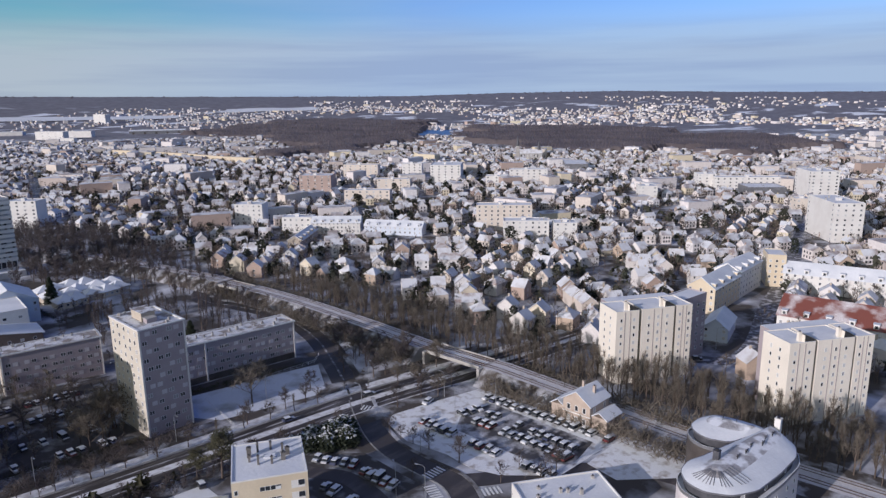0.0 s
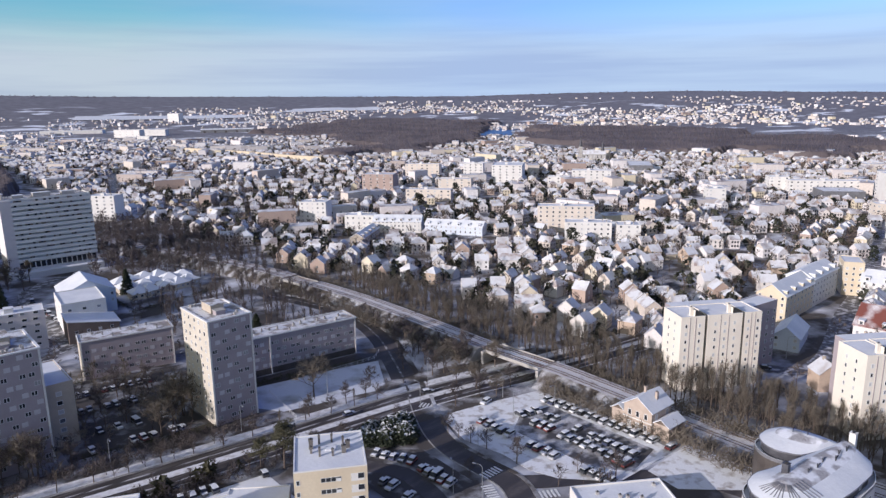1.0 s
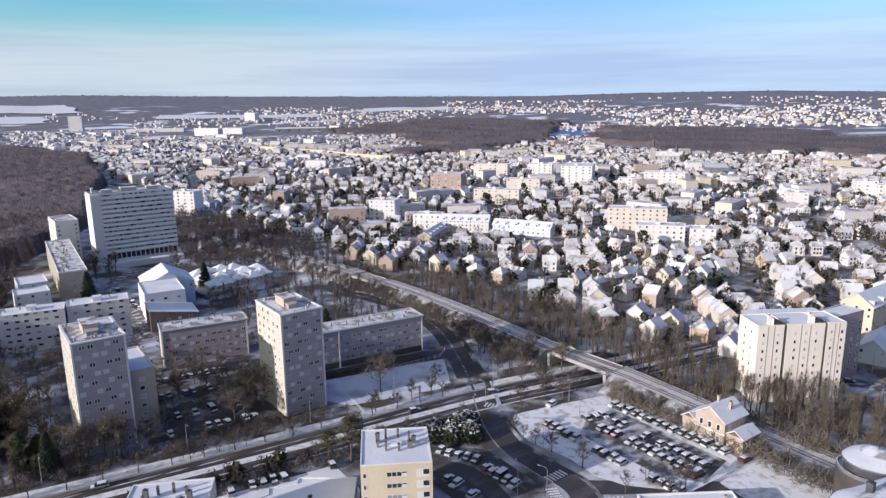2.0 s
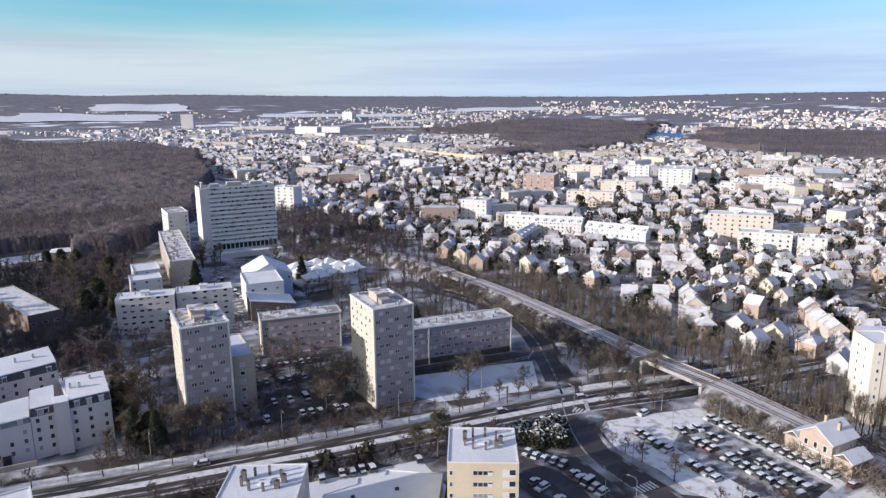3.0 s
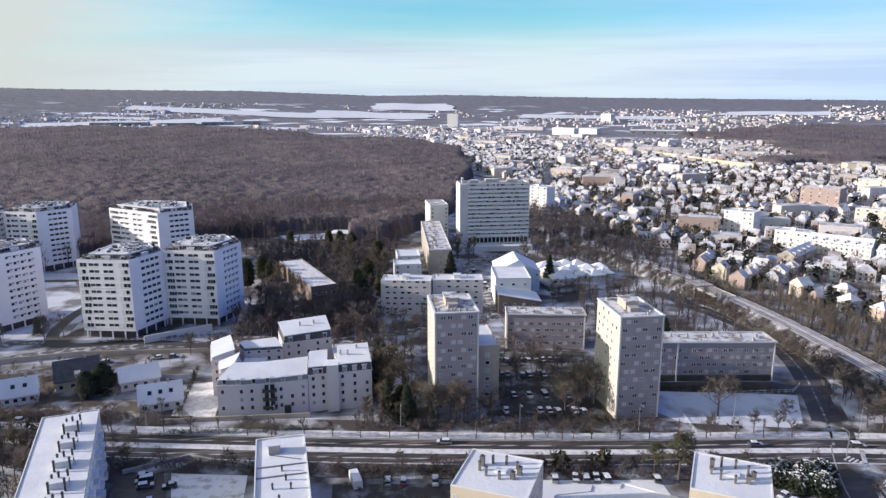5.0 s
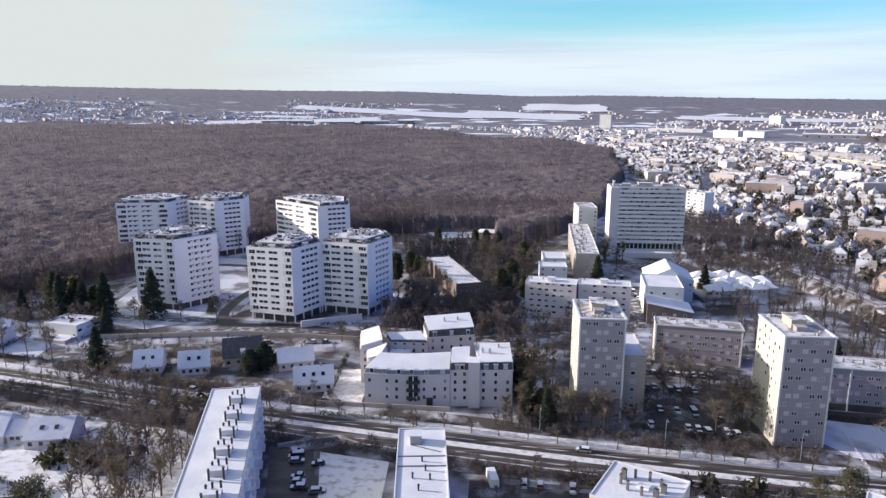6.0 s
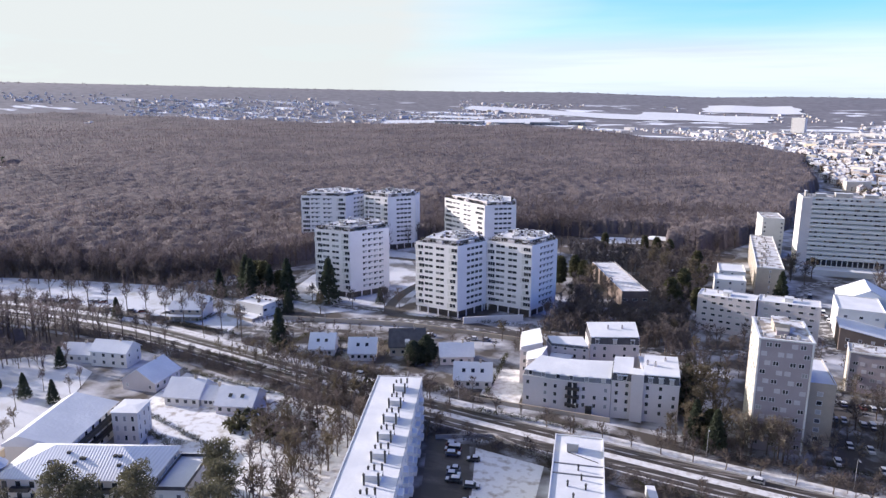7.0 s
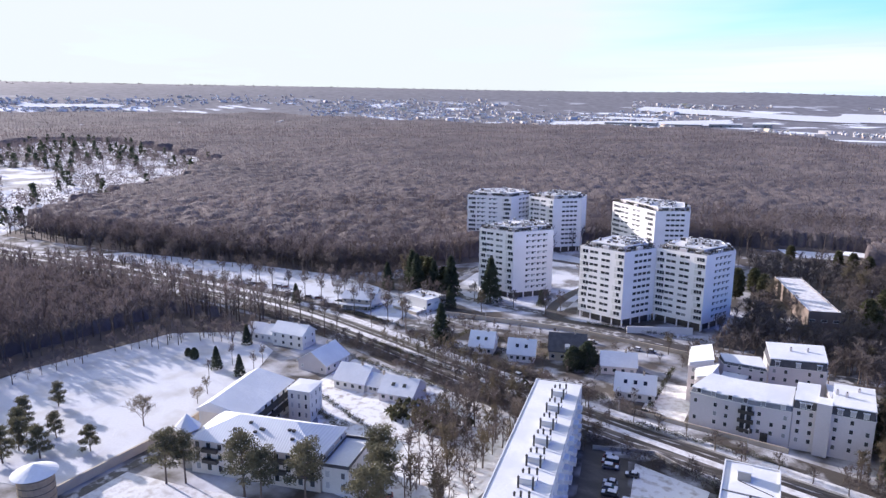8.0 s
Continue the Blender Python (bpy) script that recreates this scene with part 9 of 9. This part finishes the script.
def trailer(x, y, turn):
    """A long box trailer under snow."""
    root = thing("trailer", (x, y, 0.12), turn, "white box trailer with snow on its roof", "trailer")
    part("body", MB().box(-1.15, 1.15, -3.2, 3.2, 0.55, 2.7, 0).mesh("body", [white_frame]), root)
    part("snow_cover", MB().box(-1.1, 1.1, -3.15, 3.15, 2.7, 2.82, 0).mesh("snow_cover", [snow]), root)
    part("chassis", MB().box(-0.5, 0.5, -3.0, 4.4, 0.4, 0.55, 0).mesh("chassis", [metal_dark]), root)
    for wx in (-1.15, 0.95):
        for wy in (-0.9, 0.3):
            part("wheel", WHEEL, root, pose(wx, wy, 0.32, 0, 0, 90) @ Matrix.Translation((0, -0.2, 0)))


trailer(-5.9, 165.1, 12)


def railing(points, h, label):
    """A light steel fence on a low plinth, with posts and two rails."""
    root = thing("fence", (*points[0], 0), 0, label, "fence")
    x0, y0 = points[0]
    for (ax, ay), (bx, by) in zip(points, points[1:]):
        n = max(2, int(math.hypot(bx - ax, by - ay) / 2.5))
        for k in range(n + 1):
            x, y = ax + (bx - ax) * k / n - x0, ay + (by - ay) * k / n - y0
            part("post", POST, root, Matrix.Translation((x, y, 0)))
        for z in (0.55, h):
            part("rail", MB().bar((ax - x0, ay - y0, z), (bx - x0, by - y0, z), 0.05, 0.05).mesh("rail", [white_frame]), root)


POST = MB().box(-0.05, 0.05, -0.05, 0.05, -0.1, 1.35).mesh("post", [white_frame])
railing([(96.4, 179.8), (98.2, 193.5), (99.5, 203)], 1.25, "white railing beside the sloping lawn")
railing([(112, 205), (128.9, 204.2), (144, 203.5), (149.5, 208)], 1.25, "thin railing along the upper edge of the lawn")
for ends, h in ((((-68.3, 178.6), (-60, 182), (-52.3, 185)), 1.3), (((-52.3, 185), (-43, 180.5), (-33, 176.6)), 1.3), (((-33, 176.6), (-29, 178.2), (-26.1, 179.4)), 1.0)):
    ribbon("garden_wall", list(ends), -0.2, 0.2, h, concrete, "low concrete wall round the shaded yard", "wall", h + 0.2)
